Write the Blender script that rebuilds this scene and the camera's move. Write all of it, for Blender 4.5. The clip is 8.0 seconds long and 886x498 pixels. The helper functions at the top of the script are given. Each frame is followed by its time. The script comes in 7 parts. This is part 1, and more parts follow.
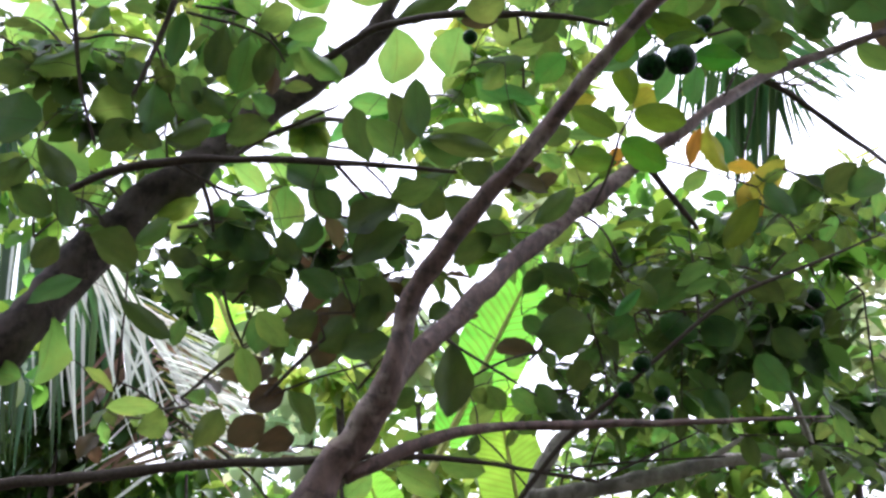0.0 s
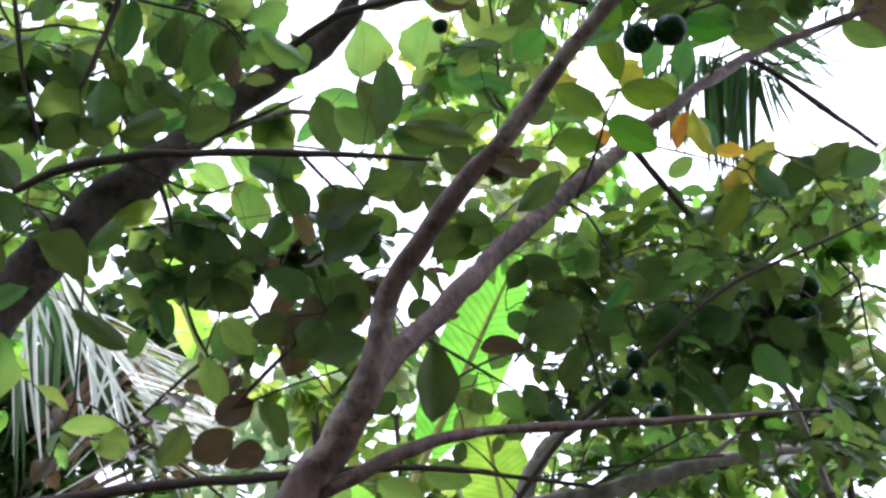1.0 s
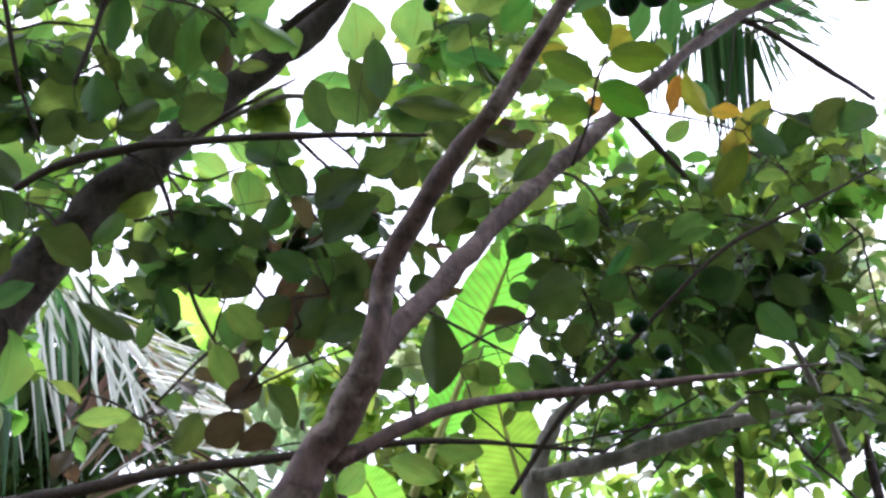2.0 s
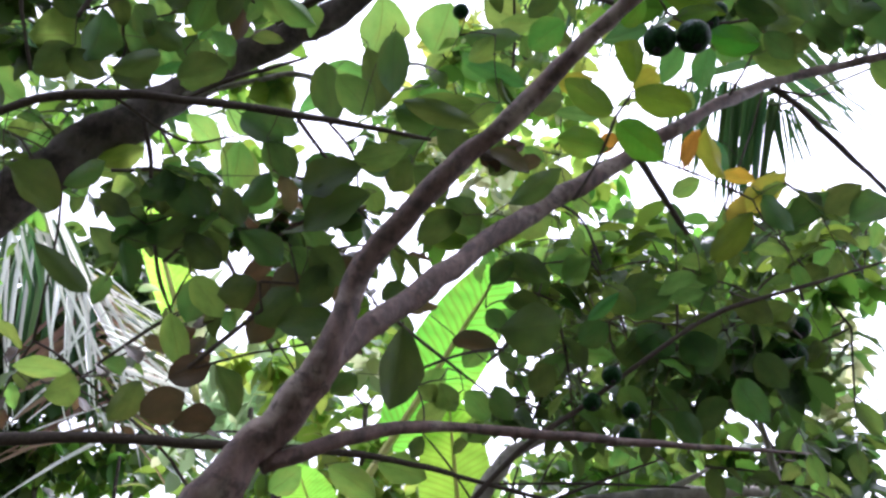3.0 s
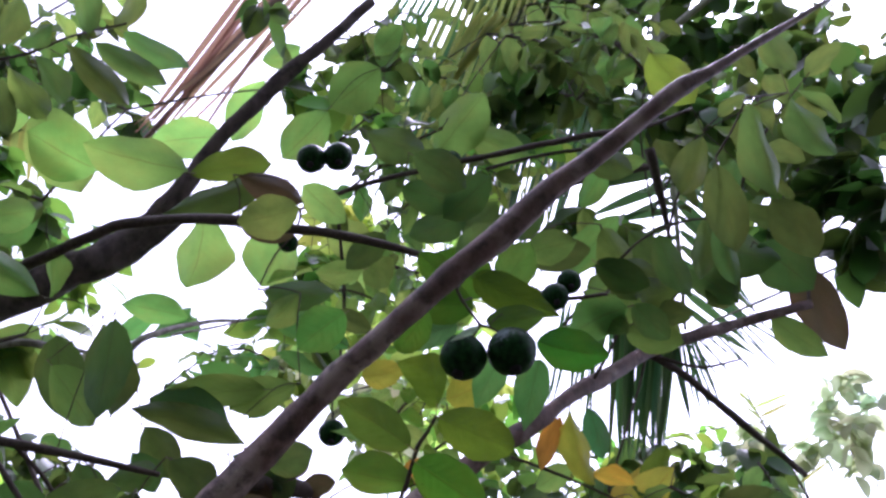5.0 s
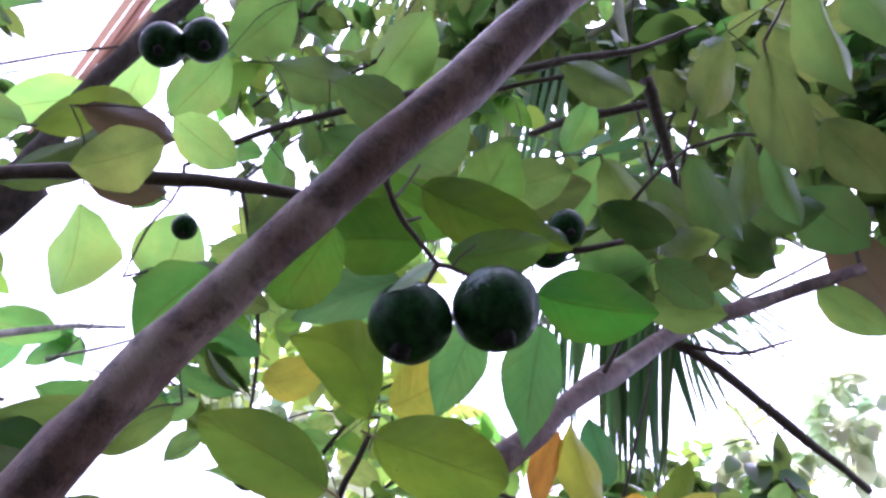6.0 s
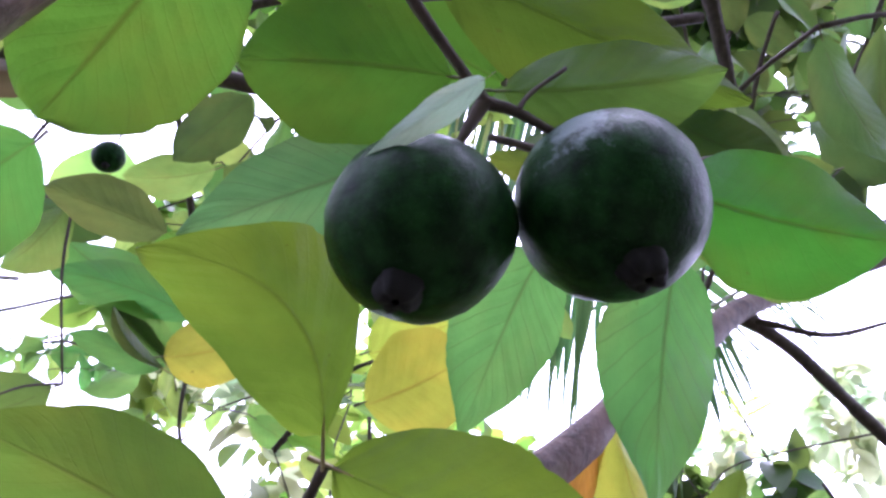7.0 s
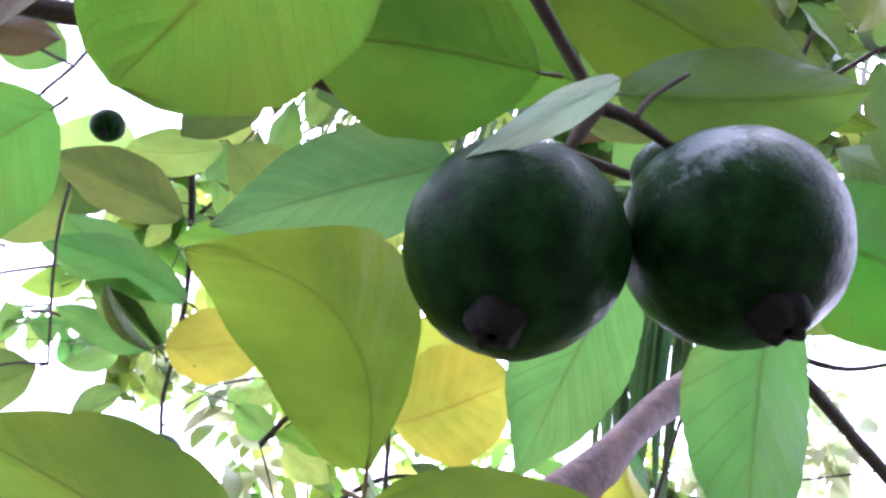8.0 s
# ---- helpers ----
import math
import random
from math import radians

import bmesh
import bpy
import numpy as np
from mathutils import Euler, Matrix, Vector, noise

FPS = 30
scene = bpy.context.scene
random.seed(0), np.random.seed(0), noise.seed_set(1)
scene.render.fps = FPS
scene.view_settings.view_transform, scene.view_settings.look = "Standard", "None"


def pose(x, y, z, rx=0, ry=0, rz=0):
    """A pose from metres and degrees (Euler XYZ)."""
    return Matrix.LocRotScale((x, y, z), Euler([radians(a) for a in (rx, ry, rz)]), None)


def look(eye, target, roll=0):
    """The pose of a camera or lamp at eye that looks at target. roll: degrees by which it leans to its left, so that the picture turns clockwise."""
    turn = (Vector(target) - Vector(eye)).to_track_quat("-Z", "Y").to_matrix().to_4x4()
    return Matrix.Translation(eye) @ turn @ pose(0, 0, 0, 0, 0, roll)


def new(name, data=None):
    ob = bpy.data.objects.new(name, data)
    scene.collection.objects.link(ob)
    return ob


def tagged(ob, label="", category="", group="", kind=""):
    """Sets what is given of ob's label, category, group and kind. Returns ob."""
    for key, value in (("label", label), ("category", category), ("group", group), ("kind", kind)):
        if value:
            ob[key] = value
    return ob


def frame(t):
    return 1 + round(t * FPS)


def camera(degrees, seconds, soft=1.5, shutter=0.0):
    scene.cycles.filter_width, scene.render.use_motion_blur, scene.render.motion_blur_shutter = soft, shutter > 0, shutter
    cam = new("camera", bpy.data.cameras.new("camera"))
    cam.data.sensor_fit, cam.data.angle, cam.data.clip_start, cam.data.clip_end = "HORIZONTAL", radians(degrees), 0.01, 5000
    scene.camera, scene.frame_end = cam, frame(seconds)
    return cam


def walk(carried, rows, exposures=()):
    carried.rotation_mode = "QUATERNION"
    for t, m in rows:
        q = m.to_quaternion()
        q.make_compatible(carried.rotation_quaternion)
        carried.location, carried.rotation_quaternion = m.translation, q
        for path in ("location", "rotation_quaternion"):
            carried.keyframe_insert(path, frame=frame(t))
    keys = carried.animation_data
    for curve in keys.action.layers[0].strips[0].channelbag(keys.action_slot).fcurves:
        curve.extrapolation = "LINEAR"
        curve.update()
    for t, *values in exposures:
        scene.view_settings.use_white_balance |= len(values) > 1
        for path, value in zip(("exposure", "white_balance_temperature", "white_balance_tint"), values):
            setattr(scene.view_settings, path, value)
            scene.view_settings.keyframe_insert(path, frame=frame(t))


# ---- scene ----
cam = camera(53.0, 8.0, soft=2.7)
PATH = [
    (0, (0.0000, 0.0000, 1.4500), (-0.1639, 1.8697, 2.1410), 0.68),
    (0.5, (0.0049, 0.0829, 1.4631), (-0.1102, 1.9516, 2.1664), 1.37),
    (1, (-0.0255, 0.1389, 1.4600), (-0.1240, 2.0035, 2.1766), -1.79),
    (1.5, (-0.0314, 0.1544, 1.4634), (-0.1281, 2.0323, 2.1445), -3.96),
    (1.7, (0.0046, 0.1378, 1.4372), (-0.1291, 2.0145, 2.1154), -5.33),
    (2.8, (-0.0243, 0.1671, 1.4473), (-0.1190, 2.0324, 2.1626), 4.03),
    (3, (-0.0013, 0.2219, 1.4608), (-0.0955, 2.0861, 2.1790), 6.02),
    (3.5, (0.0899, 0.3084, 1.5657), (-0.0103, 2.1589, 2.3177), 4.37),
    (4, (0.1143, 0.3466, 1.7388), (0.0138, 2.1449, 2.6082), 2.96),
    (4.5, (0.1583, 0.4097, 1.8673), (0.0675, 2.1512, 2.8465), 4.44),
    (5, (0.2253, 0.5487, 1.9380), (0.2413, 2.2556, 2.9802), 4.70),
    (5.2, (0.2360, 0.6147, 1.9619), (0.2794, 2.3179, 3.0095), 4.05),
    (6.3, (0.2691, 1.1495, 2.1533), (0.3884, 2.8066, 3.2667), -0.44),
    (6.5, (0.2770, 1.2214, 2.1831), (0.3940, 2.8946, 3.2724), 1.00),
    (7, (0.2549, 1.3187, 2.2455), (0.4224, 3.0032, 3.3107), 0.92),
    (7.5, (0.2317, 1.3488, 2.2737), (0.4370, 3.0488, 3.3070), 2.77),
    (8, (0.2286, 1.3520, 2.2711), (0.4348, 3.0388, 3.3257), 4.67),
]
walk(cam, [(t, look(eye, target, roll)) for t, eye, target, roll in PATH], exposures=[(0, 1.5, 5750, 22), (1.5, 1.5, 5600, 22), (3.5, 1.36, 5650, 28), (4.5, 0.99, 5550, 35), (5.2, 1.26, 5350, 40), (6.5, 2.14, 5250, 47), (7.2, 2.42, 5350, 44), (8, 2.68, 5400, 42)])

# ---- daylight: a bright overcast sky, soft sun from high behind the canopy ----
sky_world = bpy.data.worlds.new("sky_world")
scene.world = sky_world
sky_world.use_nodes = True
wn, wl = sky_world.node_tree.nodes, sky_world.node_tree.links
wn.clear()
sky = wn.new("ShaderNodeTexSky")
sky.sky_type, sky.sun_disc = "NISHITA", False
sky.sun_elevation, sky.sun_rotation = radians(62), radians(20)
sky.dust_density, sky.air_density = 3.0, 1.0
pale = wn.new("ShaderNodeHueSaturation")
pale.inputs["Saturation"].default_value = 0.12
pale.inputs["Value"].default_value = 1.35
bg = wn.new("ShaderNodeBackground")
bg.inputs["Strength"].default_value = 0.15
wo = wn.new("ShaderNodeOutputWorld")
wl.new(sky.outputs[0], pale.inputs["Color"])
wl.new(pale.outputs[0], bg.inputs["Color"])
wl.new(bg.outputs[0], wo.inputs[0])

sun_data = bpy.data.lights.new("sun", "SUN")
sun_data.energy, sun_data.angle, sun_data.color = 1.5, radians(14), (1.0, 0.96, 0.9)
sun = new("sun", sun_data)
sun.matrix_world = look((2.0, 6.0, 9.0), (0.0, 1.0, 1.0))

# ---- materials ----
def shader(name):
    m = bpy.data.materials.new(name)
    m.use_nodes = True
    m.node_tree.nodes.clear()
    return m, m.node_tree.nodes, m.node_tree.links


def put(nodes, kind, **values):
    n = nodes.new(kind)
    for key, value in values.items():
        n.inputs[key.replace("_", " ")].default_value = value
    return n


def calc(nodes, links, op, a, b=None, c=None):
    n = nodes.new("ShaderNodeMath")
    n.operation = op
    for i, v in enumerate((a, b, c)):
        if v is None:
            continue
        if isinstance(v, (int, float)):
            n.inputs[i].default_value = v
        else:
            links.new(v, n.inputs[i])
    return n.outputs[0]


def blend(nodes, links, fac, a, b, mode="MIX"):
    n = nodes.new("ShaderNodeMix")
    n.data_type, n.blend_type = "RGBA", mode
    for socket, v in ((n.inputs[0], fac), (n.inputs[6], a), (n.inputs[7], b)):
        if isinstance(v, (int, float)):
            socket.default_value = v
        elif isinstance(v, tuple):
            socket.default_value = (*v, 1.0)
        else:
            links.new(v, socket)
    return n.outputs[2]


def noise_of(nodes, links, coord, scale, detail=3.0, rough=0.55):
    n = put(nodes, "ShaderNodeTexNoise", Scale=scale, Detail=detail, Roughness=rough)
    links.new(coord, n.inputs["Vector"])
    return n.outputs["Fac"]


def ramp(nodes, links, fac, lo, hi):
    n = put(nodes, "ShaderNodeMapRange", From_Min=lo, From_Max=hi)
    n.clamp = True
    links.new(fac, n.inputs["Value"])
    return n.outputs[0]


def leaf_material(name, front, glow, through_share=0.5, spots=0.3, pairs=9.0, slant=2.6, gloss=0.42, vein=0.7, many=False, shine=0.35, ribs=0.24, line=1.0):
    """A thin leaf: a waxy face that light also passes through, with midrib, side veins, blotches and small brown spots."""
    m, n, l = shader(name)
    uv = n.new("ShaderNodeTexCoord")
    sep = n.new("ShaderNodeSeparateXYZ")
    l.new(uv.outputs["UV"], sep.inputs[0])
    u = calc(n, l, "ABSOLUTE", calc(n, l, "MULTIPLY_ADD", sep.outputs[0], 2.0, -1.0))
    v = sep.outputs[1]
    chance = n.new("ShaderNodeNewGeometry").outputs["Random Per Island"] if many else n.new("ShaderNodeObjectInfo").outputs["Random"]
    wob = noise_of(n, l, uv.outputs["Object"], 3.0, 2.0)
    wave = calc(n, l, "SUBTRACT", calc(n, l, "MULTIPLY", v, pairs), calc(n, l, "MULTIPLY", calc(n, l, "POWER", u, 0.8), slant))
    wave = calc(n, l, "FRACT", calc(n, l, "MULTIPLY_ADD", wob, 0.5, wave))
    side = calc(n, l, "ABSOLUTE", calc(n, l, "SUBTRACT", wave, 0.5))
    side = calc(n, l, "SUBTRACT", 1.0, ramp(n, l, side, 0.012 * line, 0.04 * line))
    mid = calc(n, l, "SUBTRACT", 1.0, ramp(n, l, calc(n, l, "ADD", u, calc(n, l, "MULTIPLY", v, 0.018)), 0.014, 0.05))
    veins = calc(n, l, "MAXIMUM", calc(n, l, "MULTIPLY", side, ribs), mid)
    patch = noise_of(n, l, uv.outputs["Object"], 2.2, 4.0)
    fine = noise_of(n, l, uv.outputs["Object"], 38.0, 3.0)
    shift = put(n, "ShaderNodeHueSaturation")
    hue = calc(n, l, "MULTIPLY_ADD", chance, 0.06, 0.468)
    val = calc(n, l, "ADD", calc(n, l, "MULTIPLY_ADD", chance, 0.45, 0.3), calc(n, l, "MULTIPLY", patch, 0.95))
    l.new(hue, shift.inputs["Hue"])
    l.new(val, shift.inputs["Value"])
    base = blend(n, l, calc(n, l, "MULTIPLY", fine, 0.25), front, tuple(c * 1.5 for c in front))
    l.new(base, shift.inputs["Color"])
    dots = put(n, "ShaderNodeTexVoronoi", Scale=5.0)
    l.new(uv.outputs["Object"], dots.inputs["Vector"])
    spot = calc(n, l, "MULTIPLY", calc(n, l, "SUBTRACT", 1.0, ramp(n, l, dots.outputs["Distance"], 0.05, 0.11)), calc(n, l, "GREATER_THAN", fine, 0.57))
    spot = calc(n, l, "MULTIPLY", spot, spots)
    face = blend(n, l, calc(n, l, "MULTIPLY", veins, vein * 0.6), shift.outputs[0], tuple(c * 1.7 + 0.02 for c in front))
    rim = calc(n, l, "MULTIPLY", ramp(n, l, calc(n, l, "MULTIPLY_ADD", patch, 0.5, u), 1.2, 1.34), calc(n, l, "MULTIPLY", ramp(n, l, chance, 0.35, 0.8), spots))
    spot = calc(n, l, "MAXIMUM", spot, calc(n, l, "MULTIPLY", rim, 0.8))
    face = blend(n, l, spot, face, (0.07, 0.035, 0.015))
    shift2 = put(n, "ShaderNodeHueSaturation")
    l.new(hue, shift2.inputs["Hue"])
    l.new(val, shift2.inputs["Value"])
    shift2.inputs["Color"].default_value = (*glow, 1)
    old = calc(n, l, "MULTIPLY", ramp(n, l, noise_of(n, l, uv.outputs["Object"], 1.3, 3.0), 0.45, 0.7), 0.7)
    aged = blend(n, l, old, shift2.outputs[0], (glow[0] * 1.45 + 0.03, glow[1] * 0.92, glow[2] * 0.9))
    pass_col = blend(n, l, calc(n, l, "MULTIPLY", veins, vein), aged, (glow[0] * 0.72, glow[1] * 0.42, glow[2] * 0.42))
    pass_col = blend(n, l, spot, pass_col, (0.06, 0.03, 0.01))
    pucker = calc(n, l, "SINE", calc(n, l, "MULTIPLY", wave, 3.14159))
    relief = calc(n, l, "ADD", calc(n, l, "MULTIPLY", veins, 0.5), calc(n, l, "MULTIPLY", fine, 0.25))
    relief = calc(n, l, "ADD", relief, calc(n, l, "MULTIPLY", pucker, -0.3 * vein))
    bump = put(n, "ShaderNodeBump", Strength=0.28, Distance=0.003)
    l.new(relief, bump.inputs["Height"])
    skin = put(n, "ShaderNodeBsdfPrincipled", Roughness=gloss)
    skin.inputs["Specular IOR Level"].default_value = shine
    l.new(face, skin.inputs["Base Color"])
    l.new(bump.outputs[0], skin.inputs["Normal"])
    back = n.new("ShaderNodeBsdfTranslucent")
    l.new(pass_col, back.inputs["Color"])
    l.new(bump.outputs[0], back.inputs["Normal"])
    mix = n.new("ShaderNodeMixShader")
    mix.inputs[0].default_value = through_share
    l.new(skin.outputs[0], mix.inputs[1])
    l.new(back.outputs[0], mix.inputs[2])
    out = n.new("ShaderNodeOutputMaterial")
    l.new(mix.outputs[0], out.inputs[0])
    return m


def rough_material(name, dark, light, scale=30.0, stretch=(1, 1, 1), bump=0.6, depth=0.004, roughness=0.85, patch_scale=4.0, patch=None):
    """Bark, earth and the like: two tones mixed by fine and coarse noise, with relief."""
    m, n, l = shader(name)
    co = n.new("ShaderNodeTexCoord")
    mp = n.new("ShaderNodeMapping")
    mp.inputs["Scale"].default_value = stretch
    l.new(co.outputs["Object"], mp.inputs["Vector"])
    fine = noise_of(n, l, mp.outputs[0], scale, 6.0, 0.65)
    coarse = noise_of(n, l, co.outputs["Object"], patch_scale, 3.0)
    col = blend(n, l, ramp(n, l, fine, 0.3, 0.7), dark, light)
    if patch:
        col = blend(n, l, calc(n, l, "MULTIPLY", ramp(n, l, coarse, 0.52, 0.66), 0.7), col, patch)
    if patch:
        scars = noise_of(n, l, co.outputs["Object"], patch_scale * 3.1, 5.0, 0.7)
        col = blend(n, l, calc(n, l, "MULTIPLY", ramp(n, l, scars, 0.5, 0.62), 0.7), col, tuple(c * 0.45 for c in dark))
        fine = calc(n, l, "ADD", fine, calc(n, l, "MULTIPLY", scars, 0.8))
    bp = put(n, "ShaderNodeBump", Strength=bump, Distance=depth)
    l.new(fine, bp.inputs["Height"])
    skin = put(n, "ShaderNodeBsdfPrincipled", Roughness=roughness)
    l.new(col, skin.inputs["Base Color"])
    l.new(bp.outputs[0], skin.inputs["Normal"])
    out = n.new("ShaderNodeOutputMaterial")
    l.new(skin.outputs[0], out.inputs[0])
    return m


LEAF = {
    "g": leaf_material("leaf_green", (0.045, 0.105, 0.028), (0.24, 0.45, 0.08), 0.5),
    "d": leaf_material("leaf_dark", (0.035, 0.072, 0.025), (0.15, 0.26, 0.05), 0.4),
    "p": leaf_material("leaf_young", (0.05, 0.135, 0.035), (0.17, 0.42, 0.085), 0.5, vein=0.7, ribs=0.6, line=1.6),
    # darker copy of the green leaf, shade put into its colour
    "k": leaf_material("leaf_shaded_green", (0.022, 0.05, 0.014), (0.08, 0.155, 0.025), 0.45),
    "c": leaf_material("leaf_cool_green", (0.045, 0.1, 0.042), (0.115, 0.285, 0.075), 0.46, vein=0.9, ribs=0.55, line=1.6),
    "l": leaf_material("leaf_light", (0.07, 0.15, 0.03), (0.36, 0.58, 0.11), 0.58),
    # shade of overlapping leaves above is painted in as deeper green
    "e": leaf_material("leaf_shaded_deep_green", (0.02, 0.06, 0.01), (0.066, 0.178, 0.012), 0.5, shine=0.2),
    "w": leaf_material("leaf_underside", (0.30, 0.40, 0.29), (0.36, 0.52, 0.33), 0.4),
    "y2": leaf_material("leaf_olive", (0.065, 0.115, 0.018), (0.19, 0.33, 0.03), 0.5, spots=0.8),
    "y3": leaf_material("leaf_dull", (0.055, 0.095, 0.018), (0.175, 0.31, 0.03), 0.48, spots=0.8, shine=0.22),
    "y5": leaf_material("leaf_bright_olive", (0.06, 0.125, 0.016), (0.175, 0.375, 0.022), 0.5, spots=0.8, shine=0.22),
    "oc": leaf_material("leaf_ochre", (0.2, 0.16, 0.02), (0.56, 0.46, 0.06), 0.5, spots=1.0),
    "h": leaf_material("leaf_fresh_green", (0.035, 0.085, 0.02), (0.115, 0.265, 0.034), 0.48, vein=0.6, ribs=0.42, shine=0.22),
    # overhead olive leaf, darkened in colour for the leaves shading it
    "y4": leaf_material("leaf_shaded_olive", (0.036, 0.075, 0.011), (0.102, 0.195, 0.014), 0.5, spots=0.6, shine=0.22),
    "y": leaf_material("leaf_yellow", (0.2, 0.2, 0.02), (0.56, 0.64, 0.06), 0.55, spots=0.9),
    "o": leaf_material("leaf_orange", (0.42, 0.25, 0.025), (0.78, 0.50, 0.05), 0.55, spots=1.0),
    "y6": leaf_material("leaf_mature", (0.05, 0.1, 0.016), (0.152, 0.325, 0.02), 0.5, spots=0.9, shine=0.22),
    "b": leaf_material("leaf_brown", (0.06, 0.045, 0.025), (0.16, 0.12, 0.05), 0.35, spots=1.0),
}
FAR_LEAF = [
    leaf_material("far_leaf_green", (0.04, 0.10, 0.02), (0.22, 0.44, 0.05), 0.5, 0.0, vein=0.2, many=True),
    leaf_material("far_leaf_light", (0.07, 0.15, 0.025), (0.40, 0.62, 0.10), 0.58, 0.0, vein=0.2, many=True),
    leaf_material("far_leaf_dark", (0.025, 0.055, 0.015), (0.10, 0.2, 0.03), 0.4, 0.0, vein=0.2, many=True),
    # paler copy: bright haze put into the far leaf colour
    leaf_material("far_leaf_hazed", (0.14, 0.22, 0.12), (0.5, 0.68, 0.36), 0.6, 0.0, vein=0.2, many=True),
]
PALM = leaf_material("palm_leaflet", (0.03, 0.075, 0.03), (0.12, 0.26, 0.07), 0.3, 0.2, 1.0, 0.0, 0.22, 0.3)
# whitish colours: sky sheen painted onto the glossy leaflets
PALM_PAINTED_SHEEN = leaf_material("palm_leaflet_painted_sheen", (0.6, 0.65, 0.58), (0.78, 0.82, 0.7), 0.5, 0.2, 1.0, 0.0, 0.16, 0.3, shine=0.9)
PALM_LIGHT = leaf_material("palm_leaflet_light", (0.07, 0.12, 0.03), (0.42, 0.5, 0.10), 0.5, 0.2, 1.0, 0.0, 0.3, 0.3)
PALM_DEAD = leaf_material("palm_leaflet_dry", (0.17, 0.11, 0.07), (0.34, 0.22, 0.13), 0.4, 0.4, 1.0, 0.0, 0.5, 0.3)
RACHIS = rough_material("palm_rib", (0.06, 0.08, 0.03), (0.16, 0.17, 0.07), 60, (1, 1, 0.2), 0.3, 0.002, 0.5)
RACHIS_DEAD = rough_material("dry_palm_rib", (0.12, 0.07, 0.05), (0.28, 0.18, 0.13), 60, (1, 1, 0.2), 0.4, 0.002, 0.7)
BANANA = leaf_material("banana_leaf", (0.1, 0.32, 0.02), (0.43, 0.92, 0.09), 0.74, 0.15, 26.0, 4.0, 0.4, 0.8, ribs=0.5, line=6.0)
BARK = rough_material("guava_bark", (0.058, 0.031, 0.025), (0.185, 0.105, 0.085), 46, (1, 1, 0.5), 0.8, 0.004, 0.6, 13.0, (0.34, 0.265, 0.22))
BARK_DARK = rough_material("mossy_bark", (0.035, 0.025, 0.022), (0.12, 0.085, 0.075), 34, (1, 1, 0.5), 0.8, 0.004, 0.85, 6.0, (0.16, 0.13, 0.12))
BARK_PALE = rough_material("pale_bark", (0.26, 0.23, 0.2), (0.52, 0.47, 0.42), 30, (1, 1, 0.5), 0.5, 0.003, 0.8, 7.0, (0.09, 0.08, 0.06))
PETIOLE = rough_material("leaf_stalk", (0.06, 0.055, 0.02), (0.13, 0.11, 0.045), 120, (1, 1, 1), 0.3, 0.001, 0.6)
MIDRIB = rough_material("leaf_midrib", (0.16, 0.13, 0.045), (0.28, 0.2, 0.07), 90, (1, 1, 1), 0.3, 0.001, 0.55)
TWIG = rough_material("twig_bark", (0.03, 0.02, 0.015), (0.085, 0.06, 0.045), 120, (1, 1, 1), 0.5, 0.001, 0.8)

# ---- builders ----
def mesh_of(name, verts, faces, material, smooth=True, uvs=None, slots=None):
    me = bpy.data.meshes.new(name)
    me.from_pydata(verts, [], faces)
    for mt in material if isinstance(material, (list, tuple)) else [material]:
        me.materials.append(mt)
    if uvs:
        layer = me.uv_layers.new(name="leaf_map")
        for loop in me.loops:
            layer.data[loop.index].uv = uvs[loop.vertex_index]
    if slots:
        for poly, k in zip(me.polygons, slots):
            poly.material_index = k
    if smooth:
        me.polygons.foreach_set("use_smooth", [True] * len(me.polygons))
    me.update()
    return me


def child(name, me, parent, label=""):
    ob = new(name, me)
    ob.parent = parent
    if label:
        tagged(ob, label)
    return ob


def holder(name, place, label, category, group="", kind=""):
    ob = new(name)
    ob.location = place
    ob.empty_display_size = 0.1
    return tagged(ob, label, category, group, kind)


def glide(pts, steps):
    """Catmull-Rom through rows of (x, y, z, radius)."""
    p = [np.array(q, float) for q in pts]
    p = [2 * p[0] - p[1]] + p + [2 * p[-1] - p[-2]]
    out = []
    for i in range(1, len(p) - 2):
        a, b, c, d = p[i - 1], p[i], p[i + 1], p[i + 2]
        for k in range(steps):
            t = k / steps
            out.append(0.5 * (2 * b + (c - a) * t + (2 * a - 5 * b + 4 * c - d) * t * t + (3 * b - a - 3 * c + d) * t ** 3))
    out.append(p[-2])
    return out


def tube(pts, sides=10, steps=6, wob=0.06, seed=0, crooked=0.0):
    """Vertices and faces of a tapering, slightly uneven round limb."""
    rng = random.Random(seed)
    row = glide(pts, steps)
    verts, faces = [], []
    ref = Vector((0.31, 0.87, 0.4))
    for i, q in enumerate(row):
        a, b = row[max(i - 1, 0)], row[min(i + 1, len(row) - 1)]
        d = Vector(b[:3] - a[:3]).normalized()
        u = (ref - ref.dot(d) * d).normalized()
        ref = u
        w = d.cross(u)
        swell = 1 + wob * noise.noise(Vector(q[:3]) * 9 + Vector((seed, 0, 0))) * 2 + wob * noise.noise(Vector(q[:3]) * 38)
        crook = noise.noise_vector(Vector(q[:3]) * 13 + Vector((0, seed, 0))) * q[3] * crooked * min(1, i, len(row) - 1 - i)
        for k in range(sides):
            ang = 2 * math.pi * k / sides
            r = max(q[3], 0.0004) * swell * (1 + wob * rng.uniform(-0.6, 0.6))
            verts.append(Vector(q[:3]) + crook + (u * math.cos(ang) + w * math.sin(ang)) * r)
    n = len(row)
    for i in range(n - 1):
        for k in range(sides):
            k2 = (k + 1) % sides
            faces.append((i * sides + k, i * sides + k2, (i + 1) * sides + k2, (i + 1) * sides + k))
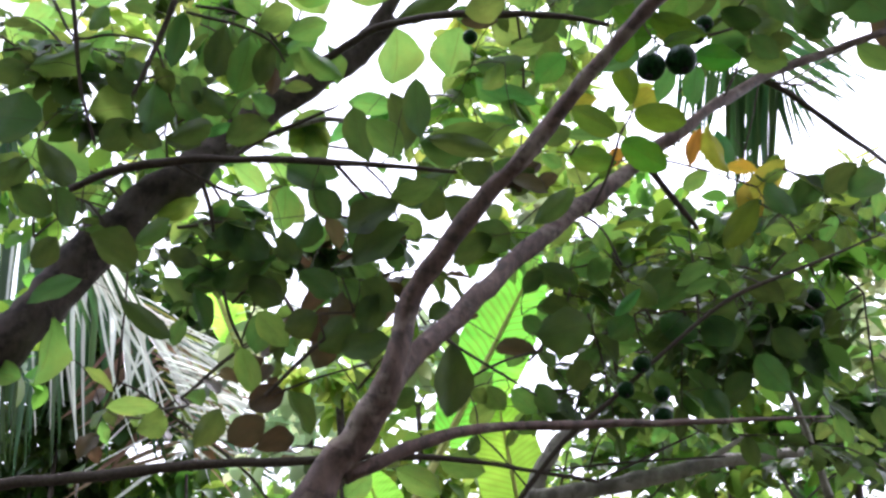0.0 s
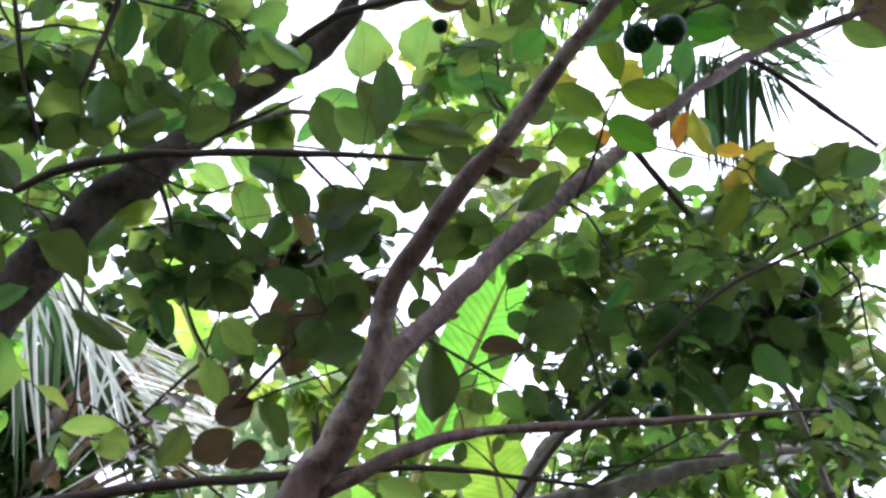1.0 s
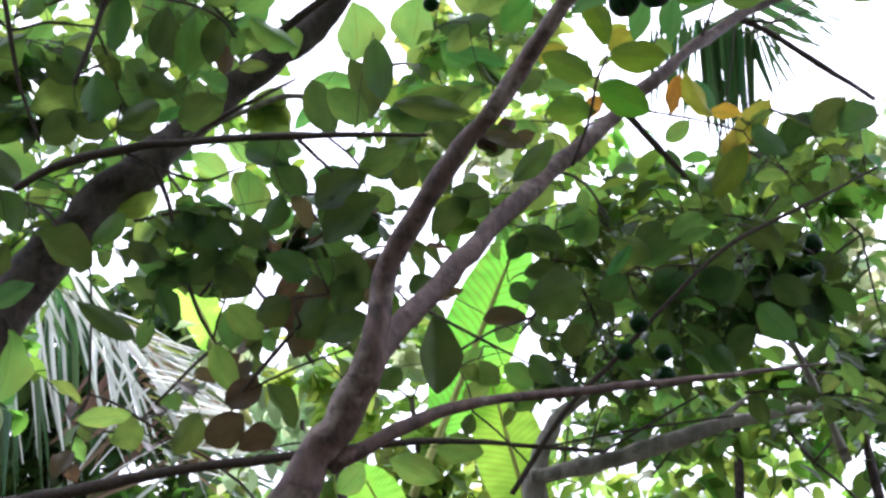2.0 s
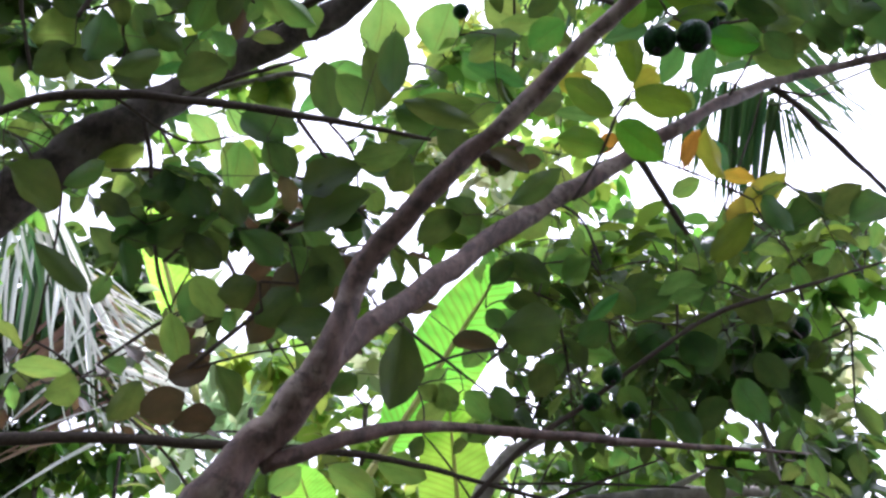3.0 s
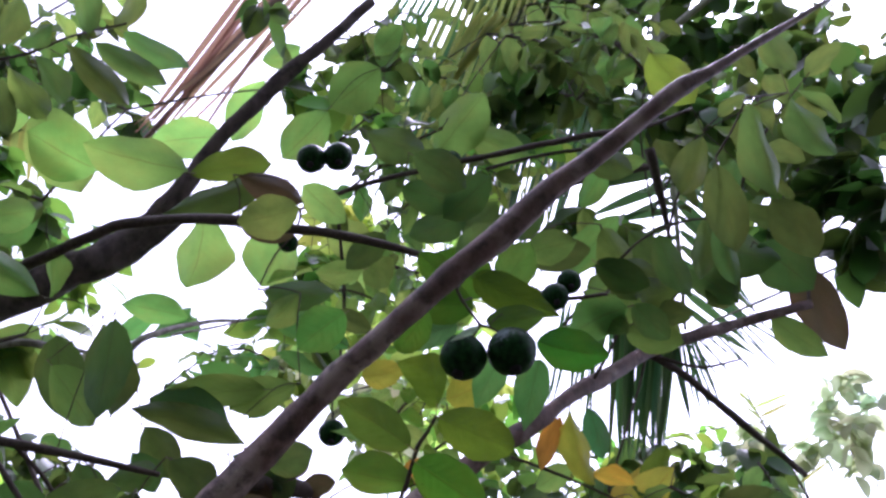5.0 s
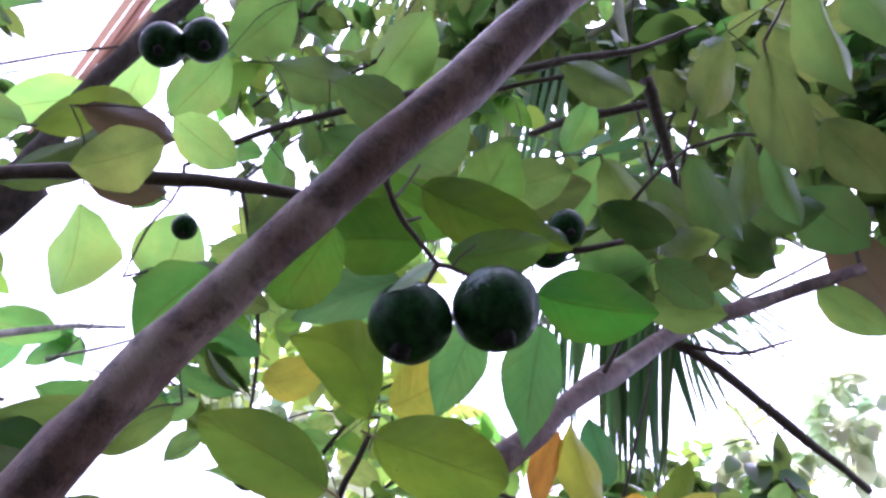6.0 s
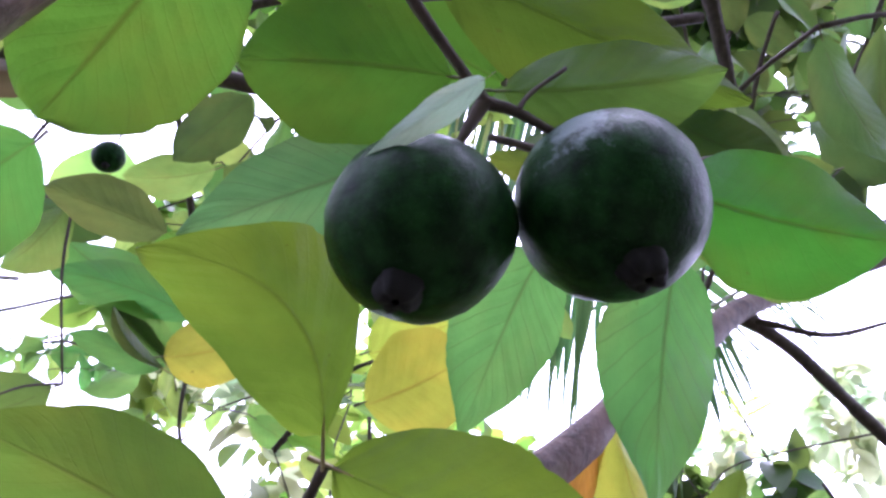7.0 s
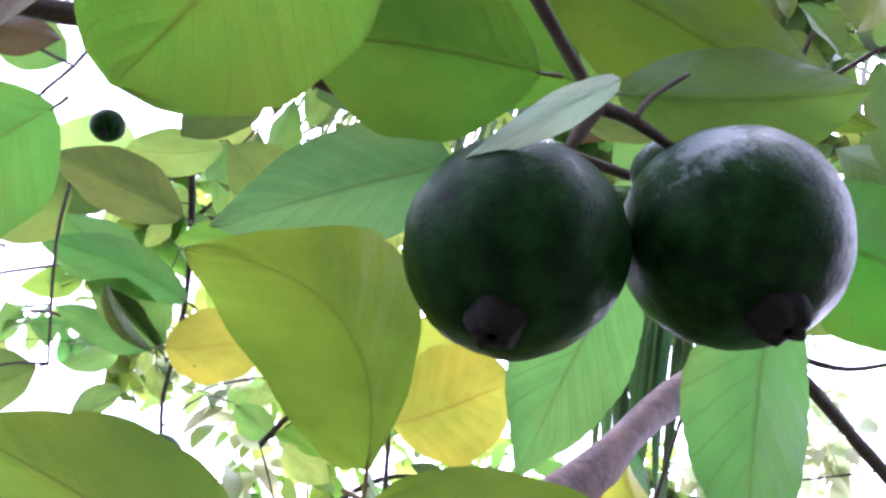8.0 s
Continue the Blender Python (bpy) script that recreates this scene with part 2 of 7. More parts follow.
    faces.append(tuple(range(sides - 1, -1, -1)))
    faces.append(tuple((n - 1) * sides + k for k in range(sides)))
    return verts, faces


WOOD, ENDS = {}, {}


def limb(name, parent, material, *pts, label="", sides=10):
    """A branch or twig as one part; its object stands at its first point."""
    o = Vector(pts[0][:3])
    WOOD.setdefault(parent.name, []).extend(tuple(q[:3]) for q in glide(pts, 3))
    local = [(*(Vector(q[:3]) - o), q[3]) for q in pts]
    v, f = tube(local, sides, 7, 0.1, len(bpy.data.objects), 0.38)
    ob = child(name, mesh_of(name, v, f, material), parent, label)
    ob.location = o - parent.location
    return ob


def leaf_mesh(name, seed, nu, nv, material, widest=0.5, fold=0.18, droop=0.16, wave=0.025, tip=1.0, teeth=0.0, ripple=0.01):
    """A leaf of unit length along y and unit width along x, with a raised fold, an arched midrib, a wavy rim and a short stalk."""
    rng = random.Random(seed)
    ph, ph2 = rng.uniform(0, 6), rng.uniform(0, 6)
    verts, faces, uvs = [], [], []
    for j in range(nv + 1):
        v = j / nv
        s = v ** (math.log(0.5) / math.log(widest))
        half = 0.5 * max(math.sin(math.pi * s), 0.0) ** (0.62 if v < widest else 0.55 + 0.12 * tip)
        half *= 1 + 0.03 * math.sin(v * 17 + ph) + teeth * ((j % 2) - 0.5)
        if j in (0, nv):
            half = 0.012
        bend = 0.035 * math.sin(v * 3.1 + ph2)
        for i in range(2 * nu + 1):
            u = i / nu - 1
            x = u * half + bend
            z = fold * abs(u) * half * 2 - droop * (v * v - 0.3 * v) + wave * math.sin(v * 11 + ph + (2.2 if u > 0 else 0)) * u * u
            z += ripple * math.sin(v * 40 - abs(u) * 8 + ph)
            verts.append((x, v, z))
            uvs.append((u * 0.5 + 0.5, v))
    w = 2 * nu + 1
    for j in range(nv):
        for i in range(2 * nu):
            a = j * w + i
            faces.append((a, a + 1, a + w + 1, a + w))
    slots = [0] * len(faces)
    b = len(verts)
    for y, z, r in ((-0.09, -0.025, 0.009), (-0.04, -0.006, 0.008), (0.0, 0.0, 0.006), (0.03, 0.0, 0.002)):
        zz = z - (droop * (y * y - 0.3 * y) if y > 0 else 0)
        for k in range(4):
            ang = k * math.pi / 2
            verts.append((math.cos(ang) * r * 1.6, y, zz - 0.002 + math.sin(ang) * r))
            uvs.append((0.5, max(y, 0)))
    for q in range(3):
        for k in range(4):
            k2 = (k + 1) % 4
            faces.append((b + q * 4 + k, b + q * 4 + k2, b + q * 4 + 4 + k2, b + q * 4 + 4 + k))
            slots.append(1)
    return mesh_of(name, verts, faces, [material, PETIOLE], True, uvs, slots)


LEAF_SET, FINE_SET = {}, {}
for kind, mt in LEAF.items():
    LEAF_SET[kind] = [leaf_mesh("leaf", s, 2, 9, mt, w, f, d, wv) for s, w, f, d, wv in
                      ((1, 0.5, 0.09, 0.12, 0.03), (2, 0.54, 0.15, 0.2, 0.04), (3, 0.46, 0.05, 0.26, 0.03), (4, 0.52, 0.18, 0.06, 0.05), (5, 0.56, 0.12, 0.32, 0.06))]
    FINE_SET[kind] = [leaf_mesh("leaf", s, 7, 30, mt, w, f, d, wv, tp, t, 0.0035) for s, w, f, d, wv, tp, t in
                      ((11, 0.5, 0.10, 0.07, 0.02, 1.0, 0.006), (12, 0.40, 0.07, 0.05, 0.02, 2.6, 0.0), (13, 0.40, 0.06, 0.06, 0.02, 4.2, 0.02), (14, 0.5, 0.09, 0.04, 0.02, 0.4, 0.006))]

_count = [0]


def leaf(parent, kind, base, tip, side, width, fine=False, label="", held=False, shape=None):
    """One leaf from its stalk end to its tip; side is the way across it."""
    _count[0] += 1
    b, y = Vector(base), Vector(tip) - Vector(base)
    length = y.length
    y.normalize()
    x = Vector(side)
    x = (x - x.dot(y) * y).normalized()
    z = x.cross(y)
    if z.z < 0:
        x, z = -x, -z
    bank = (FINE_SET if fine else LEAF_SET)[kind]
    ob = child("leaf", bank[_count[0] * 7 % len(bank) if shape is None else shape], parent, label)
    if not (held or fine):
        ENDS.setdefault(parent.name, []).append(tuple(b - y * length * 0.08))
    turn = Matrix((x, y, z)).transposed().to_4x4()
    ob.matrix_basis = Matrix.Translation(b - parent.location) @ turn @ Matrix.Diagonal((width, length, length, 1))
    return ob


def shaped_leaf(parent, kind, base, tip, side, width, bend=0.0, widest=0.5, blunt=0.6, sharp=0.7, seed=1, fold=0.07, droop=0.05, label=""):
    """A leaf near the walk with a form of its own: its midrib bows towards side by bend of its length; blunt and sharp round its two ends."""
    rng = random.Random(seed)
    b, y = Vector(base), Vector(tip) - Vector(base)
    length = y.length
    y.normalize()
    x = Vector(side)
    x = (x - x.dot(y) * y).normalized()
    z = x.cross(y)
    lift = 1 if z.z > 0 else -1
    nu, nv = 7, 36
    ph, nick = rng.uniform(0, 6), rng.uniform(0.3, 0.8)
    verts, faces, uvs = [], [], []
    for j in range(nv + 1):
        v = j / nv
        half = 0.5 * max(math.sin(math.pi * v ** (math.log(0.5) / math.log(widest))), 0.0) ** (blunt if v < widest else sharp)
        half = max(half * (1 + 0.02 * math.sin(v * 19 + ph) + 0.012 * noise.noise(Vector((v * 30, seed, 0)))), 0.008)
        for i in range(2 * nu + 1):
            u = i / nu - 1
            edge = 1 - (0.05 * math.exp(-((v - nick) / 0.02) ** 2) if i == 2 * nu else 0)
            h = fold * abs(u) * half * 2 - droop * (v * v - 0.3 * v) + 0.02 * math.sin(v * 9 + ph + (2 if u > 0 else 0)) * u * u
            h += 0.003 * math.sin(v * 44 - abs(u) * 8 + ph)
            verts.append((u * half * edge + bend * length / width * 4 * v * (1 - v), v, lift * h))
            uvs.append((u * 0.5 + 0.5, v))
    w = 2 * nu + 1
    for j in range(nv):
        for i in range(2 * nu):
            a = j * w + i
            faces.append((a, a + 1, a + w + 1, a + w))
    slots = [0] * len(faces)
    k = len(verts)
    rows = ((-0.09, -0.02, 0.010), (-0.04, -0.006, 0.009), (0.0, 0.0, 0.008), (0.04, 0.0, 0.005), (0.08, 0.0, 0.001))
    for v, h, r in rows:
        cx = bend * length / width * 4 * v * (1 - v)
        ch = h - (droop * (v * v - 0.3 * v) if v > 0 else 0)
        for q in range(5):
            ang = q * 2 * math.pi / 5
            verts.append((cx + math.cos(ang) * r * length / width, v, lift * ch + math.sin(ang) * r))
            uvs.append((0.5, max(v, 0)))
    for q in range(len(rows) - 1):
        for i in range(5):
            i2 = (i + 1) % 5
            faces.append((k + q * 5 + i, k + q * 5 + i2, k + q * 5 + 5 + i2, k + q * 5 + 5 + i))
            slots.append(1)
    ob = child("leaf", mesh_of("leaf", verts, faces, [LEAF[kind], MIDRIB], True, uvs, slots), parent, label)
    ob.matrix_basis = Matrix.Translation(b - parent.location) @ Matrix((x, y, z)).transposed().to_4x4() @ Matrix.Diagonal((width, length, length, 1))
    return ob


def spray(tree, seed, start, end, count, size, kinds):
    """A leafy twig: leaves stand by turns on both sides and hang a little, smaller towards the tip."""
    rng = random.Random(seed)
    a, b = Vector(start), Vector(end)
    way = b - a
    mid = a + way * 0.5 + Vector((0, 0, 0.04))
    ENDS.setdefault(tree.name, []).append(tuple(a))
    limb("twig", tree, TWIG, (*a, 0.004), (*mid, 0.003), (*b, 0.0012), sides=5)
    d = way.normalized()
    flat = d.cross(Vector((0, 0, 1)))
    flat = flat.normalized() if flat.length > 0.05 else Vector((1, 0, 0))
    for i in range(count):
        k = (i + 0.6) / count
        root = a * (1 - k) ** 2 + 2 * mid * k * (1 - k) + b * k * k
        hand = 1 if i % 2 else -1
        out = d * rng.uniform(0.1, 0.7) + flat * hand * rng.uniform(0.6, 1.1) + Vector((0, 0, rng.uniform(-0.75, 0.1)))
        if i == count - 1:
            out = d + Vector((0, 0, -0.3))
        out.normalize()
        length = size * rng.uniform(0.75, 1.15) * (1 - 0.25 * k)
        across = out.cross(Vector((rng.uniform(-0.7, 0.7), rng.uniform(-0.7, 0.7), 1)))
        leaf(tree, rng.choice(kinds), root, root + out * length, across, length * rng.uniform(0.46, 0.6), held=True)


CLUMPS = {}


def clump(crown, centre, radii, count, size, tone):
    """Note a tuft of leaves for a crown: its centre, radii, number of leaves, their length and tone of FAR_LEAF."""
    CLUMPS.setdefault(crown, []).append((centre, radii, count, size, tone))


def foliage(name, label, seed, clumps, category="foliage", tree=None):
    """Leaves that nobody could count, in one mesh. A clump: centre, radii, count, leaf length, material of FAR_LEAF."""
    rng = np.random.default_rng(seed)
    rows = ((0.0, 0.01, 0.0), (0.12, 0.14, 0.04), (0.32, 0.225, 0.05), (0.55, 0.235, 0.02), (0.78, 0.16, -0.04), (0.92, 0.07, -0.09), (1.0, 0.005, -0.12))
    shape = np.array([(u * h, y, z + 0.2 * h * abs(u)) for y, h, z in rows for u in (-1, 0, 1)])
    quads = [(3 * j + i, 3 * j + i + 1, 3 * j + i + 4, 3 * j + i + 3) for j in range(6) for i in range(2)]
    uv1 = [(u * 0.5 + 0.5, y) for y, h, z in rows for u in (-1, 0, 1)]
    verts, faces, uvs, slots = [], [], [], []
    for centre, radii, count, size, mt in clumps:
        tufts = rng.normal(size=(max(3, count // 14), 3)) * 0.5
        if tree:
            ENDS.setdefault(tree.name, []).extend(tuple(np.array(centre) + q * np.array(radii)) for q in tufts)
        for i in range(count):
            p = tufts[rng.integers(len(tufts))] + rng.normal(size=3) * 0.13
            p = np.array(centre) + p * np.array(radii)
            y = rng.normal(size=3) * (1, 1, 0.6) + (0, 0, -0.45)
            y /= np.linalg.norm(y)
            x = np.cross(y, rng.normal(size=3) * 0.6 + (0, 0, 1))
            x /= np.linalg.norm(x)
            z = np.cross(x, y)
            s = size * rng.uniform(0.6, 1.2)
            b = len(verts)
            verts.extend((p + s * (q[0] * x * 1.15 + q[1] * y + q[2] * z)).tolist() for q in shape)
            uvs.extend(uv1)
            faces.extend(tuple(b + k for k in f) for f in quads)
            slots.extend([mt] * 12)
    if tree:
        o = tree.location
        ob = child(name, mesh_of(name, [tuple(Vector(v) - o) for v in verts], faces, FAR_LEAF, True, uvs, slots), tree, label)
        return tagged(ob, kind="stuff")
    ob = new(name, mesh_of(name, verts, faces, FAR_LEAF, True, uvs, slots))
    return tagged(ob, label, category, kind="stuff")


def stems(owner, tops, material, radius, seed):
    """Plain upright trunks from the ground into leafy crowns farther off."""
    rng = random.Random(seed)
    verts, faces, wood = [], [], []
    for x, y, z in tops:
        lean, lean2 = rng.uniform(-0.25, 0.25), rng.uniform(-0.2, 0.2)
        row = [(x + lean, y + lean2, 0, radius * 1.4), (x + lean * 0.7, y + lean2 * 0.5, z * 0.45, radius), (x, y, z, radius * 0.5)]
        v, f = tube(row, 8, 4, 0.08, len(verts))
        k = len(verts)
        verts.extend(v)
        faces.extend(tuple(k + i for i in t) for t in f)
        wood.extend(tuple(q[:3]) for q in glide(row, 4)[4:])
    TRUNKS[owner.name] = wood
    ENDS[owner.name] = []
    tagged(child("trunk", mesh_of("trunk", verts, faces, material), owner), kind="stuff")


def blade_mesh(seed, material, droop, fold=0.25, nv=8):
    """A palm leaflet of unit length and width: a long blade folded along its rib."""
    verts, faces, uvs = [], [], []
    rng = random.Random(seed)
    ph = rng.uniform(0, 6)
    for j in range(nv + 1):
        v = j / nv
        half = 0.5 * (min(1, 0.45 + v * 4) * (1 - v ** 3.2) + 0.02)
        z = -droop * v * v
        side = 0.012 * math.sin(v * 5 + ph)
        for u in (-1, 0, 1):
            verts.append((u * half, v, z + fold * 0.03 * abs(u)))
            uvs.append((u * 0.5 + 0.5, v))
        verts[-3] = (verts[-3][0], v + side, verts[-3][2])
    for j in range(nv):
        for i in range(2):
            a = j * 3 + i
            faces.append((a, a + 1, a + 4, a + 3))
    return mesh_of("leaflet", verts, faces, material, True, uvs)


BLADES = {k: [blade_mesh(s, m, d) for s, d in ((1, 0.05), (2, 0.14), (3, 0.24))] for k, m in (("green", PALM), ("gloss", PALM_PAINTED_SHEEN), ("light", PALM_LIGHT), ("dry", PALM_DEAD))}


def leaflet(frond, kind, base, tip, side, width, number=0):
    b, y = Vector(base), Vector(tip) - Vector(base)
    length = y.length
    y.normalize()
    x = Vector(side)
    x = (x - x.dot(y) * y).normalized()
    z = x.cross(y)
    if z.z < 0:
        x, z = -x, -z
    ob = child("leaflet", BLADES[kind][number % 3], frond)
    ob.matrix_basis = Matrix.Translation(b - frond.location) @ Matrix((x, y, z)).transposed().to_4x4() @ Matrix.Diagonal((width, length, length, 1))


def comb(frond, seed, kind, a0, a1, b0, b1, count, width, side, loose=0.03):
    """A row of leaflets whose bases run from a0 to a1 along the rib and whose tips run from b0 to b1."""
    rng = random.Random(seed)
    a0, a1, b0, b1 = (Vector(q) for q in (a0, a1, b0, b1))
    for i in range(count):
        k = i / max(count - 1, 1)
        tip = b0.lerp(b1, min(max(k + rng.uniform(-0.6, 0.6) / count, 0), 1)) + Vector([rng.uniform(-loose, loose) for _ in range(3)])
        w = Vector(side) + Vector([rng.uniform(-0.45, 0.45) for _ in range(3)])
        leaflet(frond, kind, a0.lerp(a1, k), tip, w, width * rng.uniform(0.75, 1.2), rng.randrange(3))


def knit(tree, material, thin=0.0009):
    """Fine twigs that join every loose leaf stalk and leafy twig to the nearest wood of its tree, shortest first."""
    ends = np.array(ENDS.get(tree.name, []))
    if not len(ends):
        return
    wood = [np.array(p) for p in TRUNKS[tree.name]]
    nodes = wood + list(ends)
    n0 = len(wood)
    dist = np.min(np.linalg.norm(ends[:, None] - np.array(wood)[None], axis=2), axis=1)
    link = np.argmin(np.linalg.norm(ends[:, None] - np.array(wood)[None], axis=2), axis=1)
    todo, pairs, load = set(range(len(ends))), [], {}
    while todo:
        i = min(todo, key=lambda k: dist[k])
        todo.discard(i)
        pairs.append((int(link[i]), n0 + i))
        d = np.linalg.norm(ends - ends[i], axis=1) * 1.15
        for k in todo:
            if d[k] < dist[k]:
                dist[k], link[k] = d[k], n0 + i
    for a, b in reversed(pairs):
        load[b] = load.get(b, 1)
        load[a] = load.get(a, 1) + load[b]
    verts, faces = [], []
    for j, (a, b) in enumerate(pairs):
        p, q = nodes[a], nodes[b]
        if np.linalg.norm(p - q) < 0.012:
            continue
        rng = random.Random(j)
        bow = np.array([rng.uniform(-0.08, 0.08), rng.uniform(-0.08, 0.08), rng.uniform(0.0, 0.12)]) * np.linalg.norm(p - q)
        r = thin * load[b] ** 0.42
        v, f = tube([(*p, r * 1.15), (*((p + q) / 2 + bow), r), (*q, r * 0.8)], 5, 3, 0.05, j)
        k = len(verts)
        o = tree.location
        verts.extend(tuple(Vector(x) - o) for x in v)
        faces.extend(tuple(k + i for i in t) for t in f)
    ob = child("brushwood", mesh_of("brushwood", verts, faces, material), tree, "thin brown twigs")
    tagged(ob, kind="stuff")


TRUNKS = {}


def fruit_material():
    """Dark green skin with faint mottling, tiny pores and a dull wax gloss."""
    m, n, l = shader("fruit_skin")
    co = n.new("ShaderNodeTexCoord")
    mott = noise_of(n, l, co.outputs["Object"], 3.5, 5.0)
    big = noise_of(n, l, co.outputs["Object"], 1.3, 3.0)
    col = blend(n, l, ramp(n, l, mott, 0.35, 0.7), (0.003, 0.014, 0.004), (0.012, 0.055, 0.012))
    col = blend(n, l, calc(n, l, "MULTIPLY", ramp(n, l, big, 0.5, 0.75), 0.5), col, (0.015, 0.045, 0.015))
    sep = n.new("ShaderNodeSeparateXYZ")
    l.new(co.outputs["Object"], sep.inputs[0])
    # paler grey towards the stalk end, broken up by noise
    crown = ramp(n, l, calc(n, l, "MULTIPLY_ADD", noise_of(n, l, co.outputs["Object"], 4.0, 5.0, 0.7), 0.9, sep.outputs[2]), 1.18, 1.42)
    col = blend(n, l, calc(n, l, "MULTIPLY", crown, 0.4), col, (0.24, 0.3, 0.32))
    # one noisy paler patch on the side
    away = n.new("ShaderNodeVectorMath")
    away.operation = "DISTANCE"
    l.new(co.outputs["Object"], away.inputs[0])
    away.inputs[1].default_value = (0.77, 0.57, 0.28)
    pale_patch = calc(n, l, "SUBTRACT", noise_of(n, l, co.outputs["Object"], 5.0, 6.0, 0.75), calc(n, l, "MULTIPLY", away.outputs["Value"], 0.62))
    col = blend(n, l, calc(n, l, "MULTIPLY", ramp(n, l, pale_patch, 0.2, 0.4), 0.6), col, (0.24, 0.3, 0.31))
    specks = noise_of(n, l, co.outputs["Object"], 30.0, 3.0, 0.6)
    col = blend(n, l, calc(n, l, "MULTIPLY", ramp(n, l, specks, 0.6, 0.72), 0.2), col, (0.06, 0.10, 0.06))
    pores = put(n, "ShaderNodeTexVoronoi", Scale=26.0)
    l.new(co.outputs["Object"], pores.inputs["Vector"])
    grit = noise_of(n, l, co.outputs["Object"], 11.0, 5.0, 0.7)
    bp = put(n, "ShaderNodeBump", Strength=0.14, Distance=0.02)
    l.new(calc(n, l, "ADD", calc(n, l, "MULTIPLY", grit, 0.8), calc(n, l, "MULTIPLY", pores.outputs["Distance"], 0.12)), bp.inputs["Height"])
    skin = put(n, "ShaderNodeBsdfPrincipled", Roughness=0.42)
    skin.inputs["Specular IOR Level"].default_value = 0.05
    wax = ramp(n, l, noise_of(n, l, co.outputs["Object"], 2.6, 5.0, 0.7), 0.38, 0.66)
    l.new(calc(n, l, "MULTIPLY_ADD", wax, 0.5, 0.08), skin.inputs["Coat Weight"])
    skin.inputs["Coat IOR"].default_value = 1.16
    skin.inputs["Coat Roughness"].default_value = 0.08
    l.new(bp.outputs[0], skin.inputs["Coat Normal"])
    l.new(col, skin.inputs["Base Color"])
    l.new(bp.outputs[0], skin.inputs["Normal"])
    out = n.new("ShaderNodeOutputMaterial")
    l.new(skin.outputs[0], out.inputs[0])
    return m


FRUIT = fruit_material()
CALYX = rough_material("calyx", (0.003, 0.003, 0.003), (0.01, 0.008, 0.008), 160, (1, 1, 1), 0.6, 0.001, 0.9)


def fruit_meshes():
    rings, sides = 32, 44
    verts, faces = [], []
    for i in range(rings + 1):
        a = math.pi * i / rings
        for k in range(sides):
            p = 2 * math.pi * k / sides
            d = Vector((math.sin(a) * math.cos(p), math.sin(a) * math.sin(p), math.cos(a)))
            r = 1 + 0.03 * noise.noise(d * 1.4 + Vector((3, 1, 2))) + 0.014 * noise.noise(d * 5) + 0.004 * noise.noise(d * 17)
            r *= 1 - 0.05 * math.exp(-((math.pi - a) / 0.16) ** 2) - 0.04 * math.exp(-(a / 0.25) ** 2)
            verts.append((d.x * r, d.y * r, d.z * r * 0.98))
    for i in range(rings):
        for k in range(sides):
            k2 = (k + 1) % sides
            faces.append((i * sides + k, (i + 1) * sides + k, (i + 1) * sides + k2, i * sides + k2))
    body = mesh_of("fruit", verts, faces, FRUIT)
    # the dried flower cup: a collar with five curled lobes
    cv, cf = [], []
    for j in range(4):
        z, r = ((-0.86, 0.27), (-1.0, 0.23), (-1.12, 0.16), (-1.15, 0.05))[j]
        for k in range(20):
            p = 2 * math.pi * k / 20
            lobe = 1 + (0.24 * math.sin(2.5 * p + 0.3 * math.sin(p)) ** 2 - 0.12 if j in (1, 2) else 0)
            cv.append((math.cos(p) * r * lobe, math.sin(p) * r * lobe, z - (0.05 * math.sin(2.5 * p) ** 2 + 0.03 * math.sin(p) if j in (1, 2) else 0)))
    for j in range(4):
        for k in range(20):
            cv.append((cv[j * 20 + k][0] * 0.72, cv[j * 20 + k][1] * 0.72, cv[j * 20 + k][2] + 0.02))
    for j in range(3):
        for k in range(20):
            k2 = (k + 1) % 20
            cf.append((j * 20 + k, (j + 1) * 20 + k, (j + 1) * 20 + k2, j * 20 + k2))
            cf.append((80 + j * 20 + k2, 80 + (j + 1) * 20 + k2, 80 + (j + 1) * 20 + k, 80 + j * 20 + k))
    for k in range(20):
        k2 = (k + 1) % 20
        cf.append((60 + k, 140 + k, 140 + k2, 60 + k2))
    cup = mesh_of("calyx", cv, cf, CALYX)
    sv, sf = tube([(0, 0, 0.93, 0.07), (0.02, 0.01, 1.05, 0.055), (0.05, 0.0, 1.3, 0.05)], 7, 3, 0.05, 4)
    return body, cup, mesh_of("stalk", sv, sf, TWIG)


FRUIT_MESH = fruit_meshes()


def fruit(tree, place, radius, down):
    """A round fruit with its flower cup towards down and a short stalk on the other side."""
    turn = Vector(down).to_track_quat("-Z", "Y").to_matrix().to_4x4()
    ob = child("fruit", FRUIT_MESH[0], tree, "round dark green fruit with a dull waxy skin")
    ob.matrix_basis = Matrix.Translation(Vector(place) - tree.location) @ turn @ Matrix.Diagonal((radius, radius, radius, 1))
    child("calyx", FRUIT_MESH[1], ob, "dried dark flower cup")
    child("stalk", FRUIT_MESH[2], ob)
    return ob

# ---- the trees along the walk: trunks, branches, leaves, fruit ----
guava_tree = holder("fruit_tree", (-0.715, 1.620, 0.000), "slender fruit tree with smooth brown bark, forked trunk and round fruit", "fruit tree")
old_tree = holder("leaning_tree", (-2.145, 2.008, 0.000), "thick dark leaning tree with long leafy side branches", "tree")
pale_tree = holder("pale_tree", (-0.075, 2.963, 0.000), "pale grey-barked tree low behind the leafy branches", "tree")
back_tree = holder("broadleaf_tree", (-0.665, 2.969, 0.000), "slim dark-leaved tree close behind the fruit branches", "tree")
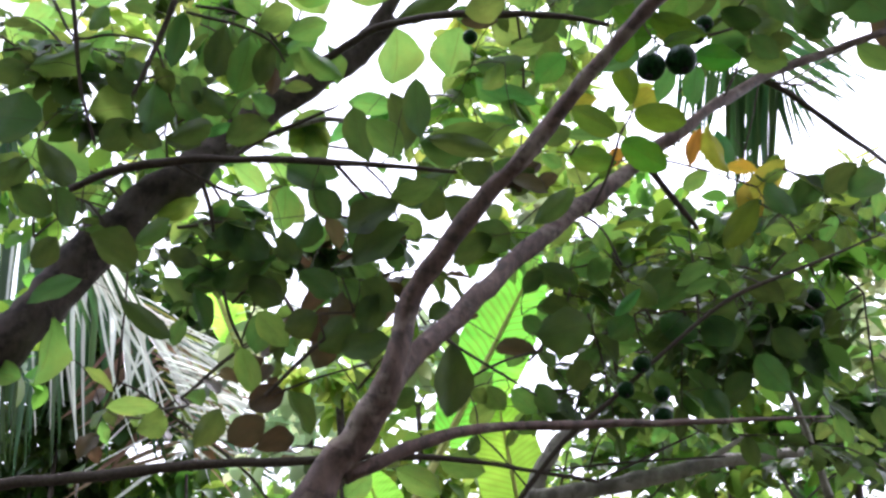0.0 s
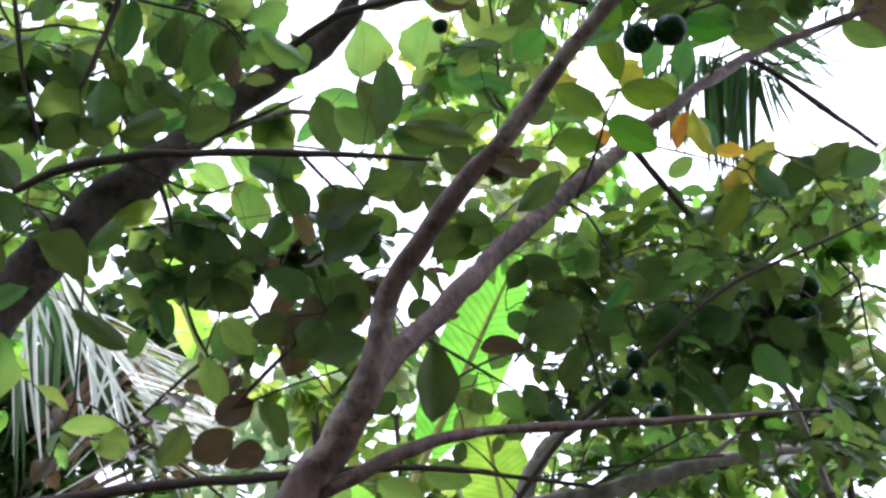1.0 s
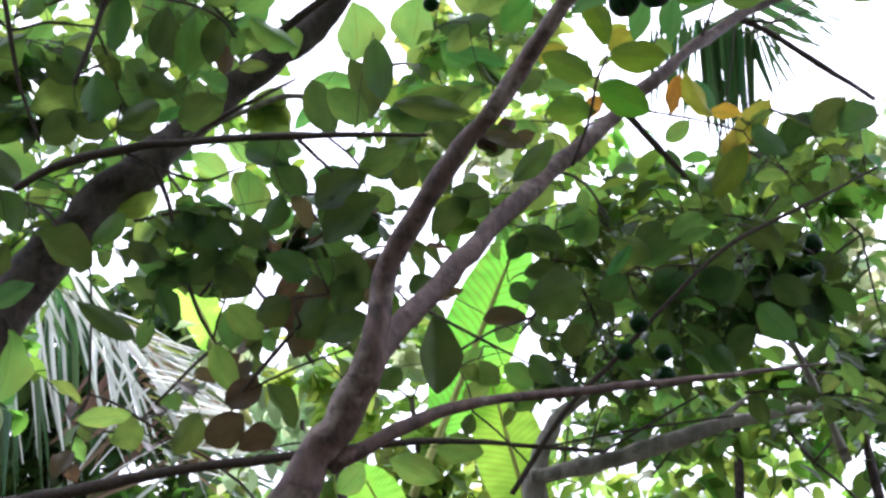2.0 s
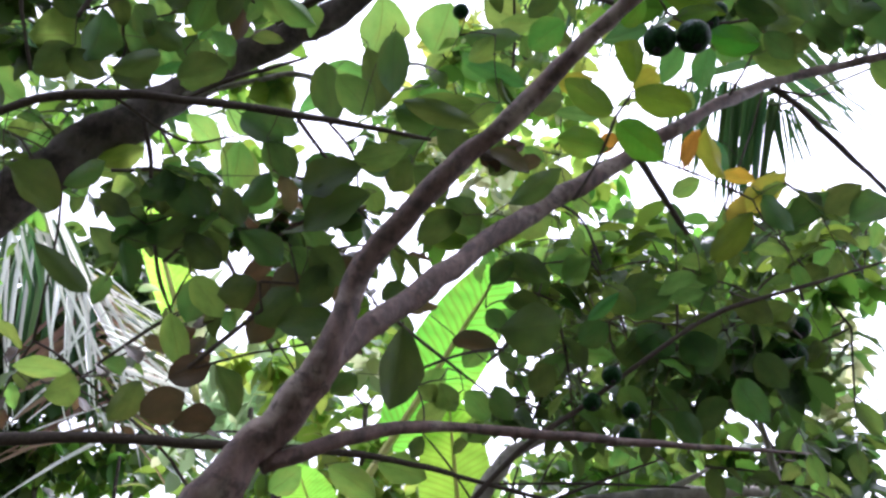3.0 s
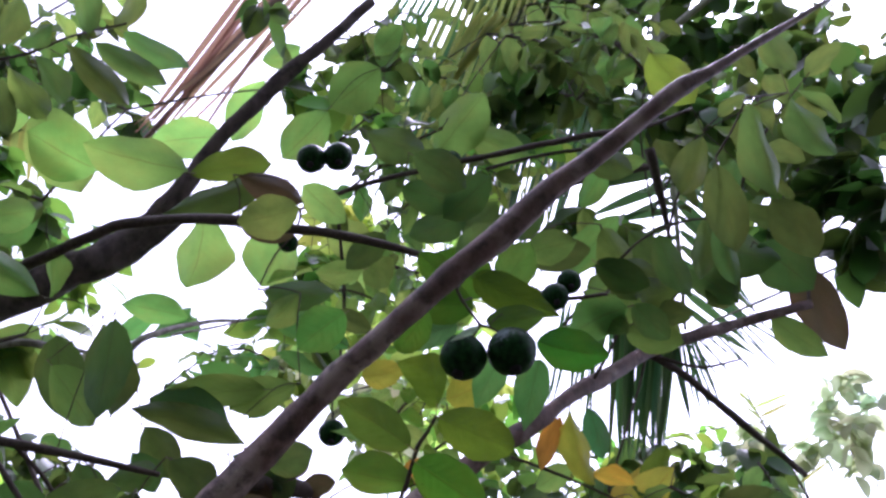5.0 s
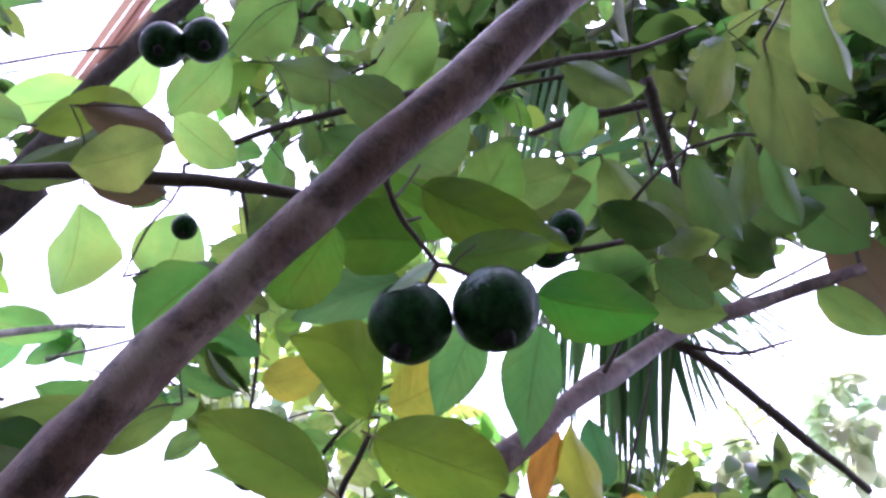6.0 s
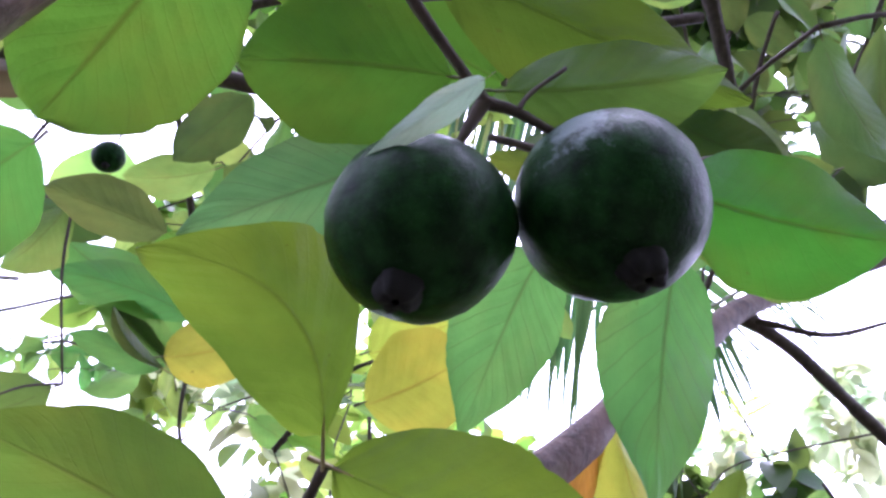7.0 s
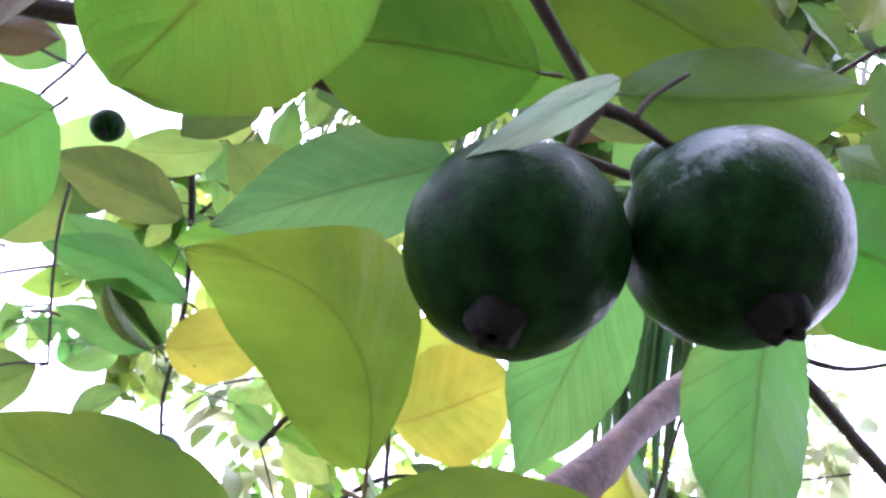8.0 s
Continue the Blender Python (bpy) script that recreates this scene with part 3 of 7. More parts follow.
limb("trunk", back_tree, BARK_DARK, (-0.665, 2.969, 0, 0.05), (-0.615, 2.969, 0.8, 0.04), (-0.715, 3.019, 1.5, 0.03), sides=12)
side_tree = holder("young_tree", (1.092, 2.907, 0.000), "young leafy tree with many thin shoots", "tree")
limb("trunk", side_tree, BARK_DARK, (1.092, 2.907, 0, 0.04), (1.142, 2.907, 0.7, 0.034), (1.042, 2.957, 1.4, 0.026), sides=12)
limb("trunk", guava_tree, BARK, (-0.715, 1.620, 0.000, 0.0525), (-0.665, 1.600, 0.468, 0.0462), (-0.552, 1.555, 1.002, 0.042), (-0.465, 1.520, 1.336, 0.038), (-0.353, 1.529, 1.571, 0.034), (-0.282, 1.540, 1.673, 0.032), (-0.230, 1.529, 1.773, 0.027), (-0.206, 1.532, 1.857, 0.021), (-0.179, 1.533, 1.947, 0.0185), (-0.064, 1.501, 2.091, 0.0175), (0.052, 1.476, 2.215, 0.0165), (0.148, 1.441, 2.334, 0.0155), (0.265, 1.407, 2.453, 0.0145), (0.478, 1.358, 2.662, 0.012), (0.551, 1.350, 2.722, 0.007), (0.622, 1.353, 2.786, 0.005), (0.720, 1.363, 2.878, 0.0025), sides=14)
limb("branch", guava_tree, BARK, (-0.242, 1.536, 1.722, 0.02), (-0.218, 1.549, 1.781, 0.022), (-0.164, 1.608, 1.866, 0.0215), (-0.094, 1.669, 1.949, 0.021), (0.057, 1.804, 2.140, 0.02), (0.276, 1.916, 2.351, 0.0175), (0.455, 1.969, 2.512, 0.0145), (0.654, 2.120, 2.699, 0.0135), (0.846, 2.201, 2.815, 0.0115), (1.060, 2.247, 2.915, 0.01), sides=14)
limb("trunk", old_tree, BARK_DARK, (-2.145, 2.008, 0.000, 0.1125), (-2.045, 2.028, 0.603, 0.099), (-1.820, 2.073, 1.292, 0.09), (-1.625, 2.108, 1.690, 0.075), (-1.320, 2.086, 1.960, 0.066), (-1.197, 2.132, 2.155, 0.061), (-1.044, 2.178, 2.379, 0.055), (-0.850, 2.234, 2.592, 0.048), (-0.662, 2.261, 2.778, 0.044), (-0.488, 2.284, 2.910, 0.042), (-0.372, 2.284, 3.055, 0.03), sides=14)
limb("branch", old_tree, BARK_DARK, (-0.453, 2.278, 2.935, 0.024), (-0.387, 2.250, 3.038, 0.022), (-0.307, 2.223, 3.195, 0.02), (-0.208, 2.200, 3.347, 0.018), (-0.102, 2.182, 3.491, 0.016), (0.008, 2.161, 3.640, 0.013), sides=14)
limb("branch", old_tree, TWIG, (-0.543, 1.985, 2.678, 0.012), (-0.465, 1.963, 2.723, 0.012), (-0.399, 1.947, 2.757, 0.0115), (-0.331, 1.937, 2.782, 0.011), (-0.176, 1.900, 2.781, 0.0105), (0.006, 1.883, 2.766, 0.009), (0.128, 1.877, 2.747, 0.008), (0.238, 1.884, 2.725, 0.006), sides=7)
limb("branch", old_tree, BARK_PALE, (-0.850, 2.234, 2.592, 0.009), (-0.660, 2.140, 2.590, 0.008), (-0.492, 2.056, 2.582, 0.0075), (-0.340, 2.042, 2.551, 0.007), (-0.272, 2.006, 2.594, 0.006), (-0.215, 2.170, 2.710, 0.005), (-0.178, 2.330, 2.798, 0.003), sides=7)
limb("branch", old_tree, TWIG, (-1.022, 1.797, 2.278, 0.009), (-0.914, 1.773, 2.310, 0.01), (-0.798, 1.776, 2.331, 0.011), (-0.657, 1.785, 2.340, 0.01), (-0.482, 1.774, 2.324, 0.009), (-0.339, 1.770, 2.310, 0.007), (-0.125, 1.767, 2.282, 0.004), sides=7)
limb("twig", old_tree, TWIG, (-0.671, 1.860, 2.376, 0.005), (-0.629, 1.874, 2.418, 0.006), (-0.569, 1.878, 2.456, 0.006), (-0.432, 1.900, 2.531, 0.003), sides=7)
limb("twig", old_tree, TWIG, (-0.406, 1.819, 2.331, 0.005), (-0.349, 1.834, 2.269, 0.004), (-0.293, 1.846, 2.211, 0.003), sides=7)
limb("branch", old_tree, TWIG, (-1.212, 1.915, 1.624, 0.013), (-0.938, 1.901, 1.642, 0.013), (-0.747, 1.888, 1.663, 0.011), (-0.506, 1.904, 1.677, 0.009), (-0.268, 1.941, 1.691, 0.007), (-0.087, 1.991, 1.686, 0.006), (0.012, 2.026, 1.673, 0.005), (0.176, 2.079, 1.654, 0.004), sides=14)
limb("branch", guava_tree, BARK, (-0.299, 1.542, 1.607, 0.014), (-0.182, 1.614, 1.672, 0.011), (-0.074, 1.693, 1.714, 0.01), (0.090, 1.786, 1.733, 0.009), (0.329, 1.895, 1.756, 0.007), (0.525, 1.979, 1.776, 0.005), (0.692, 2.052, 1.794, 0.0015), sides=14)
limb("branch", pale_tree, BARK_PALE, (0.022, 2.701, 1.673, 0.022), (0.264, 2.732, 1.702, 0.025), (0.469, 2.763, 1.755, 0.023), (0.633, 2.818, 1.790, 0.02), (0.871, 2.880, 1.823, 0.015), sides=14)
limb("trunk", pale_tree, BARK_PALE, (-0.075, 2.963, 0.000, 0.0625), (-0.055, 2.923, 0.547, 0.055), (-0.010, 2.833, 1.172, 0.05), (0.025, 2.763, 1.562, 0.035), (0.034, 2.724, 1.672, 0.032), (0.075, 2.733, 1.771, 0.026), (0.138, 2.751, 1.854, 0.02), (0.246, 2.790, 1.918, 0.012), sides=14)
limb("branch", guava_tree, TWIG, (-0.027, 2.036, 1.580, 0.006), (0.101, 2.021, 1.737, 0.006), (0.218, 2.017, 1.834, 0.0055), (0.363, 2.004, 1.960, 0.005), (0.500, 2.010, 2.063, 0.005), (0.707, 2.027, 2.152, 0.004), (0.861, 2.037, 2.220, 0.003), sides=7)
limb("twig", guava_tree, TWIG, (0.670, 2.157, 2.720, 0.01), (0.757, 2.205, 2.696, 0.009), (0.904, 2.311, 2.648, 0.008), (1.087, 2.453, 2.597, 0.007), sides=7)
limb("twig", guava_tree, TWIG, (0.691, 2.162, 2.712, 0.004), (0.772, 2.153, 2.696, 0.003), (0.848, 2.133, 2.711, 0.002), sides=7)
limb("twig", guava_tree, TWIG, (0.304, 1.924, 2.366, 0.009), (0.370, 1.966, 2.296, 0.008), (0.429, 1.997, 2.227, 0.006), sides=7)
limb("twig", guava_tree, TWIG, (0.396, 2.138, 2.474, 0.003), (0.513, 2.158, 2.448, 0.003), (0.630, 2.182, 2.412, 0.003), sides=7)
limb("twig", guava_tree, TWIG, (0.236, 1.916, 2.111, 0.003), (0.192, 1.928, 2.212, 0.003), (0.117, 1.954, 2.268, 0.004), sides=7)
limb("twig", old_tree, TWIG, (-1.083, 1.758, 2.805, 0.006), (-1.075, 1.797, 2.700, 0.006), (-1.068, 1.841, 2.582, 0.005), (-1.034, 1.897, 2.441, 0.004), sides=7)
limb("twig", old_tree, TWIG, (-1.130, 1.763, 2.778, 0.004), (-1.080, 1.799, 2.694, 0.004), (-0.985, 1.806, 2.699, 0.004), (-0.885, 1.820, 2.684, 0.003), sides=7)
limb("twig", old_tree, TWIG, (-0.811, 1.748, 2.751, 0.008), (-0.846, 1.773, 2.674, 0.007), (-0.867, 1.772, 2.587, 0.006), (-0.896, 1.776, 2.509, 0.005), sides=7)
limb("twig", old_tree, TWIG, (-0.802, 1.801, 2.753, 0.004), (-0.664, 1.826, 2.721, 0.004), (-0.595, 1.844, 2.686, 0.003), (-0.561, 1.864, 2.640, 0.003), sides=7)
limb("twig", old_tree, TWIG, (-0.953, 2.014, 2.995, 0.007), (-0.861, 1.953, 3.112, 0.006), (-0.786, 1.920, 3.178, 0.005), (-0.710, 1.859, 3.295, 0.005), sides=7)
limb("twig", old_tree, TWIG, (-0.861, 1.953, 3.112, 0.004), (-0.767, 1.962, 3.146, 0.004), (-0.665, 1.973, 3.198, 0.0035), (-0.594, 1.990, 3.276, 0.003), (-0.520, 2.049, 3.383, 0.003), sides=7)
limb("twig", old_tree, TWIG, (-0.800, 1.844, 2.802, 0.004), (-0.710, 1.855, 2.790, 0.004), (-0.630, 1.879, 2.755, 0.004), (-0.574, 1.927, 2.696, 0.004), sides=7)
limb("twig", guava_tree, TWIG, (0.013, 2.142, 2.960, 0.004), (0.025, 2.231, 2.906, 0.004), (0.032, 2.321, 2.848, 0.004), (0.029, 2.420, 2.773, 0.0035), (0.021, 2.468, 2.687, 0.003), (0.026, 2.496, 2.638, 0.003), sides=7)
limb("twig", guava_tree, TWIG, (0.244, 1.464, 2.475, 0.0026), (0.249, 1.478, 2.471, 0.0024), (0.254, 1.490, 2.461, 0.0022), (0.263, 1.503, 2.450, 0.0021), (0.280, 1.517, 2.435, 0.0019), (0.286, 1.521, 2.429, 0.0021), (0.289, 1.523, 2.428, 0.0022), (0.296, 1.525, 2.428, 0.0019), (0.303, 1.527, 2.426, 0.0017), (0.311, 1.531, 2.425, 0.0014), sides=7)
limb("twig", guava_tree, TWIG, (0.288, 1.522, 2.429, 0.0026), (0.285, 1.524, 2.424, 0.0024), (0.282, 1.525, 2.418, 0.0018), (0.279, 1.527, 2.413, 0.0012), sides=7)
limb("twig", guava_tree, TWIG, (0.298, 1.524, 2.428, 0.0009), (0.303, 1.524, 2.436, 0.0008), (0.314, 1.524, 2.447, 0.0007), sides=7)
limb("twig", guava_tree, TWIG, (0.256, 1.492, 2.461, 0.0012), (0.264, 1.497, 2.477, 0.001), (0.273, 1.497, 2.495, 0.001), sides=7)
limb("twig", guava_tree, TWIG, (0.263, 1.503, 2.449, 0.0012), (0.275, 1.509, 2.458, 0.001), sides=7)
limb("twig", guava_tree, TWIG, (0.244, 1.650, 2.354, 0.0022), (0.235, 1.672, 2.340, 0.0025), (0.223, 1.706, 2.326, 0.003), (0.209, 1.793, 2.292, 0.003), (0.167, 1.850, 2.216, 0.004), sides=7)
limb("twig", guava_tree, TWIG, (0.244, 1.651, 2.354, 0.0011), (0.253, 1.651, 2.355, 0.0009), sides=7)
limb("twig", guava_tree, TWIG, (0.262, 1.791, 2.430, 0.0012), (0.264, 1.804, 2.408, 0.0013), (0.267, 1.821, 2.380, 0.0015), sides=7)
limb("twig", guava_tree, TWIG, (0.476, 2.122, 3.073, 0.006), (0.565, 2.138, 3.131, 0.008), (0.695, 2.154, 3.185, 0.009), sides=7)
limb("twig", guava_tree, TWIG, (0.317, 2.071, 3.076, 0.004), (0.418, 2.047, 3.102, 0.004), (0.538, 2.026, 3.122, 0.005), sides=7)
limb("twig", guava_tree, TWIG, (0.677, 2.093, 3.188, 0.012), (0.711, 2.145, 3.105, 0.009), (0.741, 2.196, 3.022, 0.005), sides=7)
limb("twig", guava_tree, TWIG, (0.735, 2.040, 3.080, 0.003), (0.717, 2.083, 3.016, 0.003), (0.709, 2.117, 2.964, 0.003), sides=7)
limb("twig", old_tree, BARK_PALE, (-0.771, 2.771, 2.892, 0.006), (-0.663, 2.785, 2.878, 0.006), (-0.546, 2.798, 2.864, 0.005), sides=7)
limb("twig", old_tree, BARK_PALE, (-0.468, 2.759, 2.941, 0.005), (-0.364, 2.793, 2.992, 0.004), (-0.264, 2.825, 3.048, 0.003), sides=7)
limb("twig", guava_tree, TWIG, (-0.157, 1.644, 1.886, 0.003), (-0.076, 1.768, 1.859, 0.003), (0.038, 1.901, 1.815, 0.002), sides=7)
limb("twig", guava_tree, TWIG, (-0.134, 1.781, 1.810, 0.003), (-0.032, 1.821, 1.871, 0.003), (0.052, 1.869, 1.906, 0.003), sides=7)
limb("twig", old_tree, TWIG, (-0.568, 1.950, 1.827, 0.005), (-0.503, 1.933, 1.888, 0.005), (-0.422, 1.869, 1.936, 0.004), sides=7)
limb("twig", old_tree, TWIG, (-0.555, 1.951, 1.828, 0.003), (-0.453, 1.946, 1.865, 0.003), (-0.338, 1.945, 1.896, 0.003), sides=7)
limb("twig", old_tree, TWIG, (-0.675, 1.908, 2.062, 0.004), (-0.657, 1.934, 1.995, 0.004), (-0.647, 2.004, 1.952, 0.003), sides=7)
limb("twig", old_tree, TWIG, (-0.722, 1.813, 2.306, 0.006), (-0.702, 1.840, 2.239, 0.005), (-0.695, 1.858, 2.190, 0.004), sides=7)
limb("branch", guava_tree, TWIG, (-0.053, 2.048, 2.918, 0.003), (0.056, 2.025, 2.968, 0.005), (0.203, 2.029, 3.036, 0.006), (0.366, 2.027, 3.095, 0.007), (0.522, 2.034, 3.158, 0.007), (0.656, 2.047, 3.209, 0.006), (0.770, 2.058, 3.283, 0.003), sides=7)
limb("branch", guava_tree, TWIG, (-0.067, 1.819, 2.296, 0.005), (-0.023, 1.858, 2.311, 0.011), (0.014, 1.890, 2.319, 0.014), (0.053, 1.923, 2.322, 0.013), (0.078, 1.947, 2.319, 0.004), sides=14)
limb("twig", guava_tree, TWIG, (0.035, 2.266, 1.695, 0.003), (0.285, 2.330, 1.727, 0.003), (0.530, 2.396, 1.749, 0.0025), sides=7)
limb("twig", guava_tree, TWIG, (0.186, 2.287, 1.673, 0.004), (0.345, 2.326, 1.751, 0.0035), (0.462, 2.369, 1.807, 0.0025), sides=7)
limb("branch", pale_tree, BARK_PALE, (0.800, 2.740, 2.041, 0.006), (0.843, 2.768, 1.918, 0.01), (0.877, 2.789, 1.812, 0.012), (0.926, 2.831, 1.652, 0.014), sides=14)
limb("branch", pale_tree, BARK_PALE, (0.560, 2.793, 1.782, 0.011), (0.634, 2.803, 1.830, 0.009), (0.694, 2.815, 1.869, 0.004), sides=7)
limb("twig", old_tree, TWIG, (-0.785, 1.776, 2.333, 0.004), (-0.632, 1.816, 2.262, 0.0035), (-0.534, 1.836, 2.290, 0.002), sides=7)
limb("twig", old_tree, TWIG, (-0.339, 1.769, 2.313, 0.003), (-0.281, 1.815, 2.260, 0.003), (-0.263, 1.843, 2.189, 0.002), sides=7)
TRUNKS[guava_tree.name] = list(WOOD[guava_tree.name])
TRUNKS[old_tree.name] = list(WOOD[old_tree.name])
TRUNKS[pale_tree.name] = list(WOOD[pale_tree.name])
TRUNKS[back_tree.name] = list(WOOD[back_tree.name])
TRUNKS[side_tree.name] = list(WOOD[side_tree.name])
leaf(guava_tree, "e", (0.363, 1.566, 2.434), (0.460, 1.594, 2.436), (0.109, -0.432, 0.895), 0.0572, True, shape=0)
shaped_leaf(guava_tree, "y4", (0.2222, 1.4335, 2.3958), (0.1932, 1.4515, 2.3513), (0.8390, 0.3660, -0.4020), 0.0415, bend=0.0, widest=0.52, blunt=0.5, sharp=0.5, seed=2)
leaf(guava_tree, "e", (0.281, 1.559, 2.472), (0.205, 1.555, 2.468), (-0.008, -0.616, 0.788), 0.0597, True, shape=0)
leaf(guava_tree, "e", (0.276, 1.531, 2.502), (0.390, 1.556, 2.466), (0.326, -0.411, 0.851), 0.0503, True, shape=1)
leaf(guava_tree, "d", (0.254, 1.578, 2.556), (0.315, 1.567, 2.603), (0.613, 0.296, -0.733), 0.0555, True)
leaf(guava_tree, "e", (0.205, 1.545, 2.538), (0.251, 1.571, 2.511), (0.596, -0.260, 0.759), 0.0395, True)
shaped_leaf(guava_tree, "y3", (0.2140, 1.6770, 2.3200), (0.1155, 1.6370, 2.3600), (0.4175, -0.2137, 0.8832), 0.0590, bend=0.02, widest=0.48, blunt=0.55, sharp=0.75, seed=8)
leaf(guava_tree, "p", (0.195, 1.743, 2.346), (0.100, 1.761, 2.365), (-0.010, -0.757, 0.653), 0.0316, True)
shaped_leaf(guava_tree, "y5", (0.2475, 1.6490, 2.3535), (0.3440, 1.6110, 2.3050), (0.1996, -0.3005, 0.9327), 0.0640, bend=0.0, widest=0.5, blunt=0.5, sharp=0.6, seed=5)
leaf(guava_tree, "p", (0.373, 1.596, 2.424), (0.352, 1.606, 2.328), (0.973, 0.116, -0.198), 0.0468, True, shape=2)
leaf(guava_tree, "d", (0.141, 1.754, 2.518), (0.072, 1.745, 2.539), (0.304, -0.605, 0.736), 0.0350, True)
shaped_leaf(guava_tree, "p", (0.0665, 2.2166, 2.7010), (-0.0921, 2.2084, 2.7431), (-0.2545, 0.3919, -0.8841), 0.0560, bend=-0.06, widest=0.5, seed=4)
shaped_leaf(guava_tree, "d", (0.0419, 2.2378, 2.6466), (0.0002, 2.1468, 2.6743), (-0.7306, 0.1302, -0.6703), 0.0180, bend=0.10, widest=0.5, seed=6)
leaf(guava_tree, "g", (0.051, 2.241, 2.661), (-0.039, 2.217, 2.707), (0.464, -0.680, 0.568), 0.0590)
leaf(guava_tree, "d", (0.051, 2.248, 2.649), (-0.014, 2.214, 2.709), (0.641, -0.712, 0.288), 0.0183)
leaf(guava_tree, "p", (0.020, 2.341, 2.695), (-0.094, 2.331, 2.722), (0.238, -0.114, 0.965), 0.0443)
leaf(guava_tree, "h", (0.110, 1.634, 2.485), (0.049, 1.667, 2.442), (0.665, 0.447, -0.598), 0.0638, True)
leaf(guava_tree, "l", (-0.012, 1.817, 2.768), (-0.113, 1.839, 2.745), (0.291, 0.479, -0.828), 0.0789)
leaf(guava_tree, "g", (0.518, 1.868, 2.816), (0.575, 1.908, 2.748), (0.756, 0.023, 0.654), 0.0725)
leaf(guava_tree, "d", (0.561, 1.896, 2.768), (0.647, 1.956, 2.759), (0.380, -0.413, 0.828), 0.0476)
leaf(guava_tree, "d", (0.594, 1.782, 2.756), (0.646, 1.835, 2.670), (0.845, 0.050, 0.533), 0.0617)
leaf(guava_tree, "d", (0.699, 1.838, 2.843), (0.699, 1.901, 2.746), (0.906, -0.357, -0.226), 0.0431)
leaf(guava_tree, "d", (0.703, 1.805, 2.802), (0.741, 1.858, 2.716), (0.932, -0.264, 0.250), 0.0433)
leaf(guava_tree, "g", (0.563, 2.044, 3.092), (0.526, 2.096, 3.015), (0.882, -0.049, -0.469), 0.0567)
leaf(guava_tree, "g", (0.530, 2.098, 3.013), (0.555, 2.146, 2.936), (0.964, -0.156, 0.215), 0.0428)
leaf(guava_tree, "g", (0.559, 2.042, 3.095), (0.648, 2.032, 3.102), (0.118, 0.474, -0.873), 0.0444)
leaf(guava_tree, "y2", (0.473, 1.719, 2.499), (0.421, 1.712, 2.516), (0.310, -0.090, 0.946), 0.0240, True)
leaf(guava_tree, "l", (-0.025, 2.032, 2.715), (-0.077, 2.069, 2.664), (0.726, 0.068, -0.685), 0.0578)
leaf(guava_tree, "d", (0.624, 1.948, 2.683), (0.691, 1.933, 2.698), (0.301, 0.674, -0.675), 0.0527)
leaf(guava_tree, "g", (0.092, 2.654, 2.757), (0.156, 2.675, 2.718), (0.541, -0.108, 0.834), 0.0519)
leaf(guava_tree, "l", (0.171, 2.679, 2.710), (0.249, 2.699, 2.671), (0.480, -0.270, 0.835), 0.0543)
leaf(old_tree, "l", (-1.444, 2.109, 2.926), (-1.327, 2.093, 2.997), (0.468, 0.622, -0.628), 0.0962)
leaf(old_tree, "l", (-1.533, 2.170, 3.030), (-1.449, 2.210, 2.943), (0.695, 0.104, 0.712), 0.0806)
leaf(old_tree, "g", (-1.034, 1.808, 2.681), (-1.188, 1.818, 2.618), (0.380, 0.005, -0.925), 0.0895)
leaf(old_tree, "d", (-1.202, 1.817, 2.617), (-1.293, 1.812, 2.608), (0.063, 0.456, -0.888), 0.0676)
leaf(old_tree, "d", (-1.163, 1.865, 2.496), (-1.323, 1.842, 2.520), (0.147, 0.029, 0.989), 0.1423)
leaf(old_tree, "l", (-1.099, 1.949, 2.572), (-0.964, 1.957, 2.583), (0.012, 0.747, -0.664), 0.1291)
leaf(old_tree, "l", (-1.074, 1.966, 2.822), (-1.167, 1.995, 2.721), (0.667, 0.601, -0.440), 0.0816)
leaf(old_tree, "l", (-0.971, 1.988, 2.787), (-1.075, 1.989, 2.760), (0.251, 0.079, -0.965), 0.0668)
leaf(old_tree, "d", (-0.997, 1.779, 2.767), (-1.040, 1.798, 2.707), (0.810, -0.006, -0.586), 0.0582)
leaf(old_tree, "l", (-1.193, 2.182, 2.498), (-1.365, 2.138, 2.578), (0.449, -0.667, 0.595), 0.1517)
leaf(old_tree, "d", (-1.117, 1.793, 2.411), (-1.040, 1.843, 2.295), (0.763, 0.223, 0.607), 0.0686)
leaf(old_tree, "d", (-0.842, 1.772, 2.533), (-0.862, 1.812, 2.422), (0.979, -0.061, -0.194), 0.0955)
leaf(old_tree, "d", (-0.955, 1.828, 2.645), (-0.910, 1.851, 2.594), (0.660, 0.264, 0.704), 0.0622)
leaf(old_tree, "d", (-0.934, 1.860, 2.564), (-1.003, 1.836, 2.612), (0.610, -0.264, 0.747), 0.0504)
leaf(old_tree, "d", (-0.809, 1.800, 2.756), (-0.840, 1.847, 2.621), (0.945, 0.308, -0.107), 0.0597)
leaf(old_tree, "l", (-0.819, 1.991, 2.815), (-0.856, 2.035, 2.688), (0.943, -0.105, -0.315), 0.0716)
leaf(old_tree, "d", (-0.708, 1.822, 2.720), (-0.743, 1.863, 2.602), (0.839, 0.541, -0.057), 0.0708)
leaf(old_tree, "g", (-0.647, 1.834, 2.702), (-0.684, 1.882, 2.563), (0.936, 0.328, -0.129), 0.0826)
leaf(old_tree, "d", (-0.592, 1.844, 2.687), (-0.632, 1.879, 2.584), (0.804, 0.584, -0.114), 0.0592)
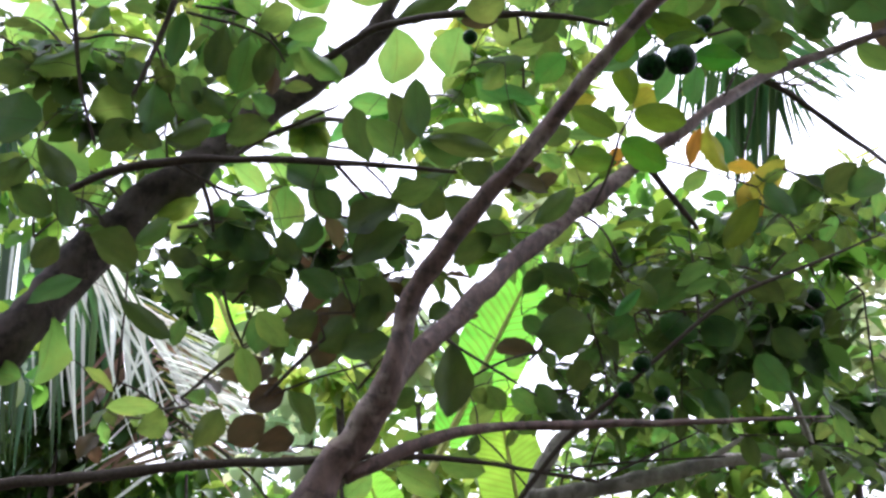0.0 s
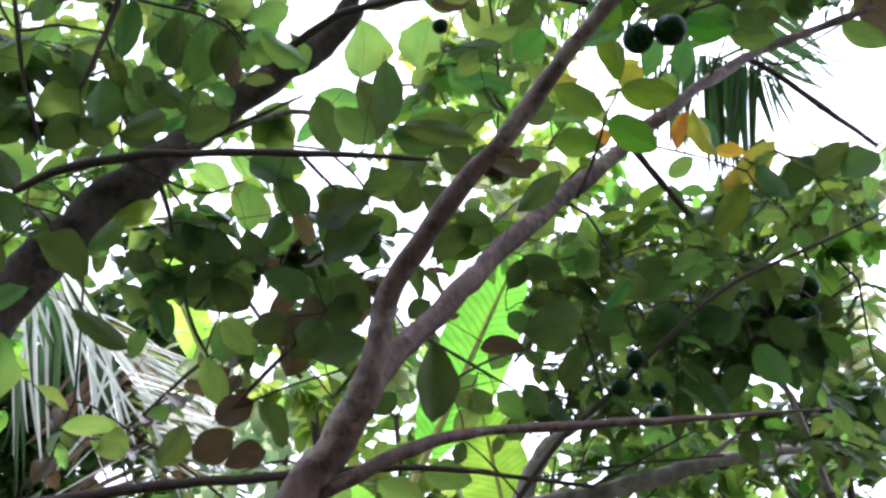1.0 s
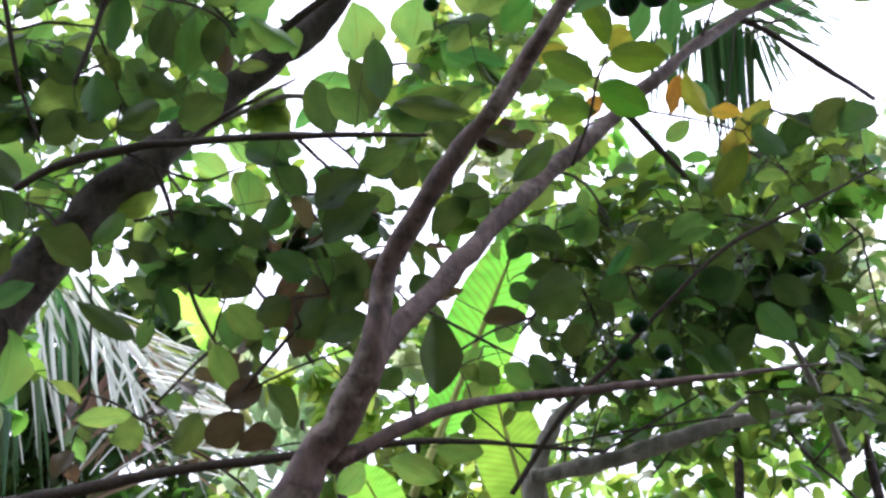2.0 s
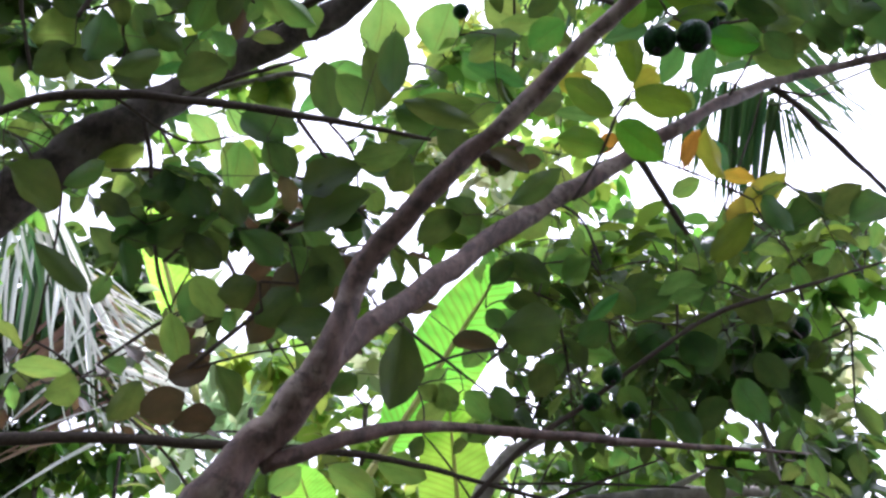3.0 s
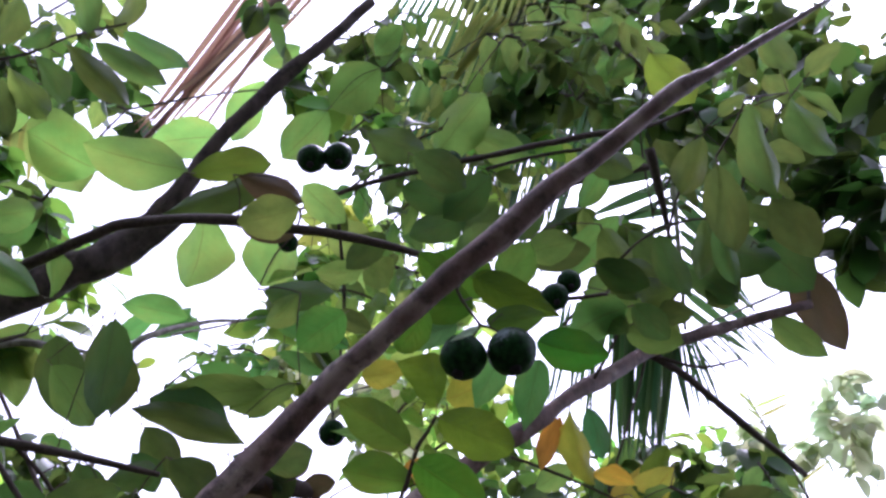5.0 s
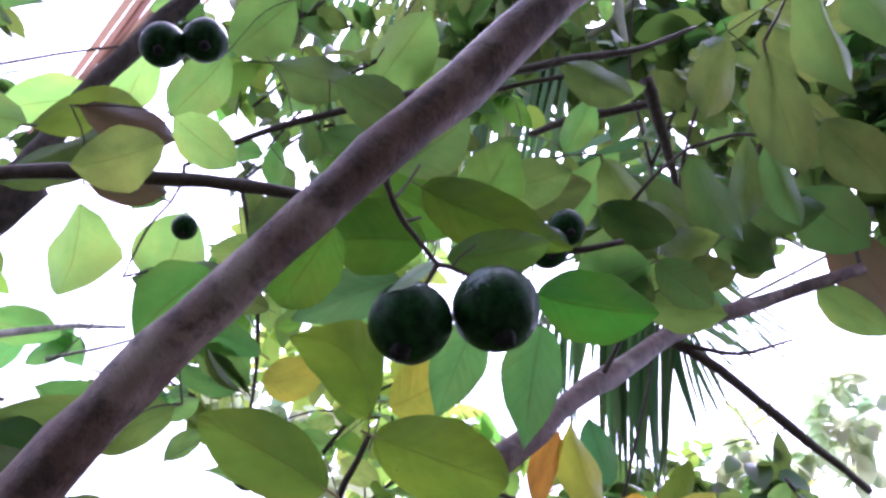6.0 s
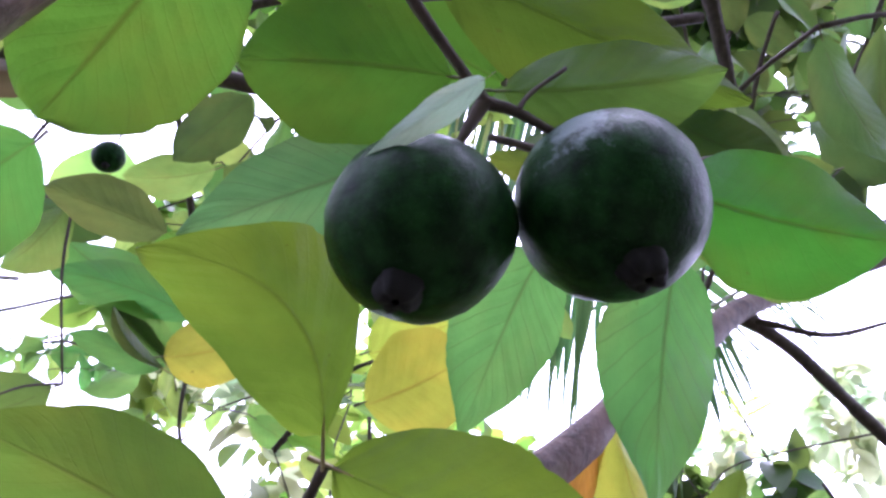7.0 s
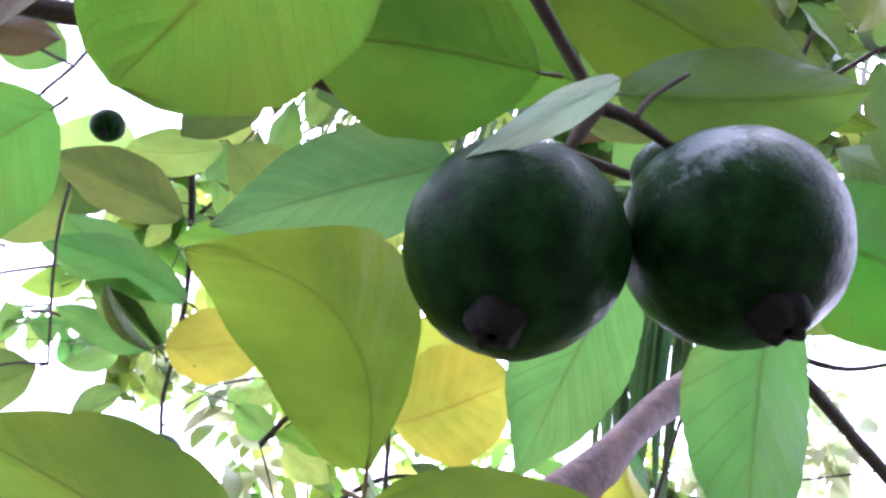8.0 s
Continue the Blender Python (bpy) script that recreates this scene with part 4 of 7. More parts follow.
leaf(old_tree, "g", (-0.621, 1.816, 2.758), (-0.683, 1.796, 2.796), (0.557, -0.574, 0.600), 0.0755)
leaf(old_tree, "g", (-0.629, 1.827, 2.725), (-0.535, 1.822, 2.761), (0.333, 0.527, -0.782), 0.0742)
leaf(old_tree, "g", (-0.555, 1.841, 2.703), (-0.452, 1.840, 2.731), (0.229, 0.478, -0.848), 0.0621)
leaf(old_tree, "g", (-0.406, 1.847, 2.579), (-0.501, 1.771, 2.617), (0.364, 0.003, 0.931), 0.0599)
leaf(old_tree, "g", (-0.551, 1.860, 2.654), (-0.569, 1.879, 2.598), (0.924, -0.153, -0.350), 0.0416)
leaf(old_tree, "d", (-0.782, 1.773, 2.546), (-0.727, 1.797, 2.494), (0.688, -0.554, 0.469), 0.0704)
leaf(old_tree, "d", (-0.675, 1.810, 2.472), (-0.754, 1.787, 2.514), (0.482, -0.074, 0.873), 0.0626)
leaf(old_tree, "d", (-0.773, 1.732, 2.368), (-0.673, 1.731, 2.397), (0.271, 0.259, -0.927), 0.0588)
leaf(old_tree, "d", (-0.662, 1.789, 2.386), (-0.560, 1.783, 2.427), (0.281, 0.747, -0.603), 0.0766)
leaf(old_tree, "d", (-0.901, 1.798, 2.451), (-0.974, 1.813, 2.391), (0.617, 0.472, -0.630), 0.0786)
leaf(old_tree, "d", (-0.917, 1.801, 2.438), (-0.822, 1.824, 2.398), (0.439, -0.423, 0.792), 0.0595)
leaf(old_tree, "p", (-0.615, 1.798, 2.516), (-0.560, 1.820, 2.471), (0.676, -0.373, 0.635), 0.0435)
leaf(old_tree, "l", (-0.504, 2.098, 2.601), (-0.611, 2.110, 2.542), (0.430, 0.611, -0.664), 0.0738)
leaf(old_tree, "l", (-0.549, 2.095, 2.599), (-0.499, 2.122, 2.538), (0.794, -0.166, 0.584), 0.0488)
leaf(old_tree, "g", (-0.342, 1.825, 2.451), (-0.259, 1.843, 2.365), (0.710, -0.352, 0.610), 0.0749)
leaf(old_tree, "d", (-0.212, 1.680, 2.470), (-0.202, 1.710, 2.332), (0.996, 0.037, 0.084), 0.0638)
leaf(old_tree, "g", (-0.393, 2.628, 2.931), (-0.552, 2.605, 2.954), (0.195, -0.506, 0.840), 0.0818)
leaf(old_tree, "l", (-0.388, 2.533, 3.188), (-0.395, 2.601, 3.002), (0.938, -0.311, -0.151), 0.1766)
leaf(guava_tree, "l", (-0.179, 2.550, 3.191), (-0.218, 2.606, 3.029), (0.832, 0.555, -0.009), 0.1579)
leaf(old_tree, "l", (-0.790, 2.205, 2.532), (-0.693, 2.242, 2.456), (0.621, -0.609, 0.493), 0.0748)
leaf(old_tree, "l", (-0.656, 2.147, 2.433), (-0.570, 2.190, 2.337), (0.727, 0.070, 0.683), 0.0881)
leaf(old_tree, "l", (-0.890, 2.227, 2.449), (-0.986, 2.243, 2.384), (0.507, 0.620, -0.599), 0.0775)
leaf(old_tree, "l", (-1.007, 2.527, 2.477), (-1.091, 2.539, 2.426), (0.501, -0.125, -0.856), 0.0799)
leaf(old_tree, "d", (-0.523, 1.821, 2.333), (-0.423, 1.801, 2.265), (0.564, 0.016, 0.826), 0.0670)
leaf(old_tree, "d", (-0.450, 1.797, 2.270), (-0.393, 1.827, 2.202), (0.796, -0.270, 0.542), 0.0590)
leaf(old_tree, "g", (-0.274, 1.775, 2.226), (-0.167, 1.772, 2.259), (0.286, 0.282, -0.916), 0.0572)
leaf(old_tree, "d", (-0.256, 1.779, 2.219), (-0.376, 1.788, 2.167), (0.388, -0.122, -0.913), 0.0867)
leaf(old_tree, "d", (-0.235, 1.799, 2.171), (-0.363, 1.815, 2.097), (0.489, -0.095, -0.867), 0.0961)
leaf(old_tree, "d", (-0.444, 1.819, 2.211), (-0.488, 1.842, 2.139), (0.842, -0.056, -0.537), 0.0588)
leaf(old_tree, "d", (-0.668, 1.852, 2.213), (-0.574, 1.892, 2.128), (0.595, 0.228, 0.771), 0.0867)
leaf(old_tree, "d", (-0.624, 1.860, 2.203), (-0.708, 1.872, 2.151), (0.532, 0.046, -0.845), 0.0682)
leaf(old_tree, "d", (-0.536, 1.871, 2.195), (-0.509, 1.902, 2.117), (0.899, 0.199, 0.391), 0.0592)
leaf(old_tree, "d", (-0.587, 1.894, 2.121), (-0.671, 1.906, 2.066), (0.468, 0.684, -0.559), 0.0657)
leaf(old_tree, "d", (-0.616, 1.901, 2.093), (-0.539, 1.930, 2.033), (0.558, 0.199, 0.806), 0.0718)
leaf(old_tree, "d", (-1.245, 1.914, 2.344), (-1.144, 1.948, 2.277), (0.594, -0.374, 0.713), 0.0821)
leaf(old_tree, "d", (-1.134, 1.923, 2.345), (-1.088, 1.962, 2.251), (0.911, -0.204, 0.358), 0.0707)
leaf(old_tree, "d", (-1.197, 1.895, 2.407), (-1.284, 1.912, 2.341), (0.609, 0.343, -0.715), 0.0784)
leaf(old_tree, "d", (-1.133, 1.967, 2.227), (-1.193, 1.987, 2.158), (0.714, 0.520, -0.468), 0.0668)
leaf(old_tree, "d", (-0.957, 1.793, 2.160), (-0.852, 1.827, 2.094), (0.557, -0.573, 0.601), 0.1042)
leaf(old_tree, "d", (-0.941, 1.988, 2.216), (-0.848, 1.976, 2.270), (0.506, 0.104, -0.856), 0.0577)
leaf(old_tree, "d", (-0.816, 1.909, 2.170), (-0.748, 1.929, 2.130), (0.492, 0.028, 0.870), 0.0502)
leaf(old_tree, "c", (-0.974, 1.826, 2.068), (-1.091, 1.830, 2.029), (0.254, 0.654, -0.713), 0.0500)
leaf(old_tree, "l", (-1.144, 2.035, 2.039), (-1.176, 2.090, 1.883), (0.915, -0.281, -0.288), 0.1080)
leaf(old_tree, "l", (-1.307, 2.064, 1.923), (-1.229, 2.081, 1.895), (0.311, 0.131, 0.941), 0.0648)
leaf(old_tree, "l", (-1.121, 2.178, 1.947), (-1.043, 2.206, 1.891), (0.609, -0.568, 0.554), 0.0381)
leaf(old_tree, "l", (-1.065, 2.219, 1.849), (-0.922, 2.227, 1.862), (0.049, 0.492, -0.869), 0.0533)
leaf(old_tree, "g", (-0.990, 2.245, 1.798), (-0.899, 2.243, 1.824), (0.268, 0.252, -0.930), 0.0809)
leaf(old_tree, "d", (-0.891, 1.847, 2.029), (-0.779, 1.890, 1.940), (0.570, 0.179, 0.802), 0.0499)
leaf(old_tree, "d", (-0.744, 1.900, 2.067), (-0.712, 1.937, 1.975), (0.950, -0.178, 0.257), 0.0502)
leaf(old_tree, "l", (-0.681, 2.099, 1.977), (-0.653, 2.142, 1.867), (0.854, 0.370, 0.367), 0.0642)
leaf(old_tree, "g", (-0.642, 2.072, 2.059), (-0.564, 2.108, 1.981), (0.731, -0.136, 0.669), 0.0700)
leaf(old_tree, "d", (-0.477, 1.813, 2.075), (-0.387, 1.839, 2.027), (0.514, -0.425, 0.745), 0.0681)
leaf(old_tree, "d", (-0.437, 1.850, 1.985), (-0.507, 1.855, 1.953), (0.411, 0.176, -0.894), 0.0706)
leaf(old_tree, "d", (-0.363, 1.856, 1.985), (-0.431, 1.878, 1.910), (0.738, -0.018, -0.674), 0.0861)
leaf(guava_tree, "d", (-0.270, 1.833, 1.925), (-0.381, 1.833, 1.899), (0.229, -0.049, -0.972), 0.0765)
leaf(old_tree, "d", (-0.330, 1.785, 2.040), (-0.257, 1.811, 1.989), (0.601, -0.529, 0.600), 0.0744)
leaf(old_tree, "d", (-0.280, 1.799, 2.015), (-0.337, 1.821, 1.942), (0.770, 0.436, -0.466), 0.0713)
leaf(guava_tree, "d", (-0.187, 1.826, 1.964), (-0.145, 1.817, 1.999), (0.599, -0.157, -0.785), 0.0464)
leaf(old_tree, "d", (-0.520, 1.950, 1.840), (-0.466, 1.989, 1.747), (0.828, -0.487, 0.278), 0.0619)
# reddish flare light put into these three leaves as brown
leaf(old_tree, "b", (-0.606, 1.957, 1.801), (-0.527, 1.949, 1.840), (0.429, -0.121, -0.895), 0.0715)
leaf(old_tree, "b", (-0.656, 1.979, 1.729), (-0.566, 1.967, 1.782), (0.517, 0.306, -0.799), 0.0764)
leaf(old_tree, "b", (-0.593, 1.989, 1.717), (-0.501, 1.986, 1.747), (0.289, 0.438, -0.851), 0.0613)
leaf(guava_tree, "d", (-0.127, 1.672, 1.873), (-0.133, 1.701, 1.736), (0.985, -0.153, -0.079), 0.0787)
leaf(guava_tree, "d", (-0.209, 1.776, 1.806), (-0.252, 1.786, 1.769), (0.650, 0.395, -0.649), 0.0460)
leaf(guava_tree, "d", (-0.099, 2.071, 2.739), (0.041, 2.063, 2.735), (-0.004, 0.037, -0.999), 0.0672)
leaf(guava_tree, "g", (-0.067, 2.043, 2.852), (-0.161, 2.024, 2.882), (0.347, -0.257, 0.902), 0.0611)
leaf(guava_tree, "l", (-0.072, 2.551, 3.213), (0.048, 2.585, 3.150), (0.509, -0.331, 0.795), 0.1110)
leaf(guava_tree, "g", (0.068, 2.240, 2.930), (0.130, 2.265, 2.878), (0.650, -0.576, 0.496), 0.0838)
leaf(guava_tree, "g", (-0.006, 2.055, 2.544), (-0.117, 2.065, 2.491), (0.366, 0.687, -0.628), 0.0733)
leaf(guava_tree, "g", (-0.192, 2.080, 2.579), (-0.063, 2.115, 2.514), (0.472, -0.650, 0.595), 0.0766)
leaf(guava_tree, "d", (0.053, 1.552, 2.242), (0.111, 1.530, 2.258), (0.369, 0.356, -0.858), 0.0413)
leaf(guava_tree, "g", (-0.108, 2.264, 2.824), (-0.011, 2.299, 2.752), (0.568, 0.095, 0.817), 0.0874)
leaf(guava_tree, "g", (0.023, 2.295, 2.771), (-0.018, 2.319, 2.696), (0.855, -0.116, -0.505), 0.0707)
leaf(guava_tree, "y2", (0.224, 1.788, 2.308), (0.120, 1.768, 2.310), (0.116, -0.538, 0.835), 0.0635)
leaf(guava_tree, "o", (0.245, 1.800, 2.338), (0.204, 1.806, 2.315), (0.429, 0.703, -0.568), 0.0415)
leaf(guava_tree, "o", (0.482, 2.098, 2.544), (0.444, 2.129, 2.451), (0.911, 0.314, -0.267), 0.0413)
leaf(guava_tree, "y", (0.500, 2.095, 2.558), (0.529, 2.143, 2.435), (0.911, 0.259, 0.320), 0.0639)
leaf(guava_tree, "o", (0.550, 2.156, 2.461), (0.628, 2.165, 2.456), (0.117, -0.664, 0.739), 0.0414)
leaf(guava_tree, "oc", (0.714, 2.198, 2.502), (0.629, 2.229, 2.400), (0.779, 0.217, -0.588), 0.0780)
leaf(guava_tree, "y3", (0.633, 2.192, 2.384), (0.539, 2.230, 2.258), (0.791, -0.065, -0.609), 0.0720)
leaf(guava_tree, "d", (0.619, 2.067, 2.371), (0.683, 2.100, 2.297), (0.710, 0.162, 0.686), 0.0682)
leaf(guava_tree, "d", (0.708, 2.196, 2.333), (0.789, 2.164, 2.438), (0.769, 0.449, -0.455), 0.0776)
leaf(guava_tree, "d", (0.796, 2.187, 2.378), (0.877, 2.163, 2.464), (0.735, 0.332, -0.591), 0.0761)
leaf(guava_tree, "d", (0.858, 2.189, 2.388), (0.953, 2.177, 2.444), (0.486, -0.140, -0.863), 0.0894)
leaf(guava_tree, "l", (0.470, 2.334, 2.481), (0.541, 2.324, 2.525), (0.529, -0.001, -0.848), 0.0540)
leaf(guava_tree, "g", (0.553, 1.851, 2.651), (0.443, 1.862, 2.595), (0.370, 0.726, -0.579), 0.0867)
leaf(guava_tree, "g", (0.678, 1.933, 2.749), (0.588, 1.937, 2.716), (0.336, 0.310, -0.889), 0.0644)
leaf(guava_tree, "g", (0.573, 1.955, 2.663), (0.676, 1.969, 2.651), (0.153, -0.342, 0.927), 0.0644)
leaf(guava_tree, "d", (0.547, 1.912, 2.773), (0.593, 1.938, 2.714), (0.774, 0.073, 0.629), 0.0603)
leaf(guava_tree, "g", (0.373, 1.811, 2.717), (0.459, 1.809, 2.743), (0.278, 0.373, -0.885), 0.0614)
leaf(guava_tree, "g", (0.965, 2.236, 2.865), (1.085, 2.269, 2.804), (0.504, -0.446, 0.739), 0.0682)
leaf(guava_tree, "d", (-0.114, 1.761, 2.302), (-0.048, 1.781, 2.263), (0.552, -0.334, 0.764), 0.0623)
leaf(guava_tree, "d", (-0.153, 1.784, 2.232), (-0.087, 1.812, 2.170), (0.703, -0.491, 0.515), 0.0712)
leaf(guava_tree, "d", (-0.087, 1.810, 2.177), (-0.014, 1.836, 2.124), (0.626, -0.334, 0.705), 0.0724)
leaf(guava_tree, "d", (-0.051, 1.823, 2.149), (-0.141, 1.834, 2.099), (0.394, 0.732, -0.556), 0.0698)
leaf(guava_tree, "b", (-0.008, 1.717, 2.244), (0.071, 1.714, 2.212), (0.372, 0.146, 0.917), 0.0396)
leaf(guava_tree, "d", (0.035, 1.727, 2.141), (0.125, 1.711, 2.206), (0.596, 0.207, -0.776), 0.0498)
leaf(guava_tree, "d", (0.050, 1.947, 2.128), (0.132, 1.971, 2.082), (0.525, -0.255, 0.812), 0.0574)
leaf(guava_tree, "d", (0.017, 1.968, 2.064), (0.060, 1.953, 2.113), (0.744, 0.424, -0.516), 0.0449)
leaf(guava_tree, "d", (0.056, 1.981, 2.037), (0.121, 1.985, 2.040), (-0.012, 0.686, -0.728), 0.0510)
leaf(guava_tree, "d", (0.014, 1.985, 2.015), (0.060, 2.004, 1.976), (0.677, -0.404, 0.615), 0.0454)
leaf(guava_tree, "d", (0.039, 1.875, 1.943), (0.159, 1.861, 1.952), (0.092, 0.087, -0.992), 0.1060)
leaf(guava_tree, "b", (0.043, 1.890, 1.904), (-0.051, 1.856, 1.916), (0.317, -0.609, 0.727), 0.0467)
leaf(guava_tree, "l", (0.299, 2.130, 1.981), (0.196, 2.120, 1.983), (0.033, -0.213, 0.976), 0.0552)
leaf(guava_tree, "d", (0.154, 1.935, 1.896), (0.114, 1.953, 1.837), (0.775, 0.504, -0.382), 0.0645)
leaf(guava_tree, "g", (0.563, 2.111, 1.949), (0.631, 2.146, 1.870), (0.735, 0.101, 0.671), 0.0803)
leaf(guava_tree, "g", (0.228, 2.005, 2.156), (0.167, 2.019, 2.105), (0.621, 0.484, -0.616), 0.0680)
leaf(guava_tree, "g", (0.260, 2.027, 2.106), (0.326, 2.051, 2.057), (0.616, -0.066, 0.785), 0.0676)
leaf(guava_tree, "l", (-0.307, 2.236, 1.695), (-0.194, 2.265, 1.644), (0.418, -0.030, 0.908), 0.0723)
leaf(guava_tree, "g", (-0.198, 2.238, 1.715), (-0.087, 2.255, 1.695), (0.222, -0.444, 0.868), 0.0762)
leaf(old_tree, "l", (-0.454, 2.351, 1.639), (-0.380, 2.334, 1.702), (0.656, 0.120, -0.745), 0.0657)
leaf(guava_tree, "d", (-0.094, 2.021, 1.749), (-0.112, 2.035, 1.707), (0.924, -0.005, -0.382), 0.0338)
leaf(guava_tree, "l", (-0.066, 2.172, 1.924), (-0.116, 2.188, 1.871), (0.739, 0.277, -0.614), 0.0560)
leaf(guava_tree, "d", (0.043, 2.092, 1.879), (0.088, 2.119, 1.816), (0.777, 0.118, 0.618), 0.0609)
leaf(guava_tree, "p", (0.439, 1.898, 2.062), (0.365, 1.899, 2.043), (0.205, 0.522, -0.828), 0.0328)
leaf(guava_tree, "d", (0.821, 2.320, 2.024), (0.747, 2.334, 1.968), (0.612, 0.128, -0.780), 0.0746)
leaf(guava_tree, "d", (0.874, 2.396, 2.121), (0.812, 2.399, 2.099), (0.267, 0.714, -0.647), 0.0606)
leaf(guava_tree, "g", (0.375, 2.129, 1.857), (0.310, 2.105, 1.907), (0.642, -0.352, 0.681), 0.0594)
leaf(guava_tree, "d", (0.442, 2.130, 1.870), (0.494, 2.157, 1.808), (0.781, -0.077, 0.620), 0.0616)
leaf(guava_tree, "l", (0.149, 2.240, 2.370), (0.071, 2.260, 2.298), (0.652, -0.160, -0.741), 0.0894)
leaf(guava_tree, "l", (0.243, 2.445, 2.417), (0.308, 2.473, 2.356), (0.713, -0.142, 0.687), 0.0828)
leaf(guava_tree, "d", (0.445, 2.070, 2.033), (0.497, 2.097, 1.971), (0.786, -0.372, 0.494), 0.0826)
leaf(guava_tree, "d", (0.339, 2.061, 2.032), (0.418, 2.086, 1.983), (0.546, -0.082, 0.834), 0.0759)
leaf(guava_tree, "d", (0.272, 2.055, 2.031), (0.218, 2.069, 1.981), (0.694, 0.269, -0.668), 0.0668)
leaf(old_tree, "d", (-0.760, 1.924, 3.175), (-0.713, 1.859, 3.294), (0.914, -0.079, -0.397), 0.0694)
leaf(old_tree, "d", (-0.727, 1.996, 3.151), (-0.679, 2.061, 3.040), (0.918, -0.010, 0.396), 0.0606)
leaf(old_tree, "g", (-0.697, 1.988, 3.169), (-0.608, 2.045, 3.075), (0.731, -0.016, 0.683), 0.0680)
leaf(old_tree, "d", (-0.622, 1.937, 3.163), (-0.548, 1.987, 3.081), (0.789, -0.394, 0.472), 0.0592)
leaf(old_tree, "d", (-0.609, 2.001, 3.255), (-0.464, 2.064, 3.157), (0.610, -0.233, 0.758), 0.0674)
leaf(old_tree, "d", (-0.587, 2.071, 3.337), (-0.434, 2.159, 3.297), (0.367, -0.233, 0.900), 0.0669)
leaf(old_tree, "d", (-0.564, 2.133, 3.433), (-0.396, 2.181, 3.363), (0.413, -0.124, 0.902), 0.0709)
leaf(old_tree, "d", (-0.804, 1.957, 3.111), (-0.730, 2.013, 3.018), (0.821, -0.370, 0.435), 0.0540)
leaf(old_tree, "d", (-0.845, 1.957, 3.108), (-0.877, 2.012, 3.006), (0.894, 0.446, -0.038), 0.0620)
leaf(old_tree, "d", (-0.658, 1.928, 3.176), (-0.597, 1.905, 3.222), (0.619, 0.066, -0.782), 0.0544)
leaf(old_tree, "d", (-0.567, 1.988, 3.283), (-0.585, 1.920, 3.401), (0.982, -0.183, 0.043), 0.0679)
leaf(old_tree, "d", (-0.547, 2.055, 3.369), (-0.477, 2.005, 3.464), (0.768, -0.122, -0.629), 0.0720)
leaf(old_tree, "d", (-0.785, 1.926, 3.167), (-0.916, 1.887, 3.225), (0.442, -0.749, 0.493), 0.0790)
leaf(old_tree, "d", (-0.870, 1.956, 3.106), (-0.975, 1.930, 3.143), (0.400, -0.449, 0.799), 0.0712)
leaf(old_tree, "l", (-0.494, 2.092, 3.003), (-0.626, 2.015, 3.025), (0.399, -0.457, 0.795), 0.1288)
leaf(old_tree, "l", (-0.298, 2.053, 2.987), (-0.506, 2.028, 3.013), (0.142, -0.173, 0.975), 0.1208)
leaf(old_tree, "l", (-0.331, 2.335, 3.300), (-0.508, 2.343, 3.270), (0.146, 0.745, -0.651), 0.1097)
leaf(old_tree, "l", (-0.312, 2.531, 3.668), (-0.403, 2.615, 3.509), (0.793, 0.594, -0.135), 0.1115)
leaf(guava_tree, "g", (-0.193, 2.369, 3.660), (-0.293, 2.391, 3.613), (0.459, 0.434, -0.775), 0.0761)
leaf(guava_tree, "l", (-0.058, 2.183, 3.290), (-0.151, 2.240, 3.178), (0.777, 0.482, -0.405), 0.1019)
leaf(guava_tree, "g", (0.055, 2.171, 3.422), (-0.063, 2.216, 3.331), (0.627, 0.574, -0.527), 0.1258)
leaf(guava_tree, "g", (0.090, 2.191, 3.595), (0.027, 2.230, 3.519), (0.776, 0.508, -0.375), 0.0658)
leaf(old_tree, "y3", (-0.293, 2.053, 2.988), (-0.124, 2.041, 3.026), (0.201, 0.736, -0.646), 0.0777)
leaf(old_tree, "d", (-0.324, 2.053, 2.883), (-0.117, 2.020, 2.960), (0.370, 0.217, -0.904), 0.0747)
leaf(guava_tree, "b", (-0.136, 1.853, 2.847), (-0.018, 1.875, 2.820), (0.273, -0.390, 0.880), 0.0581)
leaf(guava_tree, "b", (-0.133, 1.940, 2.795), (-0.034, 1.948, 2.790), (0.078, -0.338, 0.938), 0.0394)
leaf(guava_tree, "l", (-0.022, 1.859, 2.846), (0.061, 1.892, 2.796), (0.587, -0.440, 0.679), 0.0625)
leaf(guava_tree, "d", (0.060, 2.008, 3.100), (0.182, 2.035, 3.064), (0.335, -0.338, 0.879), 0.0846)
leaf(guava_tree, "g", (0.203, 2.096, 3.121), (0.309, 2.034, 3.241), (0.768, 0.092, -0.633), 0.1152)
leaf(guava_tree, "g", (0.417, 2.113, 3.151), (0.275, 2.089, 3.181), (0.262, -0.575, 0.775), 0.0809)
leaf(guava_tree, "d", (0.142, 2.064, 3.008), (0.271, 2.085, 2.983), (0.222, -0.270, 0.937), 0.0781)
leaf(guava_tree, "d", (0.284, 2.091, 2.973), (0.173, 2.121, 2.910), (0.495, 0.003, -0.869), 0.0852)
leaf(guava_tree, "d", (0.346, 2.080, 3.000), (0.287, 2.122, 2.918), (0.811, -0.003, -0.585), 0.0753)
leaf(guava_tree, "y2", (0.586, 1.735, 3.124), (0.670, 1.783, 3.047), (0.729, -0.357, 0.584), 0.0870)
leaf(guava_tree, "d", (0.726, 1.666, 2.954), (0.787, 1.743, 2.822), (0.912, -0.015, 0.410), 0.0699)
